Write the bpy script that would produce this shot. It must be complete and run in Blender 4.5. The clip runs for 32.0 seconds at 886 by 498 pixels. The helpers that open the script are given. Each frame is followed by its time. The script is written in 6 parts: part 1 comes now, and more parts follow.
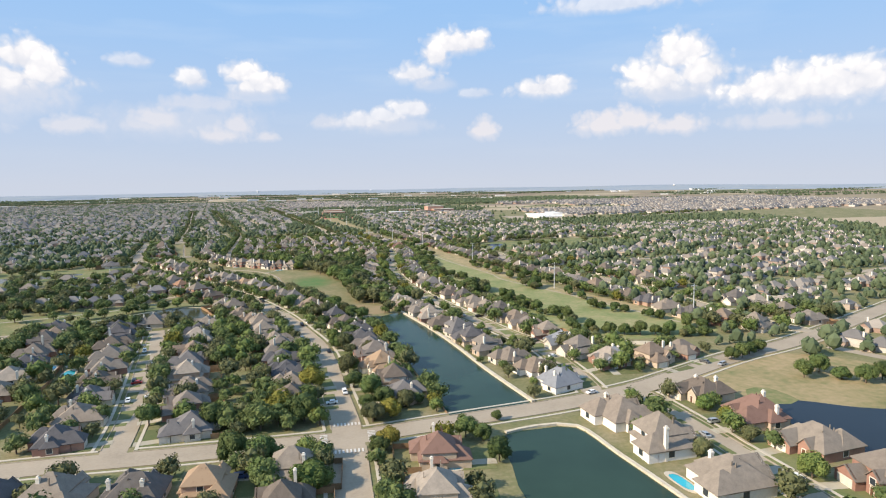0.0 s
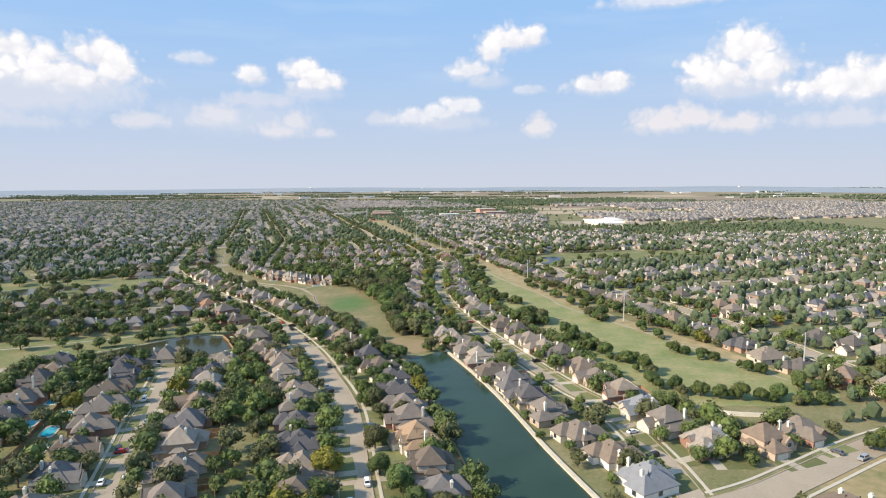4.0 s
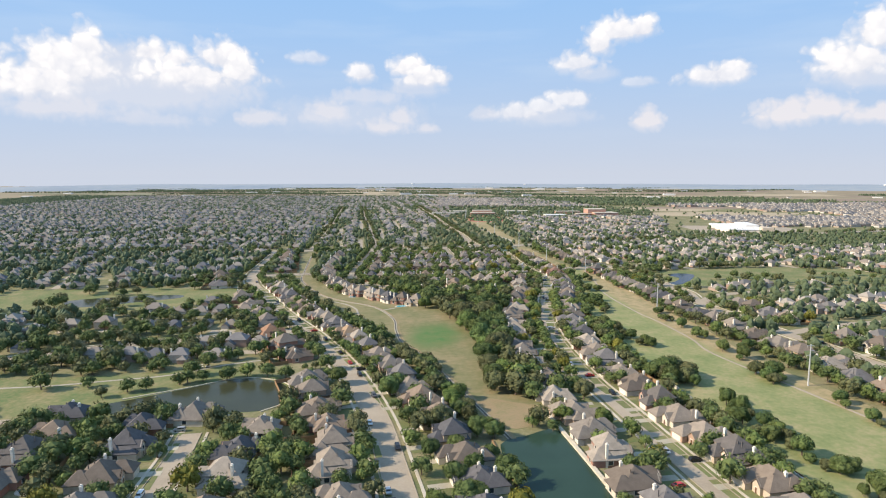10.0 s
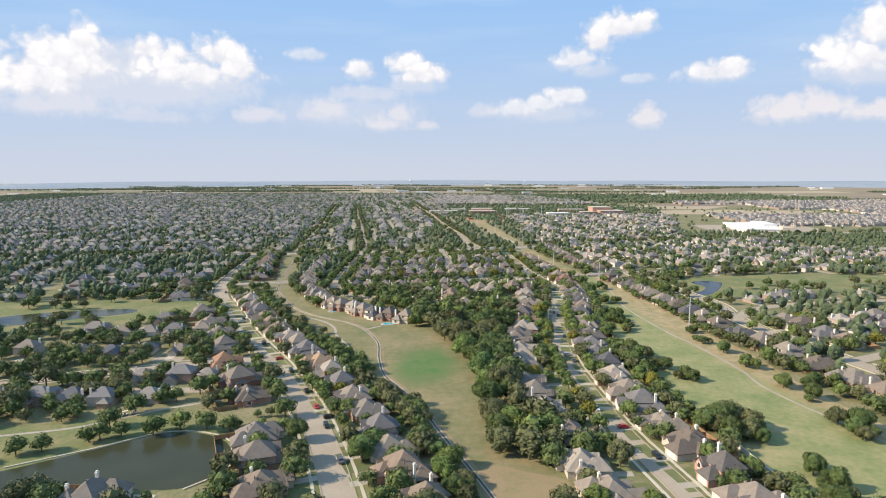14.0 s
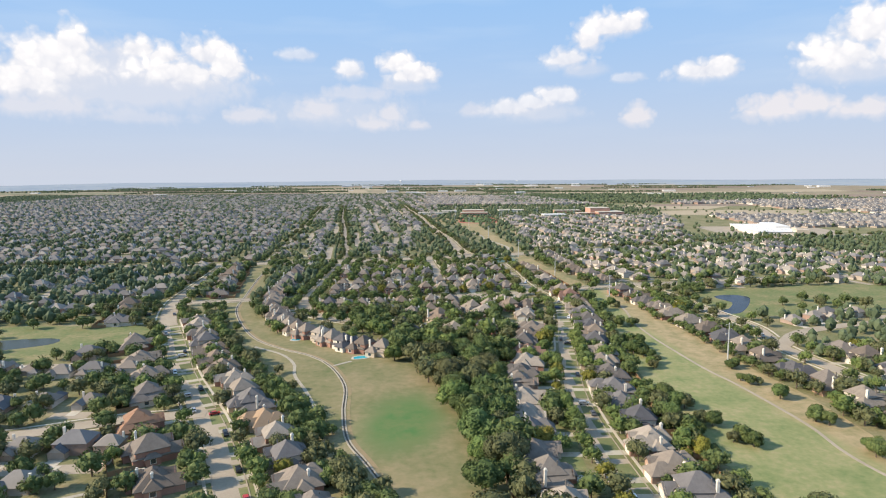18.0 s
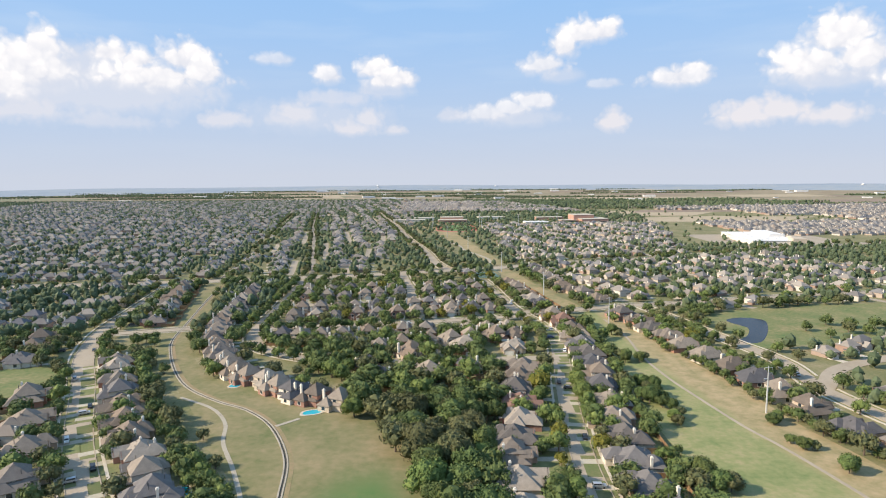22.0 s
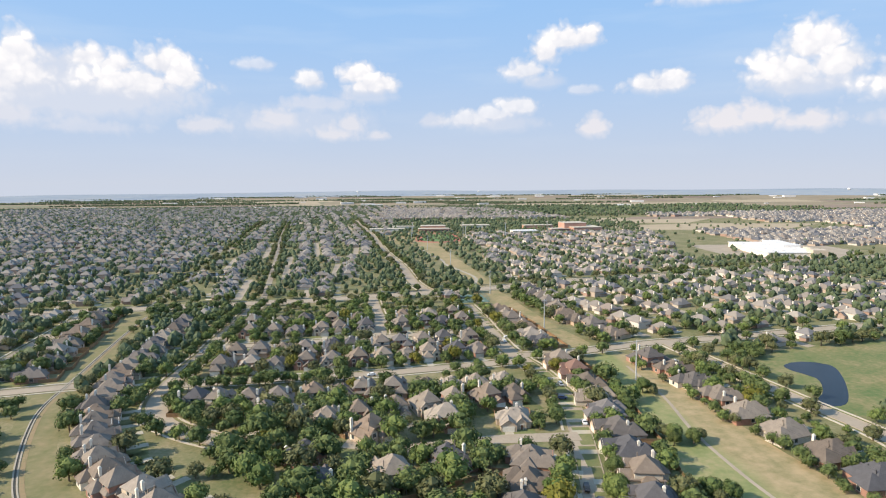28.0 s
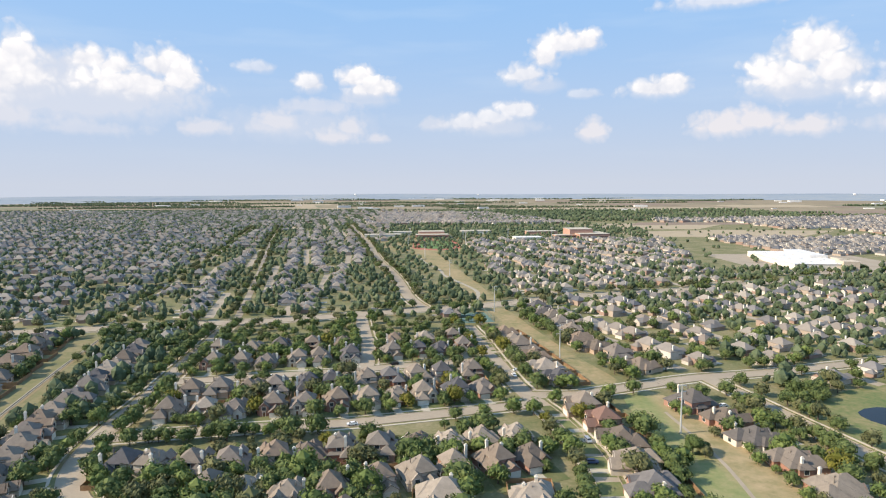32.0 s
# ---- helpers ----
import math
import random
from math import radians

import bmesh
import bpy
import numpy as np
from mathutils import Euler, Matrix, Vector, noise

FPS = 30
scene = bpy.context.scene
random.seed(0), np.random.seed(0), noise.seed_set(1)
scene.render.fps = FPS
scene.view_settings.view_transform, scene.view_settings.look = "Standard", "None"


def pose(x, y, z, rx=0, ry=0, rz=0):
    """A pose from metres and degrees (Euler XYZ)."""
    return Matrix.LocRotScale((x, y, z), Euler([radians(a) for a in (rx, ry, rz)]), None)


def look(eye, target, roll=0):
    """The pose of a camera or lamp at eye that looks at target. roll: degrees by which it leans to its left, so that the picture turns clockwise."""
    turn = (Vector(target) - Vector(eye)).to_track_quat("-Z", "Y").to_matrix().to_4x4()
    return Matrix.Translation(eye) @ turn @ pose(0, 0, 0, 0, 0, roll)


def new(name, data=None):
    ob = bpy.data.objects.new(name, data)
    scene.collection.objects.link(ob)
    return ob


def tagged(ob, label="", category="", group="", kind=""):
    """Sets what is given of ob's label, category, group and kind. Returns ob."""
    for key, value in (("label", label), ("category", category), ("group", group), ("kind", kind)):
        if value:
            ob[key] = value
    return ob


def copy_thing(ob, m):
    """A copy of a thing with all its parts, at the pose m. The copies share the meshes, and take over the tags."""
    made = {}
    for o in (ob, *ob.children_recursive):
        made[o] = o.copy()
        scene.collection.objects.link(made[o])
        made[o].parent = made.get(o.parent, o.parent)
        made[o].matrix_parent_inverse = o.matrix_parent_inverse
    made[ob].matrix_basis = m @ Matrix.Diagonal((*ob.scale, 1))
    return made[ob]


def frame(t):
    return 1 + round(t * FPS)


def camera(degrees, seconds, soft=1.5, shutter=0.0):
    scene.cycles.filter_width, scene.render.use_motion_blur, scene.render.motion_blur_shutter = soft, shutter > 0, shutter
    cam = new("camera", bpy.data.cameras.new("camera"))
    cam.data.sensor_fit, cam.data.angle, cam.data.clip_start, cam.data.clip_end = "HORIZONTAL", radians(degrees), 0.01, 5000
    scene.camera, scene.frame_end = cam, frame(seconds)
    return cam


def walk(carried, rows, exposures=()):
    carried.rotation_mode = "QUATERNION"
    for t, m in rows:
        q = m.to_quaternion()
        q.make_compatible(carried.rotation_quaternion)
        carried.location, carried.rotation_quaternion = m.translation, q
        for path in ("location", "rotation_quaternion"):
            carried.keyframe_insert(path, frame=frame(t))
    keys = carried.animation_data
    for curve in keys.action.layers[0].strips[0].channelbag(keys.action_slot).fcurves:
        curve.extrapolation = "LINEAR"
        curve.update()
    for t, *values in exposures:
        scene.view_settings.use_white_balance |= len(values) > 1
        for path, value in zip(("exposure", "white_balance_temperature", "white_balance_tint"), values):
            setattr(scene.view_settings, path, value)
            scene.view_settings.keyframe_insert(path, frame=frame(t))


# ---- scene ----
cam = camera(71.20, 32.0, 1.1)
PATH = [
    (0, look((0.00, 0.00, 86.40), (18.53, 97.65, 75.35), -0.90)),
    (0.5, look((1.79, 6.95, 87.93), (16.75, 105.21, 76.91), -0.74)),
    (1, look((3.70, 13.80, 89.43), (17.25, 112.26, 78.38), -0.59)),
    (1.5, look((5.37, 20.58, 90.93), (18.01, 119.15, 79.79), -0.46)),
    (2, look((6.83, 27.50, 92.46), (18.68, 126.15, 81.21), -0.35)),
    (2.5, look((8.14, 34.69, 93.99), (19.41, 133.41, 82.73), -0.25)),
    (4.5, look((10.84, 67.05, 99.26), (20.16, 165.94, 87.72), -0.34)),
    (5, look((11.64, 75.17, 100.43), (17.75, 174.30, 88.82), -0.31)),
    (5.5, look((12.48, 83.26, 101.54), (15.54, 182.53, 89.85), -0.28)),
    (6, look((13.24, 91.30, 102.56), (13.74, 190.62, 90.90), -0.25)),
    (6.5, look((13.85, 99.26, 103.41), (12.78, 198.57, 91.74), -0.23)),
    (7, look((14.25, 107.15, 104.00), (11.85, 206.43, 92.25), -0.21)),
    (7.5, look((14.45, 114.99, 104.33), (11.19, 214.23, 92.42), -0.19)),
    (8, look((14.50, 122.81, 104.43), (10.50, 222.00, 92.39), -0.16)),
    (8.5, look((14.50, 130.63, 104.38), (10.01, 229.79, 92.26), -0.13)),
    (9, look((14.46, 138.50, 104.25), (9.77, 237.65, 92.10), -0.10)),
    (9.5, look((14.42, 146.51, 104.06), (9.23, 245.63, 91.87), -0.08)),
    (10, look((14.35, 154.71, 103.86), (8.54, 253.80, 91.66), -0.07)),
    (10.5, look((14.21, 163.16, 103.65), (8.02, 262.21, 91.43), -0.07)),
    (11, look((14.01, 171.82, 103.45), (7.58, 270.85, 91.19), -0.08)),
    (11.5, look((13.78, 180.70, 103.24), (7.30, 279.72, 90.92), -0.09)),
    (12, look((13.64, 189.80, 103.02), (7.38, 288.83, 90.66), -0.11)),
    (12.5, look((13.54, 199.05, 102.78), (7.13, 298.08, 90.42), -0.11)),
    (13, look((13.50, 208.41, 102.55), (7.41, 307.44, 90.13), -0.12)),
    (13.5, look((13.48, 217.76, 102.30), (7.83, 316.80, 89.71), -0.12)),
    (14, look((13.48, 227.15, 102.05), (7.84, 326.19, 89.38), -0.12)),
    (14.5, look((13.56, 236.61, 101.81), (7.88, 335.64, 89.10), -0.12)),
    (16.5, look((14.08, 275.73, 101.37), (8.59, 374.74, 88.44), -0.31)),
    (17, look((13.97, 284.74, 101.50), (8.99, 383.78, 88.62), -0.35)),
    (17.5, look((13.90, 293.56, 101.67), (9.35, 392.64, 88.93), -0.37)),
    (18, look((13.83, 302.14, 101.86), (9.45, 401.23, 89.14), -0.40)),
    (18.5, look((13.87, 310.59, 102.07), (9.73, 409.70, 89.40), -0.41)),
    (19, look((13.97, 318.98, 102.28), (10.24, 418.12, 89.74), -0.40)),
    (19.5, look((14.06, 327.29, 102.48), (10.86, 426.46, 90.02), -0.42)),
    (20, look((14.10, 335.59, 102.66), (11.34, 434.79, 90.32), -0.45)),
    (20.5, look((14.10, 343.91, 102.81), (11.84, 443.13, 90.56), -0.49)),
    (21, look((14.08, 352.33, 102.92), (12.31, 451.57, 90.75), -0.50)),
    (21.5, look((14.02, 360.80, 102.99), (12.72, 460.06, 90.91), -0.48)),
    (22, look((13.97, 369.32, 102.99), (13.08, 468.60, 91.00), -0.43)),
    (22.5, look((14.00, 377.94, 102.92), (13.51, 477.23, 91.03), -0.37)),
    (23, look((14.12, 386.61, 102.84), (14.00, 485.91, 91.07), -0.33)),
    (23.5, look((14.28, 395.30, 102.75), (14.50, 494.61, 91.08), -0.33)),
    (24, look((14.48, 404.06, 102.71), (15.05, 503.38, 91.09), -0.38)),
    (24.5, look((14.69, 412.93, 102.73), (15.54, 512.25, 91.15), -0.45)),
    (25, look((14.98, 421.93, 102.78), (16.06, 521.26, 91.34), -0.53)),
    (25.5, look((15.36, 430.92, 102.84), (16.61, 530.26, 91.43), -0.59)),
    (27.5, look((17.43, 464.40, 102.38), (19.16, 563.76, 91.18), -0.53)),
    (28, look((17.82, 472.57, 102.19), (19.69, 571.92, 91.03), -0.50)),
    (28.5, look((18.19, 480.62, 102.01), (20.14, 579.99, 90.95), -0.46)),
    (29, look((18.55, 488.48, 101.88), (20.57, 587.86, 90.93), -0.42)),
    (29.5, look((18.91, 496.15, 101.79), (21.01, 595.53, 90.92), -0.39)),
    (30, look((19.22, 503.77, 101.79), (21.29, 603.16, 90.97), -0.36)),
    (30.5, look((19.41, 511.44, 101.88), (21.50, 610.84, 91.13), -0.33)),
    (31, look((19.47, 519.16, 102.01), (21.53, 618.56, 91.30), -0.30)),
    (31.5, look((19.40, 526.92, 102.19), (21.46, 626.33, 91.51), -0.27)),
    (32, look((19.27, 534.71, 102.40), (21.32, 634.12, 91.75), -0.23)),
]
walk(cam, PATH)
# world, sun, exposure ------------------------------------------------------------------------
scene.view_settings.exposure = 0.50
SUN_ELEV, SUN_FROM = 32.0, (-0.98, -0.20)      # a low sun to the west, a little behind the flight


def node(tree, kind, **inputs):
    n = tree.nodes.new(kind)
    for key, value in inputs.items():
        n.inputs[int(key[1:]) if key[0] == "_" and key[1:].isdigit() else key.replace("_", " ")].default_value = value
    return n


def link(tree, a, b):
    tree.links.new(a, b)


def math_node(tree, op, a, b=None, c=None, clamp=False):
    n = tree.nodes.new("ShaderNodeMath")
    n.operation, n.use_clamp = op, clamp
    for k, v in enumerate((a, b, c)):
        if v is None:
            continue
        if isinstance(v, (int, float)):
            n.inputs[k].default_value = v
        else:
            tree.links.new(v, n.inputs[k])
    return n.outputs[0]


def mix_color(tree, fac, a, b, blend="MIX"):
    n = tree.nodes.new("ShaderNodeMix")
    n.data_type, n.blend_type = "RGBA", blend
    for k, v in ((0, fac), (6, a), (7, b)):
        if isinstance(v, (int, float)):
            n.inputs[k].default_value = v
        elif isinstance(v, tuple):
            n.inputs[k].default_value = (*v[:3], 1)
        else:
            tree.links.new(v, n.inputs[k])
    return n.outputs[2]


# cumulus clouds: azimuth and elevation of the centre, half width, half height (degrees), density
CLOUDS = [
    (-34.0, 8.00, 3.20, 2.20, 1.00), (-25.0, 7.90, 3.80, 1.30, 1.00),
    (-36.1, 6.65, 2.53, 1.58, 1.00), (-34.1, 7.85, 2.07, 2.10, 1.00), (-32.5, 9.35, 1.30, 1.70, 1.00), (-27.9, 9.65, 1.50, 0.90, 1.00), (-26.1, 9.15, 1.30, 1.00, 1.00), (-22.5, 9.45, 2.00, 1.50, 1.00),
    (-24.1, 8.05, 2.60, 1.00, 1.00), (-21.1, 8.45, 1.50, 1.50, 1.00),
    (-15.1, 9.85, 1.50, 0.60, 0.60), (-10.6, 8.65, 1.10, 0.90, 0.90), (-6.6, 9.05, 1.40, 1.20, 1.00), (-5.2, 8.35, 2.30, 1.00, 1.00),
    (12.0, 11.75, 2.30, 1.20, 1.00), (10.3, 10.85, 1.30, 1.30, 1.00), (8.6, 9.35, 1.70, 1.10, 0.90), (13.7, 11.85, 1.40, 1.00, 1.00), (19.9, 7.85, 2.40, 1.00, 0.95), (21.0, 8.25, 1.20, 0.80, 0.95), (13.8, 7.65, 1.30, 0.45, 0.50),
    (29.4, 8.05, 2.40, 1.60, 1.00), (31.4, 9.85, 2.20, 1.90, 1.00), (33.0, 8.35, 2.00, 1.70, 1.00), (41.5, 6.75, 6.00, 1.80, 1.00), (3.4, 5.25, 2.00, 1.00, 0.80), (5.6, 5.75, 1.60, 0.80, 0.80), (8.0, 6.35, 1.70, 0.90, 0.85), (26.0, 14.45, 5.00, 0.90, 0.70),
]
SHADED = [
    (-29.5, 6.40, 8.00, 2.60, 0.72), (-12.0, 4.90, 6.00, 1.60, 0.40),
    (-29.7, 8.05, 3.00, 2.20, 0.75), (-33.9, 6.05, 4.83, 1.68, 0.60), (-23.9, 6.85, 3.40, 1.00, 0.60), (-5.6, 7.35, 2.40, 0.80, 0.50), (30.8, 6.85, 3.20, 1.00, 0.60), (6.4, 4.75, 3.00, 0.80, 0.50), (10.2, 8.35, 1.60, 0.70, 0.45),
]
FAINT = [
    (-13.6, 5.3, 1.6, 0.9, 0.6), (-15.0, 4.8, 1.4, 0.6, 0.4), (-19.6, 4.7, 2.2, 0.8, 0.5), (-8.4, 4.0, 1.8, 0.8, 0.6), (-7.2, 4.8, 1.2, 0.9, 0.6), (-4.6, 3.9, 1.0, 0.5, 0.5), (14.8, 4.3, 1.1, 1.1, 0.7),
    (25.2, 4.5, 2.2, 1.1, 0.75), (27.6, 4.8, 2.0, 1.2, 0.75), (31.2, 4.2, 2.3, 0.8, 0.7), (0.4, 5.2, 1.4, 0.7, 0.35), (-35.0, 4.9, 3.6, 0.9, 0.5), (-28.0, 4.3, 3.0, 0.6, 0.25), (39.0, 4.2, 3.0, 0.7, 0.4),
    (-10.0, 6.6, 3.0, 0.7, 0.35),
]


def build_world():
    w = bpy.data.worlds.new("world")
    scene.world = w
    w.use_nodes = True
    t = w.node_tree
    t.nodes.clear()
    out, bg = t.nodes.new("ShaderNodeOutputWorld"), t.nodes.new("ShaderNodeBackground")
    sky = t.nodes.new("ShaderNodeTexSky")
    sky.sky_type, sky.sun_disc = "NISHITA", False
    sky.sun_elevation = radians(SUN_ELEV)
    sky.sun_rotation = math.atan2(SUN_FROM[0], SUN_FROM[1])
    sky.altitude, sky.air_density, sky.dust_density, sky.ozone_density = 100, 1.0, 1.2, 2.0
    co = t.nodes.new("ShaderNodeTexCoord")
    sep = t.nodes.new("ShaderNodeSeparateXYZ")
    link(t, co.outputs["Generated"], sep.inputs[0])
    x, y, z = sep.outputs
    az = math_node(t, "MULTIPLY", math_node(t, "ARCTAN2", x, y), 57.2958)
    el = math_node(t, "MULTIPLY", math_node(t, "ARCSINE", z), 57.2958)
    # ragged edges: the direction is shifted by two scales of noise
    flat = t.nodes.new("ShaderNodeCombineXYZ")
    link(t, az, flat.inputs[0])
    link(t, el, flat.inputs[1])
    n1 = node(t, "ShaderNodeTexNoise", Scale=0.8, Detail=6.0, Roughness=0.48)
    n2 = node(t, "ShaderNodeTexNoise", Scale=0.25, Detail=3.0, Roughness=0.5)
    for n in (n1, n2):
        link(t, flat.outputs[0], n.inputs["Vector"])
    # rounded heads of several sizes
    bent = t.nodes.new("ShaderNodeVectorMath")
    bent.operation = "MULTIPLY_ADD"
    bent.inputs[1].default_value = (1.1, 1.1, 0)
    link(t, n1.outputs["Color"], bent.inputs[0])
    link(t, flat.outputs[0], bent.inputs[2])
    heads = []
    for size in (0.75, 1.7, 3.6):
        vo = node(t, "ShaderNodeTexVoronoi", Scale=size)
        vo.feature = "SMOOTH_F1"
        vo.inputs["Smoothness"].default_value = 0.25
        link(t, bent.outputs[0], vo.inputs["Vector"])
        heads.append(math_node(t, "SUBTRACT", 0.42, vo.outputs["Distance"]))
    puff = math_node(t, "ADD", math_node(t, "MULTIPLY", heads[0], 0.85), math_node(t, "ADD", math_node(t, "MULTIPLY", heads[1], 0.5), math_node(t, "MULTIPLY", heads[2], 0.16)))
    edge = math_node(t, "ADD", puff, math_node(t, "MULTIPLY_ADD", n1.outputs[0], 0.7, -0.35))
    wide = math_node(t, "SUBTRACT", math_node(t, "MULTIPLY", n2.outputs[0], 1.4), 0.7)

    def blobs(rows, soft, rag):
        total, shade = None, None
        for a, e, hw, hh, dens in rows:
            dx = math_node(t, "DIVIDE", math_node(t, "SUBTRACT", az, a), hw * 1.28)
            dy0 = math_node(t, "DIVIDE", math_node(t, "SUBTRACT", el, e), hh * 1.28)
            # flat below, domed above
            dy = math_node(t, "MAXIMUM", dy0, math_node(t, "MULTIPLY", dy0, -1.45))
            r2 = math_node(t, "ADD", math_node(t, "MULTIPLY", dx, dx), math_node(t, "MULTIPLY", dy, dy))
            d = math_node(t, "SUBTRACT", 1.22, math_node(t, "SQRT", r2))
            d = math_node(t, "ADD", d, math_node(t, "ADD", math_node(t, "MULTIPLY", edge, rag), math_node(t, "MULTIPLY", wide, 0.35)))
            fade = math_node(t, "MULTIPLY_ADD", math_node(t, "MULTIPLY", dy0, -1.0, clamp=True), 1.1, soft)      # the base melts into the haze
            m = math_node(t, "MULTIPLY", math_node(t, "DIVIDE", d, fade, clamp=True), dens)
            total = m if total is None else math_node(t, "MAXIMUM", total, m)
            s = math_node(t, "MULTIPLY", m, math_node(t, "ADD", math_node(t, "MULTIPLY_ADD", dy0, 0.42, 0.58), math_node(t, "ADD", math_node(t, "MULTIPLY", dx, -0.16), math_node(t, "MULTIPLY", puff, 0.8)), clamp=True))
            shade = s if shade is None else math_node(t, "MAXIMUM", shade, s)
        return total, shade

    thick, bright = blobs(CLOUDS, 0.50, 0.66)
    veiled, _ = blobs(SHADED, 0.6, 0.5)
    thin, _ = blobs(FAINT, 0.6, 0.8)
    # haze towards the horizon, as the lower sky has it
    haze = math_node(t, "POWER", math_node(t, "SUBTRACT", 1.0, math_node(t, "DIVIDE", el, 17.0, clamp=True), clamp=True), 1.5)
    streak = node(t, "ShaderNodeTexNoise", Scale=1.0, Detail=4.0)
    smap = t.nodes.new("ShaderNodeMapping")
    smap.inputs["Scale"].default_value = (0.05, 0.32, 1)
    link(t, flat.outputs[0], smap.inputs[0])
    link(t, smap.outputs[0], streak.inputs["Vector"])
    veil = math_node(t, "MULTIPLY", math_node(t, "SUBTRACT", streak.outputs[0], 0.5, clamp=True), 1.3, clamp=True)
    base = mix_color(t, SKY_FILL, sky.outputs[0], SKY_TOP)
    base = mix_color(t, veil, base, SKY_VEIL)
    base = mix_color(t, math_node(t, "MULTIPLY", haze, 0.97), base, SKY_LOW)
    base = mix_color(t, math_node(t, "MULTIPLY", thin, 1.0), base, CLOUD_FAINT)
    base = mix_color(t, veiled, base, CLOUD_DARK)
    lit = mix_color(t, bright, CLOUD_DARK, CLOUD_LIT)
    base = mix_color(t, thick, base, lit)
    link(t, base, bg.inputs[0])
    bg.inputs[1].default_value = SKY_STRENGTH
    link(t, bg.outputs[0], out.inputs[0])


SKY_STRENGTH = 0.0732
SKY_FILL = 0.9
SKY_TOP, SKY_VEIL, SKY_LOW = (3.35, 5.75, 9.3), (6.2, 7.6, 9.3), (6.05, 6.5, 7.5)
CLOUD_LIT, CLOUD_DARK, CLOUD_FAINT = (10.6, 10.25, 10.1), (7.3, 7.5, 8.3), (9.2, 8.55, 8.5)
build_world()

sun_data = bpy.data.lights.new("sun", "SUN")
sun_data.energy, sun_data.angle, sun_data.color = 5.0, radians(0.55), (1.0, 0.85, 0.665)
sun = new("sun", sun_data)
_k = math.cos(radians(SUN_ELEV)) / math.hypot(*SUN_FROM)
sun.matrix_world = look((SUN_FROM[0] * _k, SUN_FROM[1] * _k, math.sin(radians(SUN_ELEV))), (0, 0, 0))


# materials -------------------------------------------------------------------------------------
def material(name, tones, rough=0.85, scale=1.0, fine=8.0, by_object=0.0, palette=None, island=False, bump=0.0, bump_scale=6.0,
             metal=0.0, spec=0.3, contrast=1.0):
    """tones: three colours along two scales of noise; palette: colours picked per object."""
    m = bpy.data.materials.new(name)
    m.use_nodes = True
    t = m.node_tree
    b = t.nodes["Principled BSDF"]
    b.inputs["Roughness"].default_value, b.inputs["Metallic"].default_value = rough, metal
    b.inputs["Specular IOR Level"].default_value = spec
    co = t.nodes.new("ShaderNodeNewGeometry")
    big = node(t, "ShaderNodeTexNoise", Scale=scale, Detail=4.0, Roughness=0.6)
    small = node(t, "ShaderNodeTexNoise", Scale=scale * fine, Detail=3.0, Roughness=0.6)
    for n in (big, small):
        link(t, co.outputs["Position"], n.inputs["Vector"])
    fac = math_node(t, "ADD", math_node(t, "MULTIPLY", big.outputs[0], 0.6), math_node(t, "MULTIPLY", small.outputs[0], 0.4))
    fac = math_node(t, "MULTIPLY_ADD", math_node(t, "SUBTRACT", fac, 0.5), 2.6 * contrast, 0.5, clamp=True)
    if palette:
        info = t.nodes.new("ShaderNodeNewGeometry" if island else "ShaderNodeObjectInfo")
        ramp = t.nodes.new("ShaderNodeValToRGB")
        ramp.color_ramp.interpolation = "CONSTANT"
        while len(ramp.color_ramp.elements) < len(palette):
            ramp.color_ramp.elements.new(0.5)
        for k, c in enumerate(palette):
            ramp.color_ramp.elements[k].position = k / len(palette)
            ramp.color_ramp.elements[k].color = (*c, 1)
        link(t, info.outputs["Random Per Island" if island else "Random"], ramp.inputs[0])
        col = mix_color(t, 1.0, ramp.outputs[0], mix_color(t, fac, tones[0], tones[-1]), "MULTIPLY")
    else:
        col = mix_color(t, math_node(t, "MULTIPLY", fac, 2.0, clamp=True), tones[0], tones[1])
        if len(tones) > 2:
            col = mix_color(t, math_node(t, "MULTIPLY_ADD", fac, 2.0, -1.0, clamp=True), col, tones[2])
    if by_object:
        info = t.nodes.new("ShaderNodeNewGeometry" if island else "ShaderNodeObjectInfo")
        hsv = t.nodes.new("ShaderNodeHueSaturation")
        r = info.outputs["Random Per Island" if island else "Random"]
        hsv.inputs["Hue"].default_value = 0.5
        link(t, math_node(t, "MULTIPLY_ADD", r, by_object * 1.2, 1.0 - by_object * 0.6), hsv.inputs["Value"])
        link(t, math_node(t, "MULTIPLY_ADD", math_node(t, "FRACT", math_node(t, "MULTIPLY", r, 7.31)), -0.03 * (by_object > 0.3), 0.515), hsv.inputs["Hue"])
        link(t, col, hsv.inputs["Color"])
        col = hsv.outputs[0]
    link(t, col, b.inputs["Base Color"])
    if bump:
        bn = node(t, "ShaderNodeTexNoise", Scale=bump_scale, Detail=4.0)
        link(t, co.outputs["Position"], bn.inputs["Vector"])
        bm_ = node(t, "ShaderNodeBump", Strength=bump, Distance=0.1)
        link(t, bn.outputs[0], bm_.inputs["Height"])
        link(t, bm_.outputs[0], b.inputs["Normal"])
    return m


def plain(name, color, rough=0.6, metal=0.0, spec=0.5):
    m = material(name, [tuple(c * 0.9 for c in color), tuple(min(1, c * 1.08) for c in color)], rough, 1.5, 6.0, metal=metal, spec=spec)
    return m


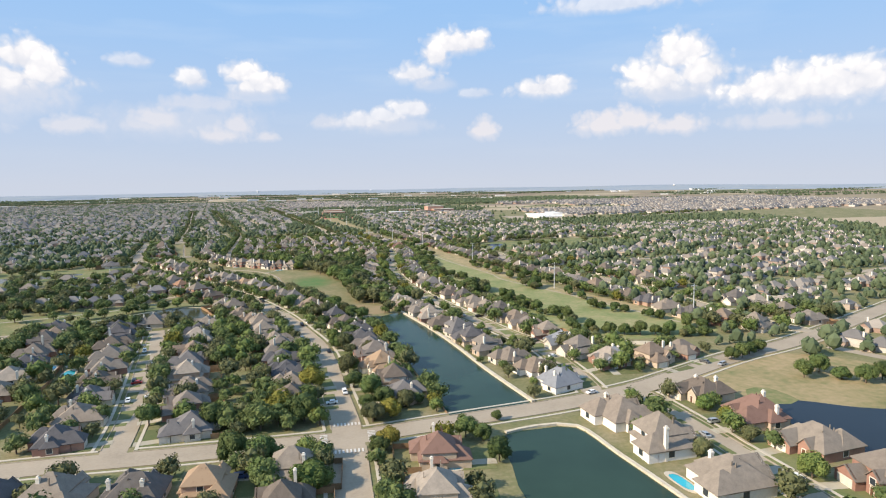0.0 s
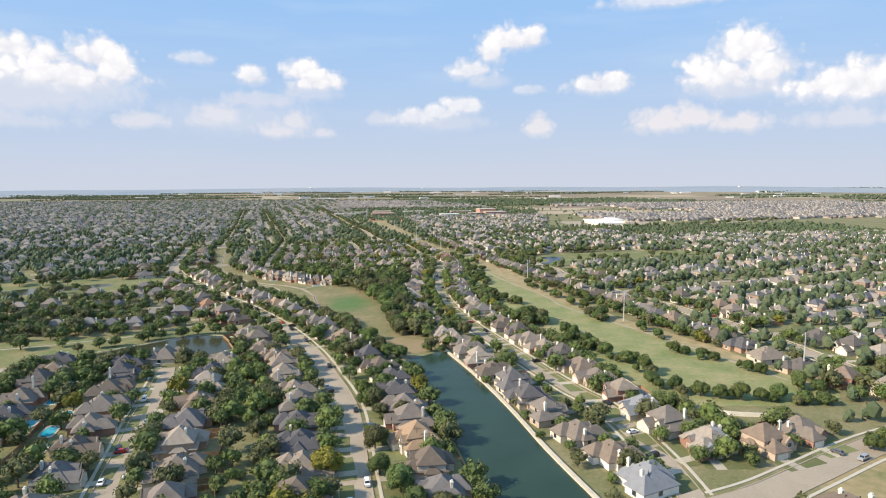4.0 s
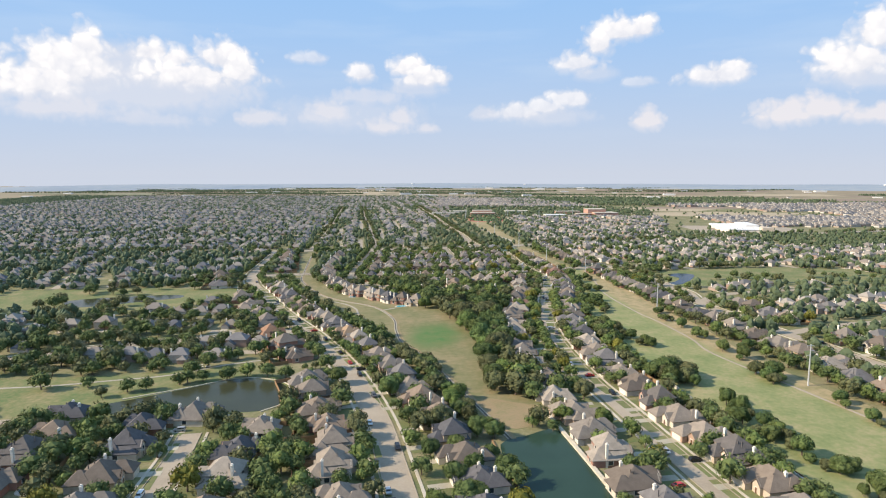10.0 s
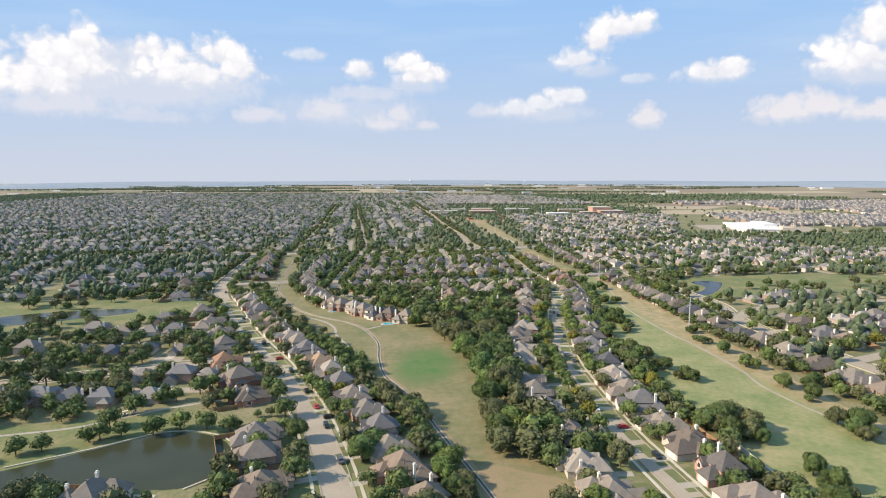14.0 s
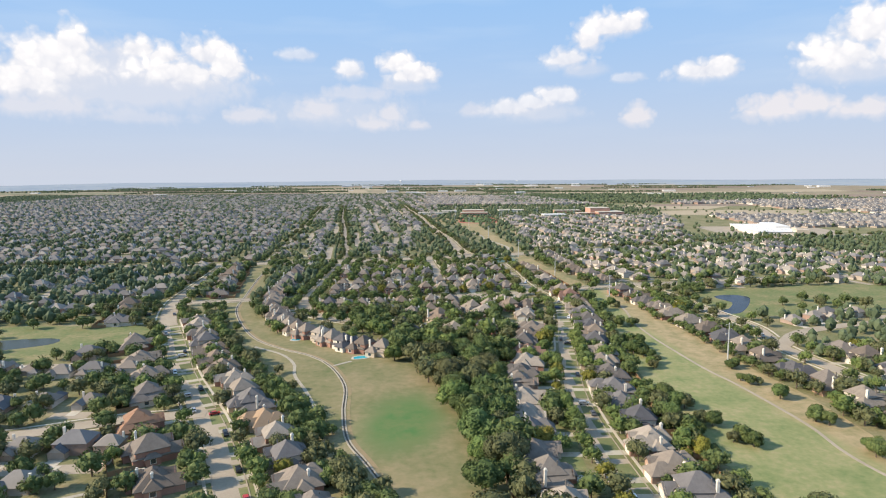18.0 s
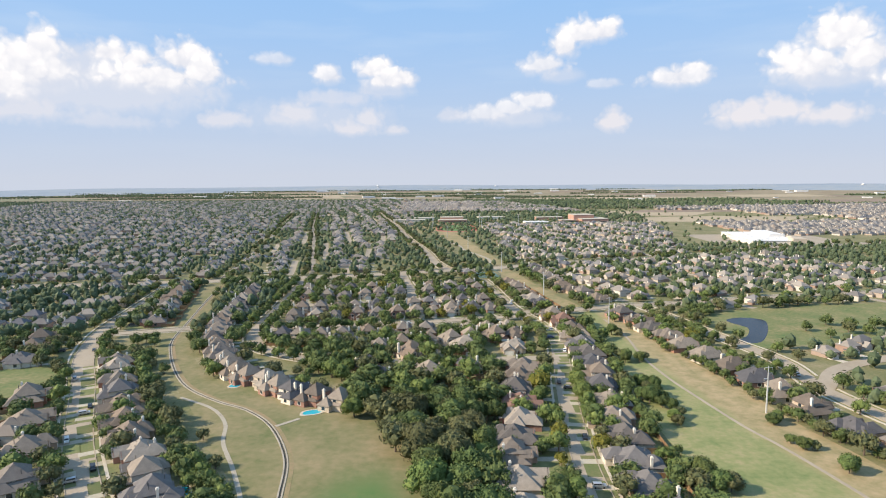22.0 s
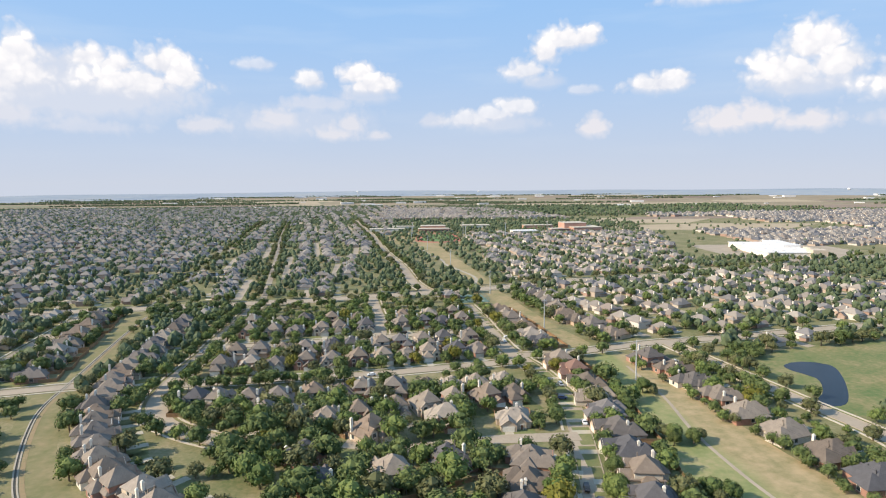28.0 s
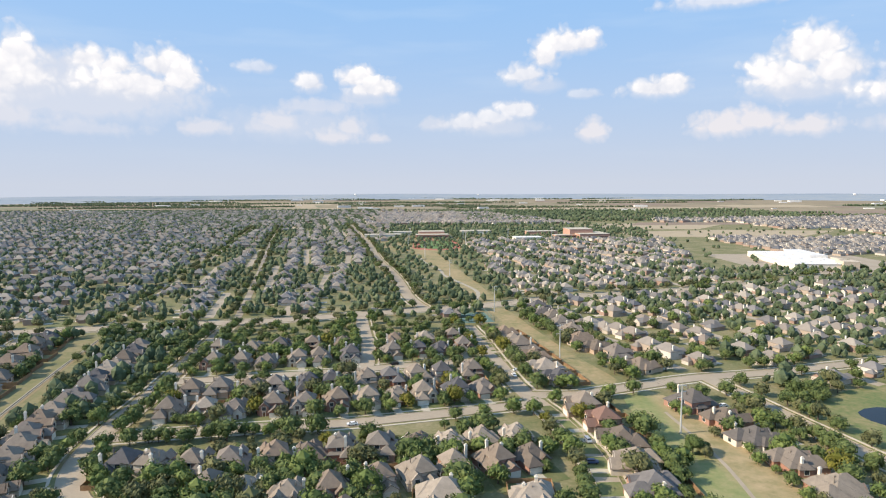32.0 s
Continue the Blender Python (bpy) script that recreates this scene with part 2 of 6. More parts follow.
W1 = [(0.82, 0.82, 0.82), (1.12, 1.12, 1.12)]
M_LAWN = material("lawn", [(0.300, 0.245, 0.150), (0.185, 0.175, 0.084), (0.090, 0.118, 0.042)], 0.95, 0.045, 14.0, bump=0.3)
M_FAIRWAY = material("fairway", [(0.290, 0.230, 0.122), (0.165, 0.175, 0.072), (0.085, 0.140, 0.045)], 0.95, 0.05, 8.0, bump=0.2)
M_DRY = material("dry_grass", [(0.38, 0.285, 0.165), (0.275, 0.225, 0.115), (0.150, 0.165, 0.066)], 0.95, 0.035, 8.0, bump=0.2)
M_GREEN = material("bright_turf", [(0.205, 0.225, 0.09), (0.135, 0.215, 0.08), (0.085, 0.21, 0.075)], 0.95, 0.05, 7.0, bump=0.2)


def blend_over(m, other, soft, build):
    """Lets a second growth of grass show where build() gives a positive distance in metres."""
    t = m.node_tree
    b = t.nodes["Principled BSDF"]
    geo = t.nodes.new("ShaderNodeNewGeometry")
    sep = t.nodes.new("ShaderNodeSeparateXYZ")
    link(t, geo.outputs["Position"], sep.inputs[0])
    n = node(t, "ShaderNodeTexNoise", Scale=0.07, Detail=5.0, Roughness=0.6)
    link(t, geo.outputs["Position"], n.inputs["Vector"])
    d = math_node(t, "ADD", build(t, sep.outputs[0], sep.outputs[1]), math_node(t, "MULTIPLY_ADD", n.outputs[0], 3.0 * soft, -1.5 * soft))
    fac = math_node(t, "MULTIPLY_ADD", d, 0.5 / soft, 0.5, clamp=True)
    n2 = node(t, "ShaderNodeTexNoise", Scale=0.14, Detail=7.0, Roughness=0.68)
    link(t, geo.outputs["Position"], n2.inputs["Vector"])
    patch = math_node(t, "MULTIPLY_ADD", math_node(t, "SUBTRACT", n2.outputs[0], 0.5), 3.2, 0.5, clamp=True)
    src = b.inputs["Base Color"].links[0].from_socket
    link(t, mix_color(t, fac, src, mix_color(t, patch, other[0], other[1])), b.inputs["Base Color"])
    return m


def right_of_path(t, x, y):
    u = math_node(t, "MULTIPLY", math_node(t, "SUBTRACT", y, 330), 1 / 470)
    px = math_node(t, "ADD", math_node(t, "MULTIPLY_ADD", u, -182.0, 211.0), math_node(t, "MULTIPLY", math_node(t, "MULTIPLY", u, u), 94.0))
    return math_node(t, "SUBTRACT", x, px)


def turf_ring(t, x, y):
    dx, dy = math_node(t, "ADD", x, 14), math_node(t, "MULTIPLY", math_node(t, "SUBTRACT", y, 543), 0.55)
    return math_node(t, "SUBTRACT", 15.5, math_node(t, "SQRT", math_node(t, "ADD", math_node(t, "MULTIPLY", dx, dx), math_node(t, "MULTIPLY", dy, dy))))


M_STRIP = blend_over(material("long_fairway", [(0.350, 0.290, 0.160), (0.225, 0.235, 0.100), (0.130, 0.180, 0.062)], 0.95, 0.055, 7.0, bump=0.2),
                     ((0.40, 0.305, 0.175), (0.225, 0.20, 0.095)), 3.6, right_of_path)
M_BASIN = blend_over(material("basin_grass", [(0.285, 0.225, 0.128), (0.195, 0.178, 0.086), (0.105, 0.130, 0.046)], 0.95, 0.04, 7.0, bump=0.2),
                     ((0.070, 0.155, 0.045), (0.130, 0.165, 0.060)), 6.0, turf_ring)
M_FIELDS = material("far_fields", [(0.20, 0.155, 0.10), (0.28, 0.23, 0.15), (0.12, 0.12, 0.07)], 0.95, 0.0016, 9.0)
M_SOIL = material("bare_soil", [(0.30, 0.21, 0.125), (0.26, 0.20, 0.11), (0.17, 0.17, 0.07)], 0.95, 0.09, 9.0, bump=0.3)
M_ROAD = material("road_concrete", [(0.285, 0.238, 0.180), (0.345, 0.290, 0.220), (0.390, 0.330, 0.252)], 0.9, 0.07, 14.0, bump=0.05)
M_WALKWAY = material("pale_concrete", [(0.40, 0.355, 0.285), (0.49, 0.44, 0.355)], 0.9, 0.3, 8.0, bump=0.05)
M_DRIVE = material("drive_concrete", [(0.31, 0.27, 0.215), (0.40, 0.355, 0.285)], 0.9, 0.2, 8.0, by_object=0.2)
M_CHANNEL = material("channel_concrete", [(0.22, 0.195, 0.15), (0.37, 0.33, 0.26)], 0.9, 0.25, 8.0)
# shade of the sunken ditch, painted as a dark colour
M_DITCH_SHADE = material("ditch_shade", [(0.030, 0.028, 0.020), (0.065, 0.058, 0.042)], 0.6, 0.3, 8.0)
M_STONE = material("limestone_wall", [(0.38, 0.33, 0.25), (0.55, 0.49, 0.38)], 0.9, 0.4, 8.0, bump=0.4)
M_ROOF = material("shingle", [(0.84, 0.82, 0.80), (1.36, 1.33, 1.29)], 0.9, 0.5, 7.0, bump=0.4, bump_scale=9.0, palette=[
    (0.165, 0.143, 0.122), (0.200, 0.172, 0.144), (0.105, 0.097, 0.092), (0.230, 0.198, 0.164), (0.165, 0.146, 0.130), (0.078, 0.079, 0.087),
    (0.175, 0.144, 0.116), (0.205, 0.179, 0.150), (0.135, 0.130, 0.130), (0.185, 0.146, 0.114), (0.265, 0.235, 0.200), (0.125, 0.105, 0.088), (0.092, 0.090, 0.095), (0.170, 0.153, 0.135)])
M_ROOF_TAN = material("tan_shingle", [(0.25, 0.170, 0.108), (0.32, 0.225, 0.145)], 0.9, 0.5, 7.0, bump=0.4)
M_ROOF_RED = material("red_brown_shingle", [(0.150, 0.090, 0.070), (0.200, 0.122, 0.096)], 0.9, 0.5, 7.0, bump=0.4)
M_ROOF_TILE = material("terracotta_roof", [(0.22, 0.120, 0.075), (0.28, 0.165, 0.105)], 0.9, 0.5, 7.0, bump=0.4)
M_ROOF_BLUE = material("blue_grey_shingle", [(0.16, 0.17, 0.185), (0.22, 0.23, 0.245)], 0.9, 0.5, 7.0, bump=0.4)
M_BRICK = material("brick", W1, 0.9, 0.6, 9.0, bump=0.2, palette=[
    (0.34, 0.185, 0.135), (0.42, 0.315, 0.235), (0.50, 0.42, 0.33), (0.30, 0.17, 0.13), (0.56, 0.49, 0.40), (0.40, 0.27, 0.20),
    (0.46, 0.36, 0.275), (0.52, 0.46, 0.385), (0.35, 0.205, 0.155), (0.62, 0.56, 0.48), (0.48, 0.39, 0.30), (0.58, 0.52, 0.43)])
M_TAN_BRICK = material("tan_brick", [(0.40, 0.33, 0.25), (0.54, 0.46, 0.36)], 0.9, 0.6, 9.0, bump=0.2)
M_WHITE = material("white_siding", [(0.62, 0.58, 0.52), (0.76, 0.72, 0.66)], 0.8, 0.5, 6.0)
M_TRIM = material("cream_trim", [(0.58, 0.53, 0.45), (0.72, 0.67, 0.58)], 0.7, 1.0, 6.0)
M_PANE = plain("window_pane", (0.03, 0.04, 0.05), 0.08, 0.0, 0.6)
M_DOOR = plain("stained_door", (0.12, 0.06, 0.035), 0.5)
M_TURF = material("front_lawn", [(0.21, 0.178, 0.092), (0.150, 0.155, 0.064), (0.105, 0.138, 0.048)], 0.95, 0.12, 9.0, by_object=0.3)
M_GARAGE = material("garage_panel", [(0.50, 0.46, 0.40), (0.66, 0.62, 0.55)], 0.6, 0.8, 5.0, by_object=0.2)
M_FENCE = material("cedar_fence", [(0.15, 0.075, 0.045), (0.26, 0.15, 0.09)], 0.9, 0.5, 9.0, by_object=0.25)
M_BARK = material("bark", [(0.075, 0.055, 0.04), (0.14, 0.11, 0.085)], 0.95, 1.5, 8.0, bump=0.5)
M_POOL = plain("pool_water", (0.03, 0.36, 0.46), 0.06, 0.0, 0.5)
M_STEEL = plain("galvanised_steel", (0.55, 0.56, 0.56), 0.5, 0.4)
M_WHITE_ROOF = material("white_membrane", [(0.58, 0.565, 0.54), (0.70, 0.685, 0.66)], 0.7, 0.05, 8.0)
M_RED_BRICK = material("school_brick", [(0.36, 0.20, 0.15), (0.45, 0.27, 0.21)], 0.9, 0.05, 8.0)
M_TRACK = plain("running_track", (0.36, 0.13, 0.085), 0.9)
M_COURT = plain("court_green", (0.10, 0.17, 0.145), 0.85)
M_TYRE = plain("rubber", (0.02, 0.02, 0.02), 0.9)
M_GLASS = plain("car_glass", (0.02, 0.025, 0.03), 0.08, 0.0, 0.6)
M_PAINT_WHITE = plain("road_paint", (0.56, 0.53, 0.48), 0.8)


def leaf_material(name, dark, light, by=0.45, scale=0.35):
    m = material(name, [dark, light], 0.75, scale, 7.0, by_object=by, spec=0.15)
    t = m.node_tree
    b = t.nodes["Principled BSDF"]
    geo = t.nodes.new("ShaderNodeNewGeometry")
    src = b.inputs["Base Color"].links[0].from_socket
    hsv = t.nodes.new("ShaderNodeHueSaturation")
    r = geo.outputs["Random Per Island"]
    link(t, math_node(t, "MULTIPLY_ADD", r, 0.6, 0.85), hsv.inputs["Value"])
    link(t, math_node(t, "MULTIPLY_ADD", r, -0.03, 0.515), hsv.inputs["Hue"])
    link(t, src, hsv.inputs["Color"])
    link(t, hsv.outputs[0], b.inputs["Base Color"])
    return m


M_LEAF = leaf_material("oak_leaves", (0.041, 0.062, 0.021), (0.081, 0.110, 0.037))
M_LEAF_LIGHT = leaf_material("light_leaves", (0.058, 0.092, 0.024), (0.108, 0.144, 0.042))
M_LEAF_YELLOW = leaf_material("yellowing_leaves", (0.115, 0.115, 0.022), (0.170, 0.160, 0.032))
M_LEAF_OLIVE = leaf_material("dusty_leaves", (0.050, 0.060, 0.027), (0.094, 0.100, 0.045))
M_GROVE = leaf_material("grove_leaves", (0.038, 0.058, 0.020), (0.085, 0.112, 0.039), 0.0, 0.10)
M_GROVE_LIGHT = leaf_material("grove_light_leaves", (0.050, 0.080, 0.023), (0.104, 0.138, 0.042), 0.0, 0.10)
M_GROVE_OLIVE = leaf_material("grove_dusty_leaves", (0.047, 0.056, 0.026), (0.098, 0.104, 0.047), 0.0, 0.10)


def water_material(name, color):
    m = bpy.data.materials.new(name)
    m.use_nodes = True
    t = m.node_tree
    b = t.nodes["Principled BSDF"]
    b.inputs["Base Color"].default_value = (*color, 1)
    b.inputs["Roughness"].default_value = 0.16
    b.inputs["Specular IOR Level"].default_value = 0.09
    geo = t.nodes.new("ShaderNodeNewGeometry")
    n = node(t, "ShaderNodeTexNoise", Scale=0.9, Detail=5.0, Roughness=0.65)
    link(t, geo.outputs["Position"], n.inputs["Vector"])
    n3 = node(t, "ShaderNodeTexNoise", Scale=0.05, Detail=3.0)
    link(t, geo.outputs["Position"], n3.inputs["Vector"])
    link(t, mix_color(t, n3.outputs[0], tuple(c * 0.75 for c in color), tuple(c * 1.25 for c in color)), b.inputs["Base Color"])
    bp = node(t, "ShaderNodeBump", Strength=0.12, Distance=0.08)
    link(t, n.outputs[0], bp.inputs["Height"])
    link(t, bp.outputs[0], b.inputs["Normal"])
    return m


M_WATER = water_material("pond_water", (0.028, 0.054, 0.038))
M_WATER_OLIVE = water_material("silty_water", (0.046, 0.050, 0.028))
M_WATER_BLUE = water_material("deep_water", (0.015, 0.022, 0.030))


# the plan --------------------------------------------------------------------------------------
rng = random.Random(7)
X0, Y0, X1, Y1, CELL = -1900.0, 60.0, 1900.0, 3400.0, 2.0
TAKEN = np.zeros((int((X1 - X0) / CELL), int((Y1 - Y0) / CELL)), dtype=np.uint8)      # 1 road, 2 water, 4 open grass, 8 house, 16 tree


def window_of(xa, ya, xb, yb):
    i0, i1 = max(0, int((xa - X0) / CELL)), min(TAKEN.shape[0], int((xb - X0) / CELL) + 1)
    j0, j1 = max(0, int((ya - Y0) / CELL)), min(TAKEN.shape[1], int((yb - Y0) / CELL) + 1)
    gx = X0 + (np.arange(i0, i1)[:, None] + 0.5) * CELL
    gy = Y0 + (np.arange(j0, j1)[None, :] + 0.5) * CELL
    return slice(i0, i1), slice(j0, j1), gx, gy


def stamp_disc(x, y, r, bit):
    a, b, gx, gy = window_of(x - r, y - r, x + r, y + r)
    TAKEN[a, b][(gx - x) ** 2 + (gy - y) ** 2 < r * r] |= bit


def stamp_poly(pts, bit):
    xs, ys = [p[0] for p in pts], [p[1] for p in pts]
    a, b, gx, gy = window_of(min(xs), min(ys), max(xs), max(ys))
    inside = np.zeros((gx.shape[0], gy.shape[1]), dtype=bool)
    for (xa, ya), (xb, yb) in zip(pts, pts[1:] + pts[:1]):
        if ya == yb:
            continue
        cross = ((gy >= min(ya, yb)) & (gy < max(ya, yb)))
        inside ^= cross & (gx < xa + (gy - ya) * (xb - xa) / (yb - ya))
    TAKEN[a, b][inside] |= bit


def stamp_line(pts, half, bit):
    for (xa, ya), (xb, yb) in zip(pts, pts[1:]):
        a, b, gx, gy = window_of(min(xa, xb) - half, min(ya, yb) - half, max(xa, xb) + half, max(ya, yb) + half)
        dx, dy = xb - xa, yb - ya
        s = np.clip(((gx - xa) * dx + (gy - ya) * dy) / (dx * dx + dy * dy + 1e-9), 0, 1)
        TAKEN[a, b][(gx - xa - s * dx) ** 2 + (gy - ya - s * dy) ** 2 < half * half] |= bit


def taken(x, y, bits):
    i, j = int((x - X0) / CELL), int((y - Y0) / CELL)
    return not (0 <= i < TAKEN.shape[0] and 0 <= j < TAKEN.shape[1]) or bool(TAKEN[i, j] & bits)


def curve(pts, step=6.0, closed=False):
    """A smooth line through the given corners."""
    p = [Vector((*q, 0)) for q in pts]
    out = []
    n = len(p)
    for k in range(n if closed else n - 1):
        a = p[(k - 1) % n] if closed or k else p[0] * 2 - p[1]
        b, c = p[k], p[(k + 1) % n]
        d = p[(k + 2) % n] if closed or k + 2 < n else p[-1] * 2 - p[-2]
        m = max(1, int((c - b).length / step))
        for i in range(m):
            u = i / m
            q = 0.5 * (2 * b + (c - a) * u + (2 * a - 5 * b + 4 * c - d) * u * u + (3 * b - a - 3 * c + d) * u ** 3)
            out.append((q.x, q.y))
    if not closed:
        out.append(tuple(p[-1][:2]))
    return out


def normals(line):
    out = []
    for k in range(len(line)):
        a, b = line[max(0, k - 1)], line[min(len(line) - 1, k + 1)]
        d = Vector((b[0] - a[0], b[1] - a[1])).normalized()
        out.append((d.y, -d.x))         # to the right of the way
    return out


def offset(line, d):
    return [(x + nx * d, y + ny * d) for (x, y), (nx, ny) in zip(line, normals(line))]


def mesh_from(name, verts, faces, mats, index=None, smooth=False):
    me = bpy.data.meshes.new(name)
    me.from_pydata(verts, [], faces)
    for m in mats if isinstance(mats, (list, tuple)) else [mats]:
        me.materials.append(m)
    if index is not None:
        me.polygons.foreach_set("material_index", index)
    if smooth:
        me.polygons.foreach_set("use_smooth", [True] * len(me.polygons))
    me.update()
    return me


def thing(name, label, category, group="", kind="", data=None):
    return tagged(new(name, data), label, category, group, kind)


def part(name, data, parent, label="", m=None):
    """One mesh object under a thing or under a part."""
    ob = new(name, data)
    ob.parent = parent
    if m is not None:
        ob.matrix_basis = m
    if label:
        ob["label"] = label
    return ob


def ribbon(name, line, left, right, z, height, mat_, label, category, parent=None):
    """A strip with thickness along a line, from left to right offset (metres)."""
    a, b = offset(line, left), offset(line, right)
    v, f = [], []
    for p, q in zip(a, b):
        v += [(p[0], p[1], z), (q[0], q[1], z), (q[0], q[1], z - height), (p[0], p[1], z - height)]
    for k in range(len(line) - 1):
        i, j = 4 * k, 4 * k + 4
        f += [(i, i + 1, j + 1, j), (i + 1, i + 2, j + 2, j + 1), (i + 3, i, j, j + 3)]
    f += [(0, 3, 2, 1), (4 * len(line) - 4, 4 * len(line) - 3, 4 * len(line) - 2, 4 * len(line) - 1)]
    me = mesh_from(name, v, f, mat_)
    return part(name, me, parent) if parent else thing(name, label, category, kind="structure", data=me)


def sheet(name, pts, z, mat_, label, category="", smooth_edge=True, drop=0.05):
    line = curve(pts, 5.0, True) if smooth_edge else list(pts)
    bm = bmesh.new()
    top = [bm.verts.new((x, y, z)) for x, y in line]
    face = bm.faces.new(top)
    if face.normal.z < 0:
        face.normal_flip()
    ext = bmesh.ops.extrude_face_region(bm, geom=[face])
    for e in ext["geom"]:
        if isinstance(e, bmesh.types.BMVert):
            e.co.z -= drop
    bmesh.ops.triangulate(bm, faces=[q for q in bm.faces if len(q.verts) > 4])
    bmesh.ops.recalc_face_normals(bm, faces=bm.faces[:])
    me = bpy.data.meshes.new(name)
    bm.to_mesh(me)
    bm.free()
    me.materials.append(mat_)
    return thing(name, label, category or name, kind="structure", data=me)


# ground ------------------------------------------------------------------------------------------
def build_ground():
    v, f, idx = [], [], []
    xs = [-5000, -2400, -1300, -500, 500, 1300, 2400, 5000]
    ys = [-5000, -300, 900, 1800, 2600, 3300, 5000]
    for y in ys:
        for x in xs:
            v.append((x, y, 0))
    n = len(xs)
    for j in range(len(ys) - 1):
        for i in range(n - 1):
            f.append((j * n + i, j * n + i + 1, (j + 1) * n + i + 1, (j + 1) * n + i))
            idx.append(0 if ys[j + 1] <= 2600 and xs[i] >= -2400 and xs[i + 1] <= 1300 else 1)
    thing("ground", "dull green and brown suburban ground reaching the horizon", "ground", kind="structure",
          data=mesh_from("ground", v, f, [M_LAWN, M_FIELDS], idx))


build_ground()

# roads: centre line, width, with or without pavements
ROADS = {
    "street_A": ([(5, 60), (5, 167), (5, 207), (1, 255), (-5, 318), (-17, 366), (-31, 412), (-57, 474), (-90, 535), (-130, 597), (-168, 665), (-197, 716), (-218, 774), (-232, 850), (-250, 940), (-268, 968)], 10.2, True),
    "street_B": ([(-70, 206), (-74, 240), (-82, 285), (-88, 316), (-96, 364), (-101, 386)], 8.4, True),
    "road_C": ([(-160, 199), (-95, 203), (-52, 203), (0, 204), (29, 208), (53, 212), (88, 218), (124, 228), (149, 239), (190, 258), (246, 279), (354, 333), (520, 420)], 11.0, True),
    "street_D": ([(104, 222), (107, 257), (106, 303), (98, 332), (90, 366), (80, 416), (70, 465), (64, 520), (62, 567), (65, 612), (71, 665), (77, 710), (80, 748), (75, 790), (64, 832), (57, 881), (52, 930), (46, 970)], 8.4, True),
    "street_E": ([(122, 228), (124, 200), (125, 179), (126, 150), (130, 90)], 8.5, True),
    "street_F": ([(-214, 765), (-194, 770), (-165, 778), (-140, 783)], 8.4, True),
    "street_G": ([(-60, 706), (-80, 716), (-98, 730), (-110, 752), (-116, 785), (-118, 838), (-122, 890), (-128, 986)], 8.6, True),
    "street_H": ([(-114, 778), (-58, 787), (-20, 791), (16, 799), (67, 812)], 8.4, True),
    "street_H2": ([(-118, 848), (-81, 856), (-31, 865), (10, 876), (57, 884)], 8.5, True),
    "street_N": ([(-36, 1015), (-26, 950), (-20, 918), (-17, 872)], 8.4, True),
    "road_I": ([(-620, 905), (-420, 940), (-279, 960), (-172, 980), (-92, 995), (-31, 1015), (18, 1030), (71, 1046), (140, 1080), (253, 1110), (397, 1168), (560, 1235), (900, 1370)], 15.0, True),
    "street_J": ([(16, 1030), (0, 1085), (-19, 1208), (-50, 1360), (-89, 1600), (-139, 1850), (-175, 2050)], 9.5, True),
    "street_L": ([(-260, 470), (-210, 505), (-160, 527), (-132, 540), (-98, 549)], 8.5, True),
    "street_M": ([(63, 824), (90, 824), (114, 832), (157, 847), (205, 856), (300, 880), (420, 900)], 8.4, True),
    "street_K": ([(262, 290), (250, 330), (246, 400), (240, 455), (228, 510), (214, 560), (200, 610), (192, 655), (196, 700), (186, 745), (176, 790), (164, 846)], 8.5, True),
    "street_P": ([(-160, 199), (-172, 260), (-180, 330), (-188, 395)], 8.5, False),
    "street_Q": ([(192, 655), (225, 690), (300, 716), (420, 730)], 8.5, False),
    "street_R": ([(246, 410), (300, 420), (380, 440), (520, 480)], 8.5, False),
    "street_S": ([(214, 560), (280, 590), (380, 610), (520, 630)], 8.5, False),
    "street_U": ([(-128, 1000), (-150, 1111), (-190, 1300), (-227, 1468), (-269, 1669), (-330, 1980)], 5.6, False),
    "street_V": ([(-215, 985), (-247, 1190), (-283, 1400), (-337, 1685), (-395, 2000)], 5.6, False),
    "street_T": ([(-17, 705), (8, 700), (40, 706), (76, 708)], 8.0, False),
}
LINES = {k: curve(v[0], 5.0) for k, v in ROADS.items()}
for k, (pts, w, walks) in ROADS.items():
    stamp_line(LINES[k], w / 2 + (4.0 if walks else 2.0), 1)


def near_other_road(name, x, y, pad):
    for k, line in LINES.items():
        if k == name:
            continue
        half = ROADS[k][1] / 2 + pad
        for (xa, ya), (xb, yb) in zip(line[::2], line[2::2] + line[-1:]):
            if abs(x - xa) < 30 and abs(y - ya) < 30:
                dx, dy = xb - xa, yb - ya
                s = min(1, max(0, ((x - xa) * dx + (y - ya) * dy) / (dx * dx + dy * dy + 1e-9)))
                if (x - xa - s * dx) ** 2 + (y - ya - s * dy) ** 2 < half * half:
                    return True
    return False


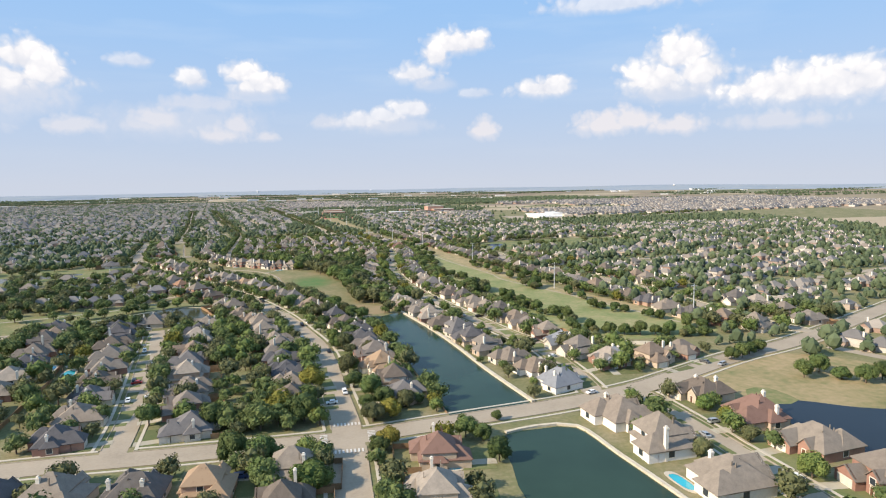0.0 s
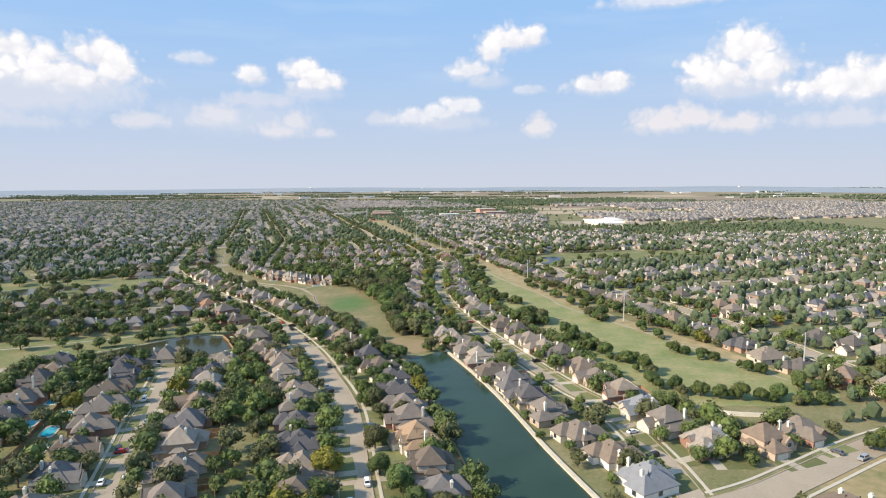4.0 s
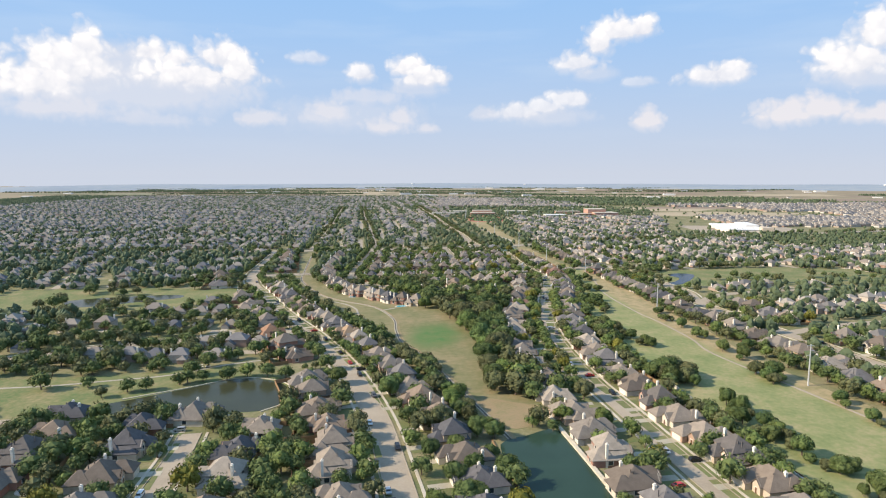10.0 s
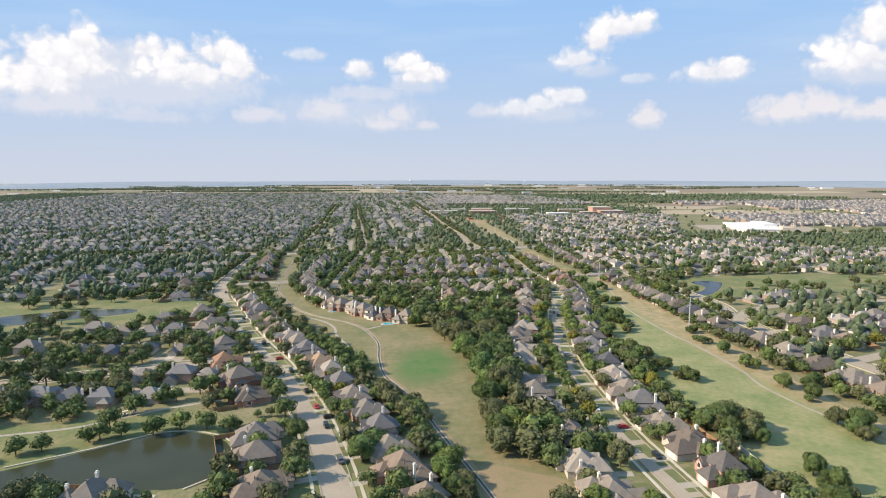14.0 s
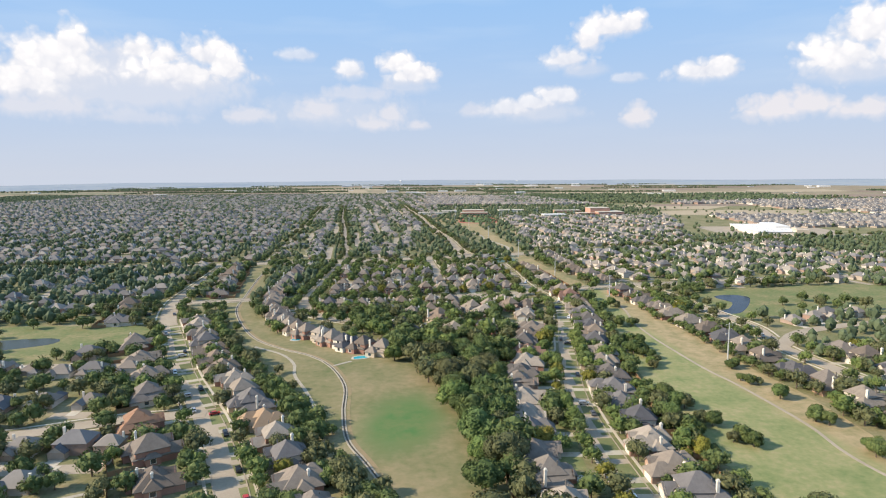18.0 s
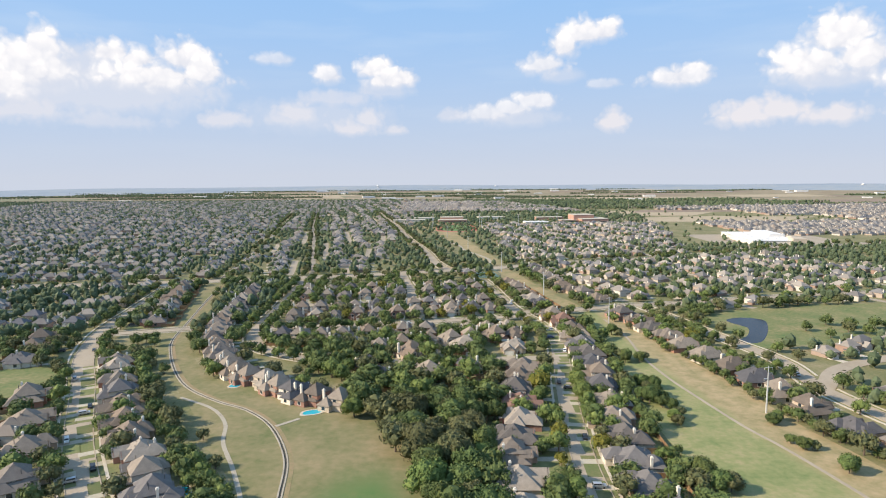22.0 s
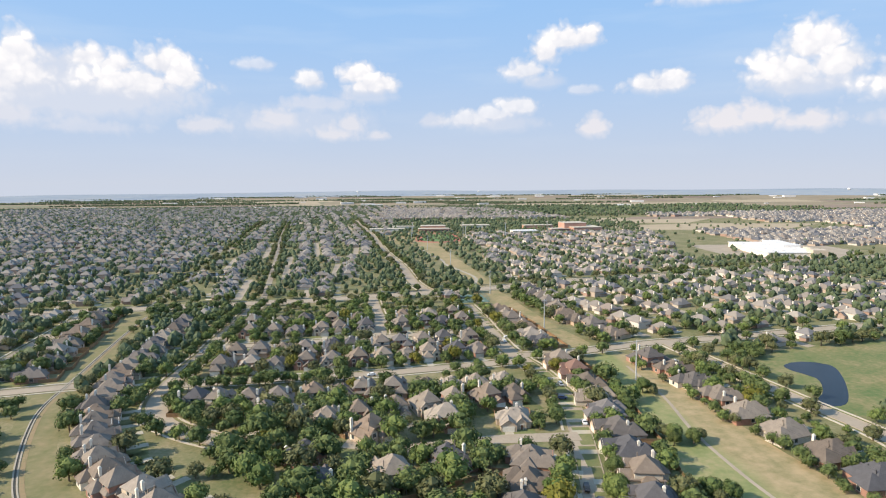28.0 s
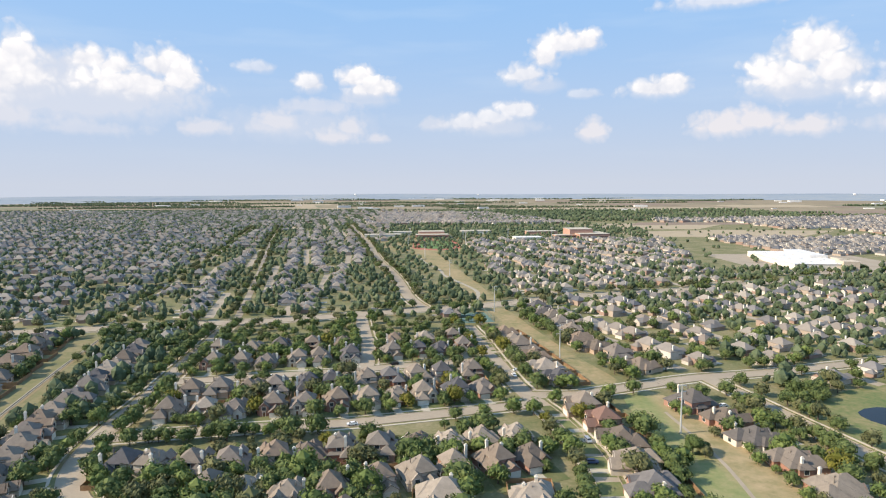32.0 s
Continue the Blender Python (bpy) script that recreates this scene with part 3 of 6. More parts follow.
def build_roads():
    for n, (k, (pts, w, walks)) in enumerate(ROADS.items()):
        line = LINES[k]
        ribbon("road", line, -w / 2, w / 2, 0.05 + 0.006 * n, 0.3, M_ROAD, "pale worn concrete street between lawns", "road")
        if not walks:
            continue
        fine = curve(pts, 3.0)
        for side in (-1, 1):
            for what, d0, d1, z in (("kerb", w / 2, w / 2 + 0.35, 0.22), ("pavement", w / 2 + 2.0, w / 2 + 3.1, 0.2)):
                run = []
                edge = offset(fine, side * (d0 + d1) / 2)
                for p, e in zip(fine + [None], edge + [None]):
                    if p is not None and not near_other_road(k, *e, 1.0 if what == "kerb" else 0.2):
                        run.append(p)
                        continue
                    if len(run) > 3:
                        a, b = sorted((side * d0, side * d1))
                        ribbon(what, run, a, b, z + 0.002 * (n % 5), 0.5, M_ROAD if what == "kerb" else M_WALKWAY,
                               "pale concrete kerb along a street" if what == "kerb" else "narrow pale concrete pavement beside a street", what)
                    run = []


build_roads()

# open grass -------------------------------------------------------------------------------------
STRIP = [(165, 300), (128, 318), (125, 396), (111, 436), (104, 489), (99, 586), (100, 664), (106, 711), (110, 747), (111, 818),
         (130, 824), (141, 773), (146, 709), (154, 659), (158, 611), (165, 577), (169, 516), (180, 461), (193, 423), (205, 386), (210, 345), (214, 305)]
UPPER_STRIP = [(106, 840), (86, 842), (72, 900), (62, 950), (50, 1010), (78, 1030), (92, 960), (104, 895), (116, 846)]
FAR_STRIP = [(54, 1062), (38, 1190), (12, 1330), (-6, 1440), (-10, 1500), (18, 1500), (28, 1440), (48, 1300), (76, 1075)]
FIELD = [(-38, 538), (-72, 584), (-99, 630), (-126, 670), (-152, 712), (-174, 762), (-186, 810), (-200, 870), (-216, 950), (-196, 952),
         (-180, 880), (-166, 820), (-155, 768), (-136, 720), (-114, 684), (-95, 666), (-72, 662), (-53, 650), (-41, 632), (-12, 612), (8, 566), (18, 526), (22, 500),
         (28, 470), (34, 440), (42, 420), (40, 404), (22, 396), (10, 420), (-4, 455), (-16, 485)]
GOLF_W = [(-84, 452), (-98, 474), (-135, 468), (-170, 455), (-215, 446), (-262, 438), (-262, 412), (-205, 392), (-172, 392), (-138, 398), (-110, 404), (-80, 412), (-68, 432)]
GOLF_NW = [(-172, 668), (-200, 694), (-236, 694), (-300, 690), (-400, 670), (-400, 600), (-300, 580), (-240, 600), (-205, 640)]
GOLF_E = [(176, 760), (190, 802), (220, 824), (300, 846), (420, 838), (420, 770), (330, 745), (250, 738), (200, 724), (182, 738)]
GOLF_SE = [(150, 246), (172, 252), (206, 262), (236, 246), (246, 222), (228, 196), (190, 186), (158, 196), (150, 222)]
for pts in (STRIP, UPPER_STRIP, FAR_STRIP, FIELD, GOLF_W, GOLF_NW, GOLF_E, GOLF_SE):
    stamp_poly(pts, 4)
sheet("fairway", STRIP, 0.020, M_STRIP, "long green and tan mown grass under the power line", "grass")
sheet("meadow", UPPER_STRIP, 0.020, M_DRY, "dry mown meadow beside the tennis court", "grass")
sheet("meadow", FAR_STRIP, 0.020, M_DRY, "dry mown meadow running towards the school", "grass")
sheet("meadow", FIELD, 0.020, M_BASIN, "dry grass basin with a drainage channel", "grass")
sheet("fairway", GOLF_W, 0.020, M_FAIRWAY, "mown golf fairway beside a pond", "grass")
sheet("fairway", GOLF_NW, 0.020, M_FAIRWAY, "mown golf fairway with a long pond", "grass")
sheet("fairway", GOLF_E, 0.020, M_FAIRWAY, "mown golf fairway round a small blue pond", "grass")
sheet("meadow", GOLF_SE, 0.020, M_DRY, "dry sloping grass beside a dark pond", "grass")
sheet("reed_bed", [(165, 216), (175, 216), (177, 201), (171, 198), (160, 203)], 0.085, M_FAIRWAY, "bright green marsh at the edge of a pond", "reeds")
sheet("soil_patch", [(18, 432), (30, 428), (44, 422), (42, 408), (30, 398), (20, 404), (14, 420)], 0.046, M_SOIL, "bare sandy soil at the end of the pond", "soil")

# ponds --------------------------------------------------------------------------------------------
POND_1 = [(48, 397), (58, 351), (65, 307), (70, 265), (76, 223), (60, 217), (43, 216), (39, 262), (35, 300), (29, 345), (23, 383), (33, 391)]
POND_2 = [(56, 194), (70, 197), (83, 195), (87, 172), (91, 146), (95, 118), (74, 110), (58, 128), (51, 153), (53, 172)]
POND_3 = [(160, 200), (176, 201), (187, 193), (200, 186), (230, 176), (224, 150), (170, 150), (157, 165), (158, 187)]
POND_W = [(-158, 410), (-146, 421), (-128, 436), (-108, 452), (-90, 451), (-78, 441), (-73, 424), (-82, 411), (-108, 407), (-136, 402)]
POND_NW = [(-322, 632), (-290, 652), (-245, 664), (-236, 652), (-258, 636), (-296, 612)]
POND_E = [(209, 797), (222, 803), (234, 796), (227, 775), (211, 747), (200, 736), (186, 737), (184, 742), (197, 747), (207, 760), (213, 775), (208, 787)]
POND_FAR = [(-330, 1130), (-290, 1160), (-225, 1168), (-210, 1150), (-260, 1128)]
for k, (pts, m, lab) in enumerate(((POND_1, M_WATER, "long green pond behind a stone retaining wall"), (POND_2, M_WATER, "green pond beside white houses"),
                                   (POND_3, M_WATER_BLUE, "dark blue pond with sandy banks"), (POND_W, M_WATER_OLIVE, "still green golf pond with a pale rim"),
                                   (POND_NW, M_WATER_OLIVE, "long green pond between golf fairways"), (POND_E, M_WATER_BLUE, "small dark blue pond in a fairway"),
                                   (POND_FAR, M_WATER_BLUE, "far pale blue pond among houses"))):
    stamp_poly(pts, 2)
    sheet("pond", pts, 0.045 + 0.004 * k, m, lab, "water")


def wall_along(name, pts, thick, height, mat_, label, category, closed=False, lift=0.0):
    line = curve(pts, 5.0, closed)
    if closed:
        line = line + line[:1]
    return ribbon(name, line, -thick / 2, thick / 2, height, height + 0.1, mat_, label, category)


wall_along("retaining_wall", [(45, 411), (58, 351), (65, 307), (70, 265), (77, 222)], 1.5, 0.9, M_STONE, "pale limestone retaining wall along the pond", "wall")
wall_along("retaining_wall", [(58, 196), (70, 199), (84, 196), (88, 172), (92, 146), (96, 112)], 1.3, 0.7, M_STONE, "pale limestone edge round the pond", "wall")
wall_along("retaining_wall", [(20, 386), (28, 347), (34, 302), (38, 262), (42, 218)], 0.5, 0.5, M_FENCE, "low timber edge of the pond", "wall")
wall_along("retaining_wall", [(-150, 421), (-128, 437), (-108, 453), (-89, 452), (-77, 442), (-72, 424), (-81, 410)], 0.6, 0.35, M_STONE, "pale stone rim of the golf pond", "wall")
wall_along("garden_wall", [(106, 478), (110, 447), (115, 411), (123, 363), (127, 339), (128, 323), (132, 305), (143, 298), (153, 291), (172, 286)], 0.3, 1.8, M_TRIM, "cream boundary wall along the fairway", "wall")

# drainage channel and paths ---------------------------------------------------------------------
DITCH = [(27, 388), (16, 417), (2, 451), (-11, 483), (-22, 505), (-33, 525), (-40, 552), (-46, 584), (-60, 614), (-76, 632), (-92, 642), (-113, 660), (-130, 684), (-149, 720), (-161, 750), (-170, 792), (-186, 867), (-200, 940)]
ditch = curve(DITCH, 4.0)
ribbon("channel_edge", ditch, -0.95, -0.40, 0.24, 0.3, M_CHANNEL, "pale concrete edge of a drainage channel", "channel")
# near-level bed, its dark colour stands for the shade inside the ditch
ribbon("channel", ditch, -0.40, 0.35, 0.06, 0.2, M_DITCH_SHADE, "bed of the drainage channel, ditch shade in its dark colour", "channel")
ribbon("channel_edge", ditch, 0.35, 0.90, 0.24, 0.3, M_CHANNEL, "pale concrete edge of a drainage channel", "channel")
ribbon("channel_bank", ditch, 0.90, 2.8, 0.07, 0.2, M_SOIL, "worn earth bank beside the channel", "channel")
ribbon("footpath", curve([(-40, 520), (-43, 527), (-52, 553), (-63, 577), (-74, 598), (-80, 617), (-92, 634), (-112, 648)], 3.0), -0.8, 0.8, 0.085, 0.2, M_CHANNEL, "winding concrete footpath in the basin", "path")
ribbon("footpath", curve([(-58, 614), (-50, 622)], 3.0), -0.9, 0.9, 0.13, 0.2, M_CHANNEL, "short concrete spillway into the channel", "path")
ribbon("footpath", curve([(206, 330), (186, 400), (170, 450), (150, 510), (148, 545), (140, 590), (134, 612), (128, 648), (124.5, 674), (123, 710), (126, 752), (124, 800)], 5.0), -0.75, 0.75, 0.08, 0.2, M_ROAD, "dusty path along the power line", "path")
ribbon("footpath", curve([(60, 1070), (62, 1120), (36, 1210), (30, 1260), (10, 1340), (2, 1420)], 5.0), -1.8, 1.8, 0.10, 0.2, M_CHANNEL, "pale winding footpath in the meadow", "path")


ribbon("footpath", curve([(-262, 424), (-200, 436), (-171, 446), (-149, 454), (-138, 462), (-124, 474), (-112, 481), (-100, 488)], 4.0), -0.9, 0.9, 0.08, 0.2, M_CHANNEL, "pale golf cart path beside the pond", "path")


# houses -----------------------------------------------------------------------------------------
class Shape:
    def __init__(self):
        self.v, self.f, self.i = [], [], []

    def add(self, verts, faces, mi=0):
        n = len(self.v)
        self.v += verts
        self.f += [tuple(k + n for k in q) for q in faces]
        self.i += [mi] * len(faces)

    def box(self, x0, y0, z0, x1, y1, z1, mi=0):
        self.add([(x0, y0, z0), (x1, y0, z0), (x1, y1, z0), (x0, y1, z0), (x0, y0, z1), (x1, y0, z1), (x1, y1, z1), (x0, y1, z1)],
                 [(0, 3, 2, 1), (4, 5, 6, 7), (0, 1, 5, 4), (1, 2, 6, 5), (2, 3, 7, 6), (3, 0, 4, 7)], mi)

    def hip(self, x0, y0, x1, y1, z, pitch=0.75, over=0.45, mi=0, thick=0.22):
        x0, y0, x1, y1 = x0 - over, y0 - over, x1 + over, y1 + over
        w, d = x1 - x0, y1 - y0
        h = min(w, d) / 2 * pitch
        r = min(w, d) / 2 * 0.94
        if w >= d:
            a, b = (x0 + r, (y0 + y1) / 2, z + h), (x1 - r, (y0 + y1) / 2, z + h)
            quads = [(4, 5, 9, 8), (6, 7, 8, 9), (5, 6, 9), (7, 4, 8)]
        else:
            a, b = ((x0 + x1) / 2, y0 + r, z + h), ((x0 + x1) / 2, y1 - r, z + h)
            quads = [(4, 5, 8), (5, 6, 9, 8), (6, 7, 9), (7, 4, 8, 9)]
        self.add([(x0, y0, z - thick), (x1, y0, z - thick), (x1, y1, z - thick), (x0, y1, z - thick), (x0, y0, z), (x1, y0, z), (x1, y1, z), (x0, y1, z), a, b],
                 [(0, 3, 2, 1), (0, 1, 5, 4), (1, 2, 6, 5), (2, 3, 7, 6), (3, 0, 4, 7)] + quads, mi)
        return z + h

    def gable(self, x0, y0, x1, y1, z, pitch=0.85, over=0.4, mi=0, thick=0.22, back=3.0):
        """Ridge runs along y; the gable end faces -y."""
        xm, h = (x0 + x1) / 2, (x1 - x0) / 2 * pitch
        a, c = x0 - over, x1 + over
        lo = z - over * pitch
        y0, y1 = y0 - over, y1 + back
        self.add([(a, y0, lo), (xm, y0, z + h), (c, y0, lo), (a, y1, lo), (xm, y1, z + h), (c, y1, lo),
                  (a, y0, lo - thick), (xm, y0, z + h - thick), (c, y0, lo - thick), (a, y1, lo - thick), (xm, y1, z + h - thick), (c, y1, lo - thick)],
                 [(0, 1, 4, 3), (1, 2, 5, 4), (6, 9, 10, 7), (7, 10, 11, 8), (0, 6, 7, 1), (1, 7, 8, 2), (0, 3, 9, 6), (2, 8, 11, 5)], mi)

    def data(self, name, mats):
        return mesh_from(name, self.v, self.f, mats, self.i)


def gable_wall(s, x0, x1, y, z, pitch, depth=0.3):
    xm, h = (x0 + x1) / 2, (x1 - x0) / 2 * pitch
    s.add([(x0, y, z), (x1, y, z), (xm, y, z + h), (x0, y + depth, z), (x1, y + depth, z), (xm, y + depth, z + h)],
          [(0, 1, 2), (3, 5, 4), (0, 2, 5, 3), (1, 4, 5, 2)])


def window_data(w, h):
    """The frame as one closed ring, and the pane that sits in it."""
    s = Shape()
    o = [(-w / 2 - 0.15, -0.15), (w / 2 + 0.15, -0.15), (w / 2 + 0.15, h + 0.15), (-w / 2 - 0.15, h + 0.15)]
    i = [(-w / 2, 0), (w / 2, 0), (w / 2, h), (-w / 2, h)]
    v = [(x, -0.07, z) for x, z in o] + [(x, -0.07, z) for x, z in i] + [(x, 0.06, z) for x, z in o] + [(x, 0.06, z) for x, z in i]
    s.add(v, [q for k in range(4) for q in ((k, (k + 1) % 4, 4 + (k + 1) % 4, 4 + k), (8 + k, 12 + k, 12 + (k + 1) % 4, 8 + (k + 1) % 4),
                                            (k, 8 + k, 8 + (k + 1) % 4, (k + 1) % 4), (4 + k, 4 + (k + 1) % 4, 12 + (k + 1) % 4, 12 + k))])
    p = Shape()
    p.box(-w / 2, -0.02, 0, w / 2, 0.04, h)
    return s.data("window", [M_TRIM]), p.data("pane", [M_PANE])


WIN, PANE = window_data(1.7, 1.6)
_s = Shape()
_s.box(-2.45, -0.05, 0, 2.45, 0.08, 2.3)
for _k in range(4):
    _s.box(-2.35, -0.10, 0.08 + 0.56 * _k, 2.35, -0.02, 0.56 + 0.56 * _k)
GARAGE = _s.data("garage_door", [M_GARAGE])
_s = Shape()
_s.box(-0.5, -0.06, 0, 0.5, 0.06, 2.1)
_s.box(-0.65, -0.1, 0, -0.5, 0.05, 2.25, 1)
_s.box(0.5, -0.1, 0, 0.65, 0.05, 2.25, 1)
_s.box(-0.65, -0.1, 2.1, 0.65, 0.05, 2.28, 1)
DOOR = _s.data("front_door", [M_DOOR, M_TRIM])
CHIMNEYS = {}


def chimney_data(h):
    if h not in CHIMNEYS:
        s = Shape()
        s.box(-0.5, -0.4, 0, 0.5, 0.4, h)
        s.box(-0.6, -0.5, h - 0.45, 0.6, 0.5, h - 0.12)
        s.box(-0.3, -0.3, h, 0.3, 0.3, h + 0.35)
        CHIMNEYS[h] = s.data("chimney", [M_TRIM])
    return CHIMNEYS[h]


HOUSE_LABELS = ["brick family house with a hipped grey shingle roof", "two-storey brick house with a steep brown-grey roof",
                "suburban house with front gable and shingle roof", "large brick house with several hipped roof wings"]


def make_house(seed, w, d, storeys, flip, full=True):
    """A brick house, its front to -y, base at the origin."""
    r = random.Random(seed)
    root = thing("house", HOUSE_LABELS[seed % 4], "house", "houses along the streets")
    hw, hd = w / 2, d / 2
    low = 2.9
    wall, roof = Shape(), Shape()
    g = -1 if flip else 1
    pitch = r.uniform(0.74, 0.92)
    # ground floor under one broad hip
    wall.box(-hw, -hd + 3.5, 0, hw, hd - 2.5, low)
    top = roof.hip(-hw, -hd + 3.5, hw, hd - 2.5, low, pitch * (0.88 if storeys == 1 else 0.7))
    h = low
    if storeys == 2:
        # the upper floor sits over two thirds of it
        h = 5.4
        ux0, ux1 = (-hw + 0.02, hw * 0.52) if g > 0 else (-hw * 0.52, hw - 0.02)
        uy0, uy1 = -hd + 4.6, hd - 3.4
        wall.box(ux0, uy0, low, ux1, uy1, h)
        top = roof.hip(ux0, uy0, ux1, uy1, h, pitch)
    # garage wing to the front
    fx0, fx1 = (-hw, -hw + w * 0.50) if g > 0 else (hw - w * 0.50, hw)
    wall.box(fx0, -hd, 0, fx1, -hd + 3.8, low)
    if seed % 2:
        gable_wall(wall, fx0, fx1, -hd, low, 0.72)
        roof.gable(fx0, -hd, fx1, -hd + 3.6, low, 0.72, back=4.4)
    else:
        roof.hip(fx0, -hd, fx1, -hd + 8.6, low, pitch)
    # entrance bay with a steep gable
    ex0, ex1 = (fx1 + 0.4, min(hw - 0.2, fx1 + 4.2)) if g > 0 else (max(-hw + 0.2, fx0 - 4.2), fx0 - 0.4)
    eh = 3.4 if storeys == 1 else 4.6
    wall.box(ex0, -hd + 2.4, 0, ex1, -hd + 4.2, eh)
    gable_wall(wall, ex0, ex1, -hd + 2.4, eh, 1.0)
    roof.gable(ex0, -hd + 2.4, ex1, -hd + 3.6, eh, 1.0, back=3.4)
    # rear wing, hipped or gabled
    bx0, bx1 = (hw - w * 0.55, hw) if g > 0 else (-hw, -hw + w * 0.55)
    wall.box(bx0, hd - 2.8, 0, bx1, hd, low)
    roof.hip(bx0, hd - 8.0, bx1, hd, low, pitch)
    # a side bay breaks the long eaves
    sx = -g * hw
    sx0, sx1 = sorted((sx, sx - g * 1.3))
    wall.box(sx0, -1.6, 0, sx1, 3.4, low)
    a, b = sorted((sx - g * 1.3, sx + g * 4.6))
    roof.hip(a, -1.6, b, 3.4, low, pitch)
    # flues and vents on the roof
    for q in range(3):
        vx, vy = r.uniform(-hw * 0.5, hw * 0.5), r.uniform(-1.5, hd - 5)
        roof.box(vx - 0.14, vy - 0.14, top - 2.6, vx + 0.14, vy + 0.14, top - 0.35 - 0.3 * q)
    part("wall", wall.data("wall", [M_BRICK]), root)
    part("roof", roof.data("roof", [M_ROOF]), root)
    cx = (hw - 0.4) * (1 if seed % 3 else -1) * (0.55 if seed % 2 else 1.0)
    part("chimney", chimney_data(round(top - 0.5, 1) if seed % 2 else round(top - 1.1, 1)), root, "square cream chimney with a cap", pose(cx, r.uniform(0.5, hd - 4), 0))
    if seed % 7 == 2:
        part("chimney", chimney_data(round(top - 0.2, 1)), root, "square cream chimney with a cap", pose(-cx * 0.4, hd - 3.5, 0))
    if not full:
        return root
    gx = (fx0 + fx1) / 2
    part("garage_door", GARAGE, root, "", pose(gx, -hd - 0.02, 0.05))
    dx, dy = (ex0 + ex1) / 2, -hd + 2.36
    part("front_door", DOOR, root, "", pose(dx, dy, 0.1))
    spots = [((bx0 + bx1) / 2, hd + 0.02, 0.8, 180), (sx - g * 1.32, 0.9, 0.9, -90 * g), (g * hw + g * 0.02, 2.2, 0.9, 90 * g)]
    if storeys == 2:
        spots += [(dx, -hd + 2.36, 2.75, 0), ((ux0 + ux1) / 2, uy1 + 0.02, 3.4, 180), (ux0 - 0.02 if g < 0 else ux1 + 0.02, 1.5, 3.4, 90 * g)]
    for x, y, z, a in spots:
        part("pane", PANE, part("window", WIN, root, "", pose(x, y, z, 0, 0, a)))
    drive = Shape()
    drive.box(gx - 1.7, -hd - 8.2, -0.1, gx + 1.9, -hd + 0.3, 0.12)
    part("driveway", drive.data("driveway", [M_DRIVE]), root, "pale concrete driveway")
    lawn = Shape()
    lawn.box(-hw - 1.2, -hd - 7.6, -0.1, hw + 1.2, -hd + 3.4, 0.085)
    part("front_lawn", lawn.data("front_lawn", [M_TURF]), root, "mown front lawn")
    yard = Shape()
    fw, fl = hw + 1.4, hd + 5.5
    for x0, y0, x1, y1 in ((-fw, hd - 3, -fw + 0.12, fl), (fw - 0.12, hd - 3, fw, fl), (-fw, fl - 0.12, fw, fl)):
        yard.box(x0, y0, 0, x1, y1, 1.9)
    for k in range(7):
        x = -fw + k * (2 * fw) / 6
        yard.box(x - 0.08, fl - 0.2, 0, x + 0.08, fl - 0.12, 2.0)
    part("backyard_fence", yard.data("backyard_fence", [M_FENCE]), root, "brown cedar board fence")
    return root


KINDS = []
for n in range(12):
    KINDS.append((12.8 + (n % 3) * 0.9, 17.2 + (n * 2 % 3), 2 if n % 5 in (1, 3) else 1, n % 4 > 1))
HOUSE_SETS = {"wide": [make_house(n, *KINDS[n]) for n in range(12)],
              "narrow": [make_house(20 + n, 10.8, 17.0, 2 - (n % 3 == 2), n % 2 == 1) for n in range(4)]}


def place_house(kind, which, x, y, turn, roof=None, wall=None, fenced=True):
    base = HOUSE_SETS[kind][which % len(HOUSE_SETS[kind])]
    m = pose(x, y, 0, 0, 0, turn)
    ob = copy_thing(base, m)
    if rng.random() < 0.15:
        for c in [c for c in ob.children if c.name.split(".")[0] == "chimney"]:
            bpy.data.objects.remove(c)
    if not fenced:
        for c in [c for c in ob.children if c.name.split(".")[0] == "backyard_fence"]:
            bpy.data.objects.remove(c)
    for c in ob.children:
        pick = roof if c.name.split(".")[0] == "roof" else wall if c.name.split(".")[0] == "wall" else None
        if pick:
            c.material_slots[0].link = "OBJECT"
            c.material_slots[0].material = pick
    stamp_disc(x, y, 8.0 if kind != "narrow" else 6.0, 8)
    return ob


HOMES = []


def row(name, pts, count, side, kind="wide", looks=(), skip=(), fenced=True, scale=1.0, garden=True):
    """Houses evenly along a line, their fronts to its right (side 1) or left (-1)."""
    line = curve(pts, 1.0)
    cum = [0.0]
    for a, b in zip(line, line[1:]):
        cum.append(cum[-1] + math.dist(a, b))
    ns = normals(line)
    looks = dict(looks)
    for k in range(count):
        if k in skip:
            continue
        s = cum[-1] * (k + 0.0) / max(1, count - 1)
        i = min(range(len(cum)), key=lambda q: abs(cum[q] - s))
        nx, ny = ns[i][0] * side, ns[i][1] * side
        turn = math.degrees(math.atan2(ny, nx)) + 90 + rng.uniform(-5, 5)
        x, y = line[i][0] + nx * rng.uniform(-1.3, 1.3) + rng.uniform(-0.4, 0.4), line[i][1] + ny * rng.uniform(-1.3, 1.3)
        pick = (*looks.get(k, ()), None, None)[:2]
        ob = place_house(kind, rng.randrange(100), x, y, turn, *pick, fenced)
        ob.scale = (scale,) * 3
        HOMES.append((x, y, nx, ny, kind, garden))


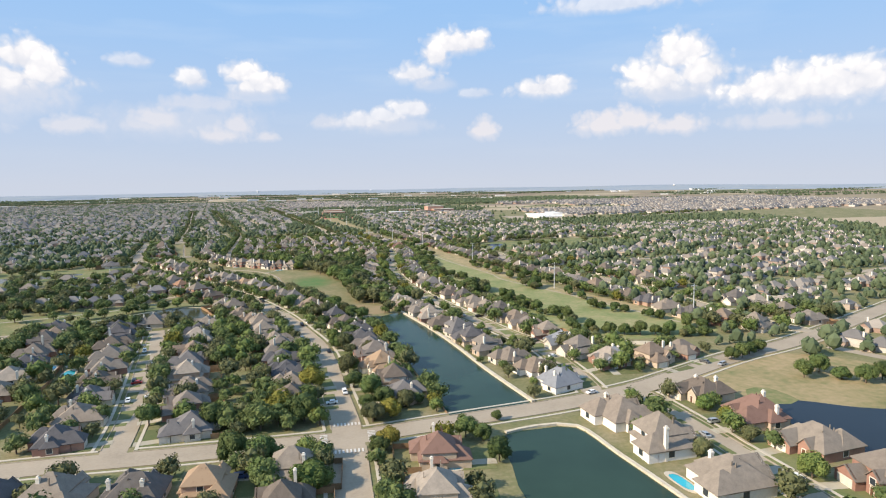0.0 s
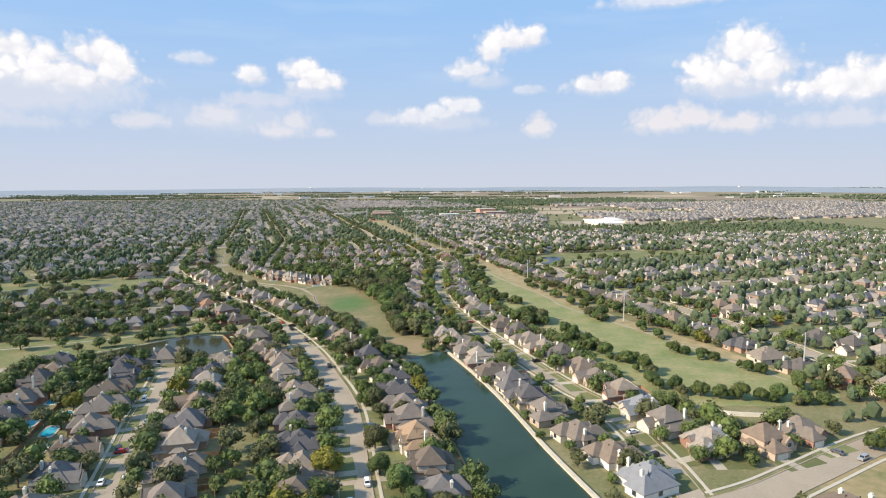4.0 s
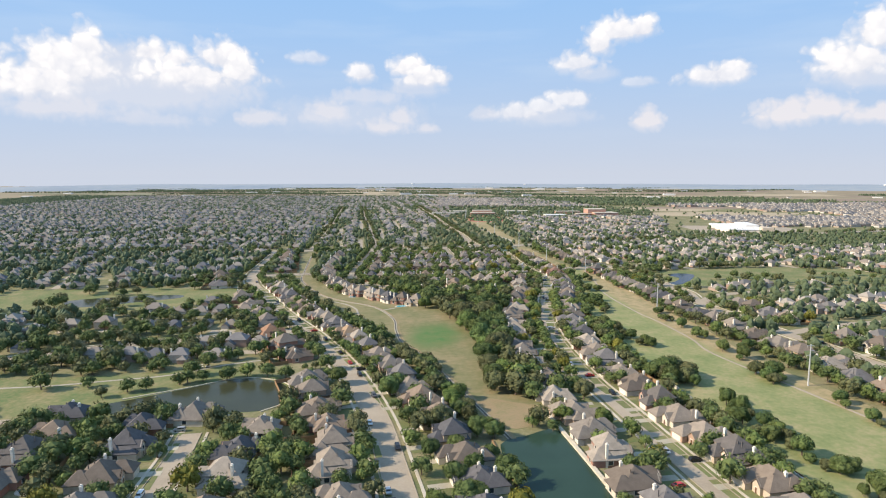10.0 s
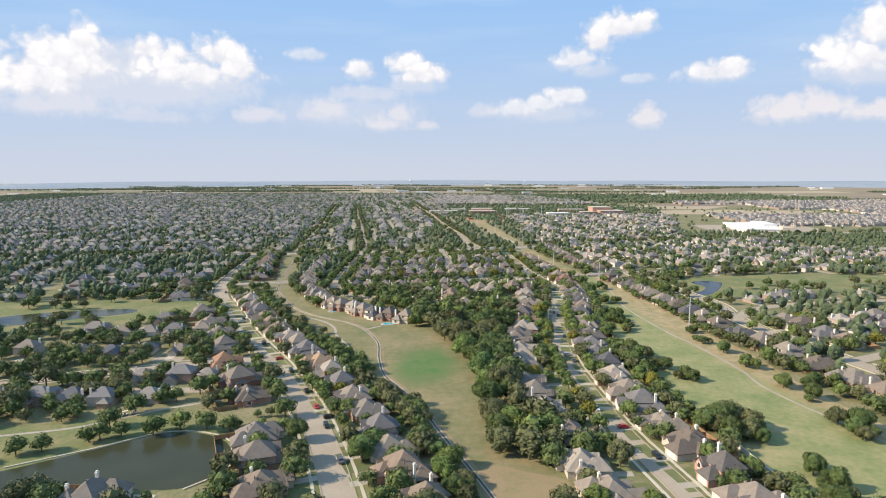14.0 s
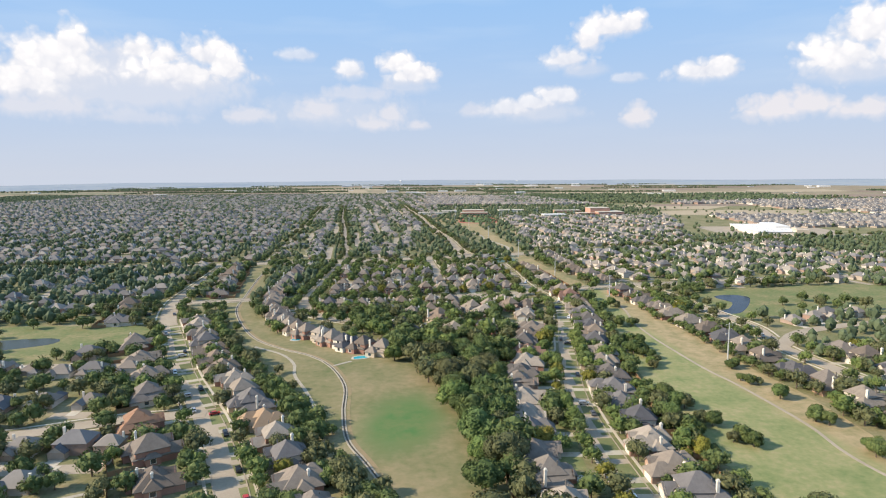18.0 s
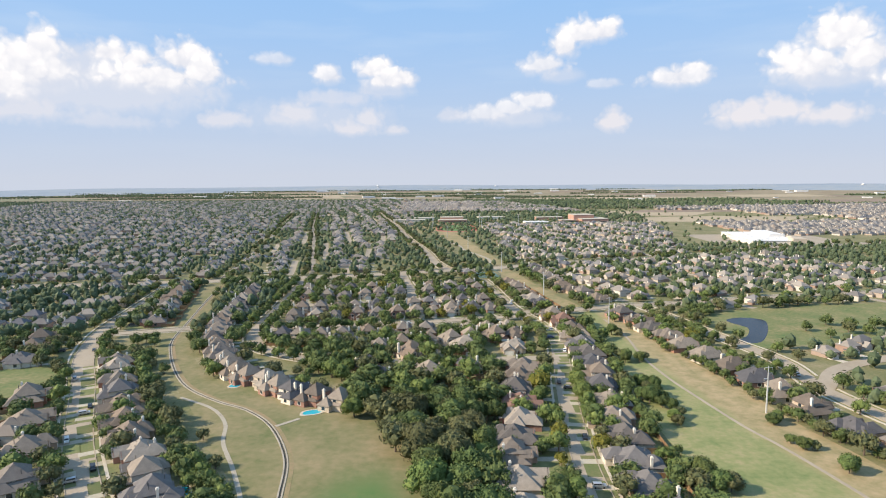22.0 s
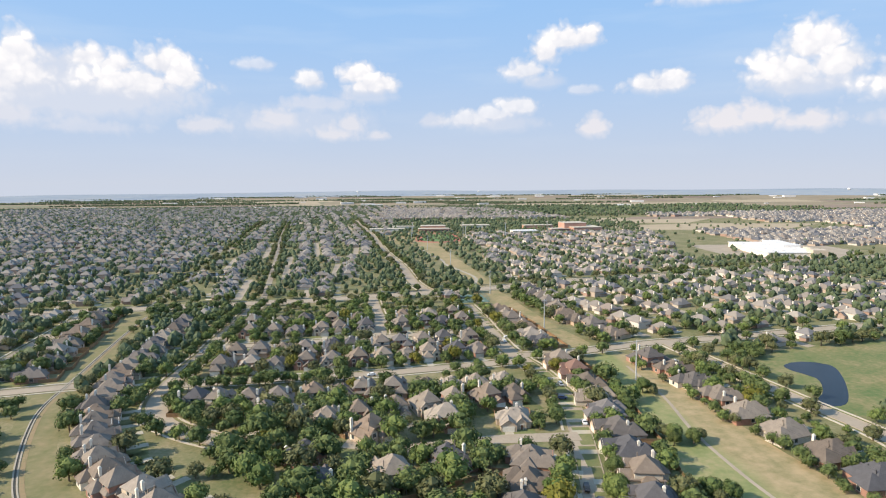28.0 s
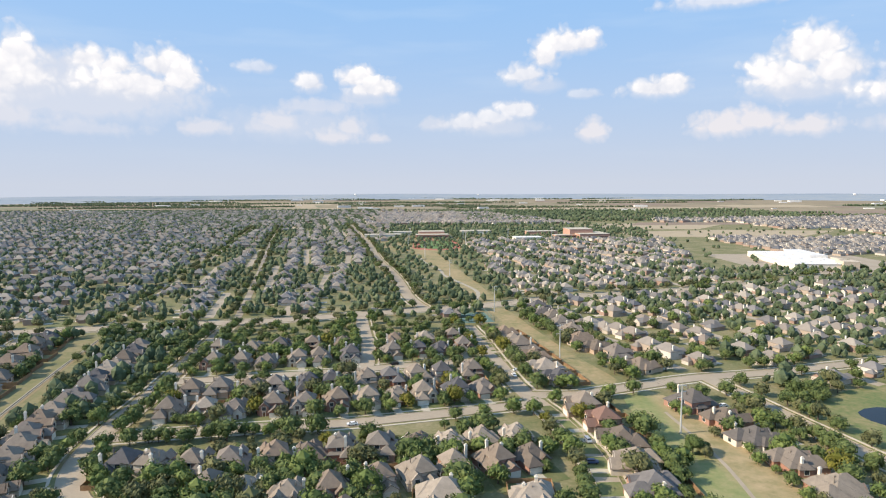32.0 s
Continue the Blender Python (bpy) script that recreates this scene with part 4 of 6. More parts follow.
row("west_of_A", [(-14, 240), (-20, 290), (-25, 328), (-35, 357), (-46, 391), (-60, 425), (-69, 446)], 12, 1)
row("west_of_A_north", [(-88, 488), (-101, 508), (-117, 530)], 3, 1, looks={2: (M_ROOF_TILE,)})
row("west_of_A_far", [(-128, 562), (-152, 600), (-178, 640)], 4, 1)
row("west_of_A_end", [(-222, 700), (-240, 745)], 3, 1)
row("east_of_A", fenced=False, pts=[(27, 238), (25, 264), (20, 298), (17, 336), (11, 362), (4, 385), (-6, 409), (-13, 426), (-28, 461), (-42, 490), (-62, 522), (-77, 549), (-99, 583), (-121, 615), (-142, 650), (-168, 697)], count=28, side=-1,
    looks={2: (M_ROOF_TAN, M_TRIM), 10: (None, M_RED_BRICK), 17: (M_ROOF_TAN,)})
row("east_of_A_north", [(-192, 790), (-205, 840), (-220, 895), (-232, 935)], 8, -1)
row("east_of_B", [(-49, 221), (-54, 243), (-61, 280), (-68, 320), (-72, 352), (-74, 388)], 9, -1)
row("west_of_B", fenced=False, pts=[(-90, 219), (-93, 258), (-100, 296), (-107, 330), (-116, 366), (-121, 388)], count=9, side=1)
row("end_of_B", [(-104, 400), (-104, 401)], 1, 1)
row("west_lane", fenced=False, pts=[(-134, 236), (-138, 291), (-146, 330), (-152, 370), (-160, 398)], count=9, side=-1)
row("west_lane_far", [(-190, 225), (-198, 300), (-206, 372)], 8, 1)
row("west_of_D", fenced=False, garden=False, pts=[(95, 238), (88, 262), (78, 300), (72, 334), (65, 362), (59, 394), (51, 424), (49, 450)], count=12, side=1, looks={0: (M_ROOF_BLUE, M_WHITE), 1: (None, M_WHITE)})
row("west_of_D_north", [(42, 476), (38, 503), (37, 545), (38, 586), (44, 626), (47, 655), (52, 684)], 13, 1, looks={9: (M_ROOF_RED,)})
row("east_of_D", [(127, 262), (119, 288), (115, 325), (108, 368), (99, 400), (92, 436), (86, 466), (82, 508), (79, 545), (80, 597), (84, 632), (90, 690), (92, 735), (93, 780), (88, 803)], 30, -1,
    looks={2: (M_ROOF_BLUE,), 9: (None, M_RED_BRICK), 28: (M_ROOF_RED,)})
row("east_of_D_north", [(85, 843), (80, 866), (75, 900), (68, 940)], 6, -1)
row("east_of_strip", fenced=False, pts=[(238, 304), (226, 325), (219, 350), (214, 390), (210, 425), (202, 458), (196, 500), (188, 545), (177, 590), (167, 630), (162, 683), (152, 723), (148, 765), (138, 805)], count=26, side=1)
row("east_of_strip_north", fenced=False, pts=[(134, 862), (126, 886), (116, 920), (112, 960), (104, 1020)], count=9, side=1)
row("west_of_E", fenced=False, scale=1.22, garden=False, pts=[(101, 198), (105, 170), (109, 146), (111, 122)], count=4, side=-1, looks={0: (None, M_WHITE), 1: (None, M_WHITE), 2: (None, M_TRIM)})
row("east_of_E", fenced=False, scale=1.15, garden=False, pts=[(143, 212), (147, 188), (150, 161), (150, 136)], count=4, side=1, looks={1: (M_ROOF_RED,)})
row("north_of_C", [(130, 262), (148, 260), (168, 268)], 3, 1, looks={0: (M_ROOF_BLUE, M_WHITE)})
row("south_of_C", [(-92, 179), (-34, 174)], 4, -1, looks={3: (M_ROOF_TAN,)})
row("south_of_C_mid", [(-14, 178), (-15, 160)], 2, 1)
row("south_of_C_east", [(31, 182), (27, 158)], 2, -1, looks={0: (M_ROOF_RED,)})
row("basin_edge", kind="narrow", fenced=False, pts=[(-36, 636), (-57, 647), (-73, 661), (-87, 670), (-101, 687), (-115, 710), (-129, 738), (-141, 777), (-147, 817), (-151, 850), (-158, 905)], count=27, side=1,
    looks={k: (None, (M_TAN_BRICK, None, M_TRIM, None)[k % 4]) for k in range(27)})
row("front_row", [(-92, 749), (-53, 750), (-14, 760), (14, 762), (52, 770)], 12, -1, "narrow")
row("row_b", [(-56, 730), (-23, 727), (10, 737), (56, 752)], 9, 1, "narrow")
row("row_d", [(-96, 800), (-50, 806), (-8, 815), (45, 828)], 11, 1, "narrow")
row("row_c", [(-98, 828), (-60, 833), (-20, 842), (40, 856)], 11, -1, "narrow")
row("row_e", [(-104, 876), (-60, 880), (-28, 888)], 6, 1, "narrow")
row("row_e_east", [(-4, 894), (40, 905)], 4, 1, "narrow")
row("row_f", [(-108, 905), (-60, 912), (-36, 916)], 5, -1, "narrow")
row("row_g", [(-4, 924), (34, 930)], 3, -1, "narrow")
row("wood_lane", [(-20, 668), (6, 676), (24, 684)], 3, -1)
row("wood_lane_north", [(-30, 690), (2, 716), (30, 722), (52, 722)], 4, 1)
row("east_of_K", [(276, 310), (272, 360), (266, 392)], 5, -1)
row("east_of_K_mid", [(262, 440), (252, 500), (238, 540)], 6, -1)
row("east_of_K_north", [(226, 590), (216, 640)], 4, -1)


# neighbourhoods farther off ---------------------------------------------------------------------
def many(name, templates, places, mats, label, category):
    """Many alike pieces as one mesh: templates of (verts, faces, material), places of (template, x, y, turn, size)."""
    vs, fs, mi, base = [], [], [], 0
    for k, (tv, tf, tm) in enumerate(templates):
        here = np.array([p[1:] for p in places if p[0] == k], dtype=float)
        if not len(here):
            continue
        tv, tf = np.array(tv, dtype=float), np.array(tf, dtype=np.int64)
        c, s = np.cos(here[:, 2])[:, None], np.sin(here[:, 2])[:, None]
        x = (tv[None, :, 0] * c - tv[None, :, 1] * s) * here[:, 3:4] + here[:, 0:1]
        y = (tv[None, :, 0] * s + tv[None, :, 1] * c) * here[:, 3:4] + here[:, 1:2]
        z = tv[None, :, 2] * here[:, 3:4] + 0 * x
        vs.append(np.stack([x, y, z], -1).reshape(-1, 3))
        fs.append((tf[None] + (base + np.arange(len(here)) * len(tv))[:, None, None]).reshape(-1, 3))
        mi.append(np.tile(np.array(tm), len(here)))
        base += len(here) * len(tv)
    v, f, m = np.concatenate(vs), np.concatenate(fs), np.concatenate(mi)
    me = bpy.data.meshes.new(name)
    me.vertices.add(len(v))
    me.vertices.foreach_set("co", v.ravel())
    me.loops.add(len(f) * 3)
    me.loops.foreach_set("vertex_index", f.ravel().astype(np.int32))
    me.polygons.add(len(f))
    me.polygons.foreach_set("loop_start", np.arange(len(f), dtype=np.int32) * 3)
    for q in mats:
        me.materials.append(q)
    me.polygons.foreach_set("material_index", m.astype(np.int32))
    me.polygons.foreach_set("use_smooth", np.zeros(len(f), dtype=bool))
    me.update(calc_edges=True)
    return thing(name, label, category, kind="stuff", data=me)


def tri(shape):
    f, m = [], []
    for q, k in zip(shape.f, shape.i):
        for j in range(1, len(q) - 1):
            f.append((q[0], q[j], q[j + 1]))
            m.append(k)
    return shape.v, f, m


# far roofs tinted paler and bluer than near ones, standing in for haze
M_ROOF_HAZED = material("hazed_shingle", [(0.94, 0.99, 1.06), (1.24, 1.30, 1.38)], 0.9, 0.2, 7.0, island=True, palette=[
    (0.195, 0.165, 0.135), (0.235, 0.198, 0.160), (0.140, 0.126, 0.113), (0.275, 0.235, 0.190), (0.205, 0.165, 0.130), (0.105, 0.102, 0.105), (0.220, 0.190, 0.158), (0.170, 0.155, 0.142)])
M_WALL_FAR = material("far_brick", W1, 0.9, 0.6, 9.0, island=True, palette=[
    (0.32, 0.22, 0.175), (0.40, 0.33, 0.27), (0.46, 0.41, 0.35), (0.52, 0.475, 0.42), (0.35, 0.265, 0.215), (0.58, 0.54, 0.485)])

def far_house(n):
    s = Shape()
    w, d, h = 11.5 + n % 3, 13.0 - n % 2, (2.8, 4.7)[n % 2]
    a = -1 if n % 4 < 2 else 1
    s.box(-w / 2, -d / 2, 0, w / 2, d / 2 - 2, h, 1)
    s.hip(-w / 2, -d / 2, w / 2, d / 2 - 2, h, 0.68, over=0.3, mi=0)
    x0, x1 = sorted((a * w / 2, a * 0.2))
    s.box(x0, -d / 2 - 3.2, 0, x1, -d / 2 + 1, 2.8, 1)
    gable_wall(s, x0, x1, -d / 2 - 3.2, 2.8, 0.8)
    s.i[-4:] = [1] * 4
    s.gable(x0, -d / 2 - 3.2, x1, -d / 2, 2.8, 0.8, mi=0, back=4.0)
    y0, y1 = sorted((-a * 0.6, -a * w / 2))
    s.box(y0, d / 2 - 2.2, 0, y1, d / 2 + 1.5, 2.7, 1)
    s.hip(y0, d / 2 - 6, y1, d / 2 + 1.5, 2.7, 0.7, mi=0)
    s.box(a * (w / 2 - 0.9) - 0.45, 1, 0, a * (w / 2 - 0.9) + 0.45, 1.8, h + 3.6, 3)
    s.box((x0 + x1) / 2 - 2.5, -d / 2 - 10, -0.1, (x0 + x1) / 2 + 2.5, -d / 2 - 3.1, 0.1, 2)
    return tri(s)


def plain_house(n):
    s = Shape()
    w, d, h = 12.0 + n % 3, 12.5 + n % 2, (2.8, 4.6)[n % 2]
    s.box(-w / 2, -d / 2, 0, w / 2, d / 2, h, 1)
    s.hip(-w / 2, -d / 2, w / 2, d / 2, h, 0.66, over=0.3, mi=0)
    a = -1 if n % 4 < 2 else 1
    x0, x1 = sorted((a * w / 2, a * 0.3))
    s.box(x0, -d / 2 - 3.4, 0, x1, -d / 2 + 1, 2.8, 1)
    gable_wall(s, x0, x1, -d / 2 - 3.4, 2.8, 0.8)
    s.i[-4:] = [1] * 4
    s.gable(x0, -d / 2 - 3.4, x1, -d / 2, 2.8, 0.8, mi=0)
    s.box(w / 2 - 1.0, 1, h, w / 2 - 0.2, 1.7, h + 3.4, 3)
    return tri(s)


PLAIN_HOUSE = [plain_house(n) for n in range(6)]
FAR_HOUSE = [far_house(n) for n in range(6)]


def lane_angle(x, y):
    """How the lanes run in each quarter of the town."""
    if x < -230:
        return 0.35 if y < 1000 else 0.19
    if x > 190:
        return 0.42 if y < 1150 else 0.30
    return 0.19 if x < 0 and y > 950 else 0.10


def outside(x, y):
    """True where no far neighbourhood lies."""
    if x > 280 + (y - 1000) * 0.25 and y > 1180 or y > 1640 and x > -60 or x > 430 and y > 1050 or abs(x) > 330 + (y - 100) * 0.62:
        return True
    if 1040 < y < 1640 and -60 + (1640 - y) * 0.02 < x < 95 - (y - 1040) * 0.02:
        return True
    return -118 < x < 120 and y < 1000 or -150 < x < 120 and 640 < y < 960 or -230 < x < 0 and y < 400 or y < 190 or 120 < x < 190 and y < 860


# houses of the middle distance and beyond
far_places = []
lanes = []
for block_x in np.arange(-1500, 1000, 200.0):
    for block_y in np.arange(160, 2650, 190.0):
        a = lane_angle(block_x + 100, block_y + 95)
        ca, sa = math.cos(a), math.sin(a)
        far_off = block_y > 900
        along = rng.random() < (0.85 if block_x < -300 and far_off else 0.1 if block_x < 0 and far_off else 0.5)
        for w in (-94, -24, 46):
            for u in np.arange(-140, 140, 8.0):
                ends = []
                for du, dw in ((0, -3.6), (8, -3.6), (8, 3.6), (0, 3.6)):
                    uu, ww = (u + du, w + dw) if along else (w - dw, u + du)
                    ends.append((block_x + 100 + uu * ca - ww * sa, block_y + 95 + uu * sa + ww * ca))
                x, y = ends[0]
                if not (block_x <= x < block_x + 200 and block_y <= y < block_y + 190) or outside(x, y) or any(taken(*q, 1 | 2 | 4 | 8) for q in ends):
                    continue
                lanes.append(ends)
        for u in np.arange(-120, 120, 15.5 if far_off else 17.5):
            for k, w in enumerate((-108, -80, -38, -10, 32, 60, 102)):
                uu, ww = (u, w) if along else (w, u)
                if rng.random() < 0.06:
                    continue
                x = block_x + 100 + uu * ca - ww * sa + rng.uniform(-3.2, 3.2)
                y = block_y + 95 + uu * sa + ww * ca + rng.uniform(-3.2, 3.2)
                if not (block_x <= x < block_x + 200 and block_y <= y < block_y + 190):
                    continue
                if outside(x, y):
                    continue
                if taken(x, y, 1 | 2 | 4 | 8):
                    continue
                if any(taken(x + dx, y + dy, 1 | 2 | 4 | 8) for dx, dy in ((7, 0), (-7, 0), (0, 7), (0, -7))):
                    continue
                turn = math.degrees(a) + (0 if along else 90) + (0 if k % 2 else 180)
                far_places.append((rng.randrange(6), x, y, math.radians(turn), rng.uniform(0.78, 1.02)))
                stamp_disc(x, y, 5.5, 8)
for ends in lanes:
    stamp_disc(*(sum(q[k] for q in ends) / 4 for k in (0, 1)), 5.0, 1)
thing(
    "distant_lanes", "pale concrete lanes between far houses", "road", kind="stuff",
    data=mesh_from("distant_lanes", [(x, y, 0.03) for q in lanes for x, y in q], [tuple(range(4 * k, 4 * k + 4)) for k in range(len(lanes))], [M_ROAD]))
many("distant_houses", FAR_HOUSE + PLAIN_HOUSE, [(p[0] + (6 if p[2] > 1250 else 0), *p[1:]) for p in far_places], [M_ROOF_HAZED, M_WALL_FAR, M_WALKWAY, M_TRIM], "thousands of brown-roofed suburban houses in the distance", "houses")



# trees -------------------------------------------------------------------------------------------
def lobes(seed, spread, high, count):
    """A broad dome: one large head in the middle, smaller ones round it."""
    r = random.Random(seed)
    out = [(0, 0, high * 0.60, spread * r.uniform(0.56, 0.66), high * r.uniform(0.31, 0.37))]
    for k in range(count - 1):
        a = k * 2.4 + r.uniform(-0.4, 0.4)
        d = spread * r.uniform(0.40, 0.62)
        out.append((d * math.cos(a), d * math.sin(a), high * r.uniform(0.36, 0.66), spread * r.uniform(0.32, 0.48), high * r.uniform(0.19, 0.27)))
    return out


def crown_data(seed, spread, high, count, leaves, size, mat_, folded=True, fine=2):
    r = random.Random(seed)
    v, f = [], []
    ls = lobes(seed, spread, high, count)
    for cx, cy, cz, rr, rz in ls:
        bm = bmesh.new()
        bmesh.ops.create_icosphere(bm, subdivisions=fine, radius=1.0)
        n = len(v)
        for q in bm.verts:
            k = (0.84 if fine > 1 else 0.74) * (1 + 0.30 * noise.noise(q.co * 2.6 + Vector((seed, cx, cy))))
            v.append((cx + q.co.x * rr * k, cy + q.co.y * rr * k, cz + q.co.z * rz * k))
        f += [tuple(n + w.index for w in q.verts) for q in bm.faces]
        bm.free()
    for k in range(leaves):
        cx, cy, cz, rr, rz = ls[r.randrange(len(ls))]
        d = Vector((r.gauss(0, 1), r.gauss(0, 1), r.gauss(0.25, 0.9))).normalized()
        s = r.uniform(0.84, 1.03) + 0.20 * r.random() ** 3
        p = Vector((cx + d.x * rr * s, cy + d.y * rr * s, cz + d.z * rz * s))
        t1 = (d + Vector((r.uniform(-1, 1), r.uniform(-1, 1), r.uniform(-1, 1))) * 0.8).orthogonal().normalized()
        t2 = t1.cross(d).normalized()
        a, b = size * r.uniform(0.5, 1.1), size * r.uniform(0.4, 0.9)
        n = len(v)
        lift = d * size * 0.35
        v += [tuple(p - t1 * a), tuple(p - t2 * b + lift), tuple(p + t1 * a), tuple(p + t2 * b + lift)]
        f += [(n, n + 1, n + 2), (n, n + 2, n + 3)] if folded else [(n, n + 1, n + 2)]
    return mesh_from("crown", v, f, mat_)


def trunk_data(seed, high, girth):
    r = random.Random(seed)
    s = Shape()

    def limb(p, q, ra, rb):
        d = (Vector(q) - Vector(p)).normalized()
        a = d.orthogonal().normalized()
        b = d.cross(a)
        n = 6
        ring = [tuple(Vector(p) + (a * math.cos(k * 1.0472) + b * math.sin(k * 1.0472)) * ra) for k in range(n)]
        ring += [tuple(Vector(q) + (a * math.cos(k * 1.0472) + b * math.sin(k * 1.0472)) * rb) for k in range(n)]
        s.add(ring, [(k, (k + 1) % n, n + (k + 1) % n, n + k) for k in range(n)])

    fork = (r.uniform(-0.2, 0.2), r.uniform(-0.2, 0.2), high * 0.36)
    limb((0, 0, -0.1), fork, girth, girth * 0.7)
    for k in range(4):
        a = k * 1.57 + r.uniform(-0.5, 0.5)
        limb(fork, (math.cos(a) * high * 0.24, math.sin(a) * high * 0.24, high * r.uniform(0.58, 0.75)), girth * 0.55, girth * 0.15)
    return s.data("trunk", [M_BARK])


TREE_LABELS = {"oak": "broad dark green oak with a dense crown", "light": "bright green shade tree with a rounded crown",
               "yellow": "shade tree turning yellow in autumn", "olive": "dusty olive-green tree with a wide crown"}
TREES = {}
for _kind, _mat, _n in (("oak", M_LEAF, 5), ("light", M_LEAF_LIGHT, 2), ("yellow", M_LEAF_YELLOW, 2), ("olive", M_LEAF_OLIVE, 3)):
    TREES[_kind] = []
    for _k in range(_n):
        _sd = len(TREES) * 10 + _k
        _sp, _hi = 4.0 + 0.35 * (_k % 3), 7.4 + 0.7 * (_k % 4)
        TREES[_kind].append((crown_data(_sd, _sp, _hi, 9 + _k % 3, 1900, 0.35, _mat), trunk_data(_sd, _hi, 0.28)))
TREE_LIST = []


# gardens with a pool stay open
POOLS = [(-135, 342), (-122, 323), (-131, 317), (-119.5, 306), (-114, 287), (-100, 497), (-46, 629), (22, 769)]


def tree(x, y, kind, size, group="", first=False):
    if any((x - a) ** 2 + (y - b + 5) ** 2 < 46 for a, b in POOLS):
        return
    TREE_LIST.append((x, y, kind, size, group, first))
    stamp_disc(x, y, 2.6 * size, 16)


def any_kind():
    return rng.choices(("oak", "light", "yellow", "olive"), (0.52, 0.20, 0.03, 0.25))[0]


# trees standing in the long fairway
for x, y, s, k in ((112, 703, 0.8, "oak"), (118, 699, 0.8, "oak"), (107, 660, 0.9, "oak"), (112, 657, 0.8, "oak"), (104, 638, 1.0, "oak"), (108, 633, 0.9, "oak"),
                   (108, 619, 0.8, "light"), (109, 645, 0.8, "oak"), (98, 565, 1.1, "oak"), (101, 560, 1.1, "oak"), (94, 540, 1.1, "oak"), (97, 534, 1.0, "oak"), (110, 542, 1.0, "oak"),
                   (116, 528, 1.0, "oak"), (96, 516, 0.9, "yellow"), (147, 614, 0.7, "oak"), (146, 591, 0.7, "oak"), (151, 572, 0.9, "oak"), (153, 547, 1.0, "oak"), (118, 757, 0.9, "oak")):
    tree(x, y, k, s, "fairway trees", True)
for x, y, s, k in ((115, 472, 1.2, "olive"), (121, 466, 1.3, "olive"), (110, 468, 1.3, "oak"), (104, 466, 1.2, "oak"), (117, 458, 1.3, "olive"), (110, 458, 1.2, "oak"), (157, 516, 0.9, "oak"),
                   (163, 502, 0.9, "oak"), (158, 474, 1.2, "olive"), (164, 468, 1.3, "oak"), (160, 464, 1.1, "oak"), (126, 430, 0.9, "oak"), (124, 408, 0.9, "oak"), (131, 404, 0.9, "oak"),
                   (128, 392, 0.9, "oak"), (134, 380, 1.0, "oak"), (140, 366, 1.0, "oak"), (143, 350, 1.0, "oak"), (138, 330, 0.9, "oak"), (145, 322, 0.9, "oak")):
    tree(x, y, k, s, "fairway trees", True)
for x, y, s, k in ((153, 314, 0.9, "oak"), (160, 310, 0.9, "oak"), (168, 307, 0.9, "oak"), (176, 305, 0.9, "oak"), (184, 304, 0.9, "oak"), (178, 434, 0.9, "oak"), (180, 414, 0.8, "oak"),
                   (174, 380, 0.8, "oak"), (178, 377, 0.8, "oak"), (184, 370, 0.8, "oak"), (188, 364, 0.8, "oak"), (195, 345, 0.8, "oak"), (199, 340, 0.8, "oak"), (173, 521, 0.9, "oak"),
                   (204, 320, 0.9, "oak"), (209, 312, 0.9, "oak"), (193, 300, 0.9, "oak"), (201, 298, 0.9, "oak"), (129, 420, 0.9, "oak"), (134, 398, 0.8, "light")):
    tree(x, y, k, s, "fairway trees", True)
for x, y, s, k in ((186, 254, 0.9, "oak"), (193, 256, 0.9, "oak"), (200, 260, 0.9, "oak"), (208, 264, 0.9, "oak"), (199, 224, 1.0, "oak"), (211, 229, 1.0, "oak"), (212, 218, 0.9, "oak"),
                   (218, 212, 1.1, "oak"), (228, 214, 1.0, "oak"), (58, 208, 0.5, "oak"), (44, 196, 0.9, "oak"), (49, 192, 0.8, "oak"), (50, 176, 1.0, "oak"), (112, 186, 0.8, "olive"),
                   (116, 204, 0.7, "olive"), (136, 200, 0.9, "light"), (134, 172, 0.8, "olive"), (138, 190, 0.7, "yellow"), (134, 146, 1.1, "light"), (112, 166, 0.8, "olive")):
    tree(x, y, k, s, "pond trees", True)


for x, y, kind, size, group, _ in list(TREE_LIST):
    if group == "fairway trees":
        for _k in range(2 if x < 150 else 1):
            a = rng.uniform(0, 6.28)
            tree(x + math.cos(a) * 4.2, y + math.sin(a) * 5.5, rng.choice(("oak", "oak", "olive")), size * rng.uniform(0.55, 0.9), "fairway trees", True)
for x, y, s, k in ((-65, 231, 1.1, "oak"), (-42, 223, 1.2, "oak"), (-28, 220, 1.25, "oak"), (-10, 223, 1.45, "oak"), (-9, 238, 1.1, "oak"), (-8, 258, 1.4, "yellow"), (18, 195, 1.05, "yellow"), (20, 231, 1.0, "oak"),
                   (28, 229, 0.9, "olive"), (11, 339, 1.2, "oak"), (7, 353, 1.1, "oak"), (-19, 176, 1.3, "oak"), (-6, 170, 1.35, "light"), (-31, 192, 1.2, "oak"), (-22, 190, 1.2, "oak"), (-27, 433, 1.3, "oak"),
                   (-24, 441, 1.2, "oak"), (-55, 448, 1.1, "oak"), (-49, 432, 1.0, "oak"), (-40, 474, 1.1, "oak")):
    tree(x, y, k, s, "street trees", True)
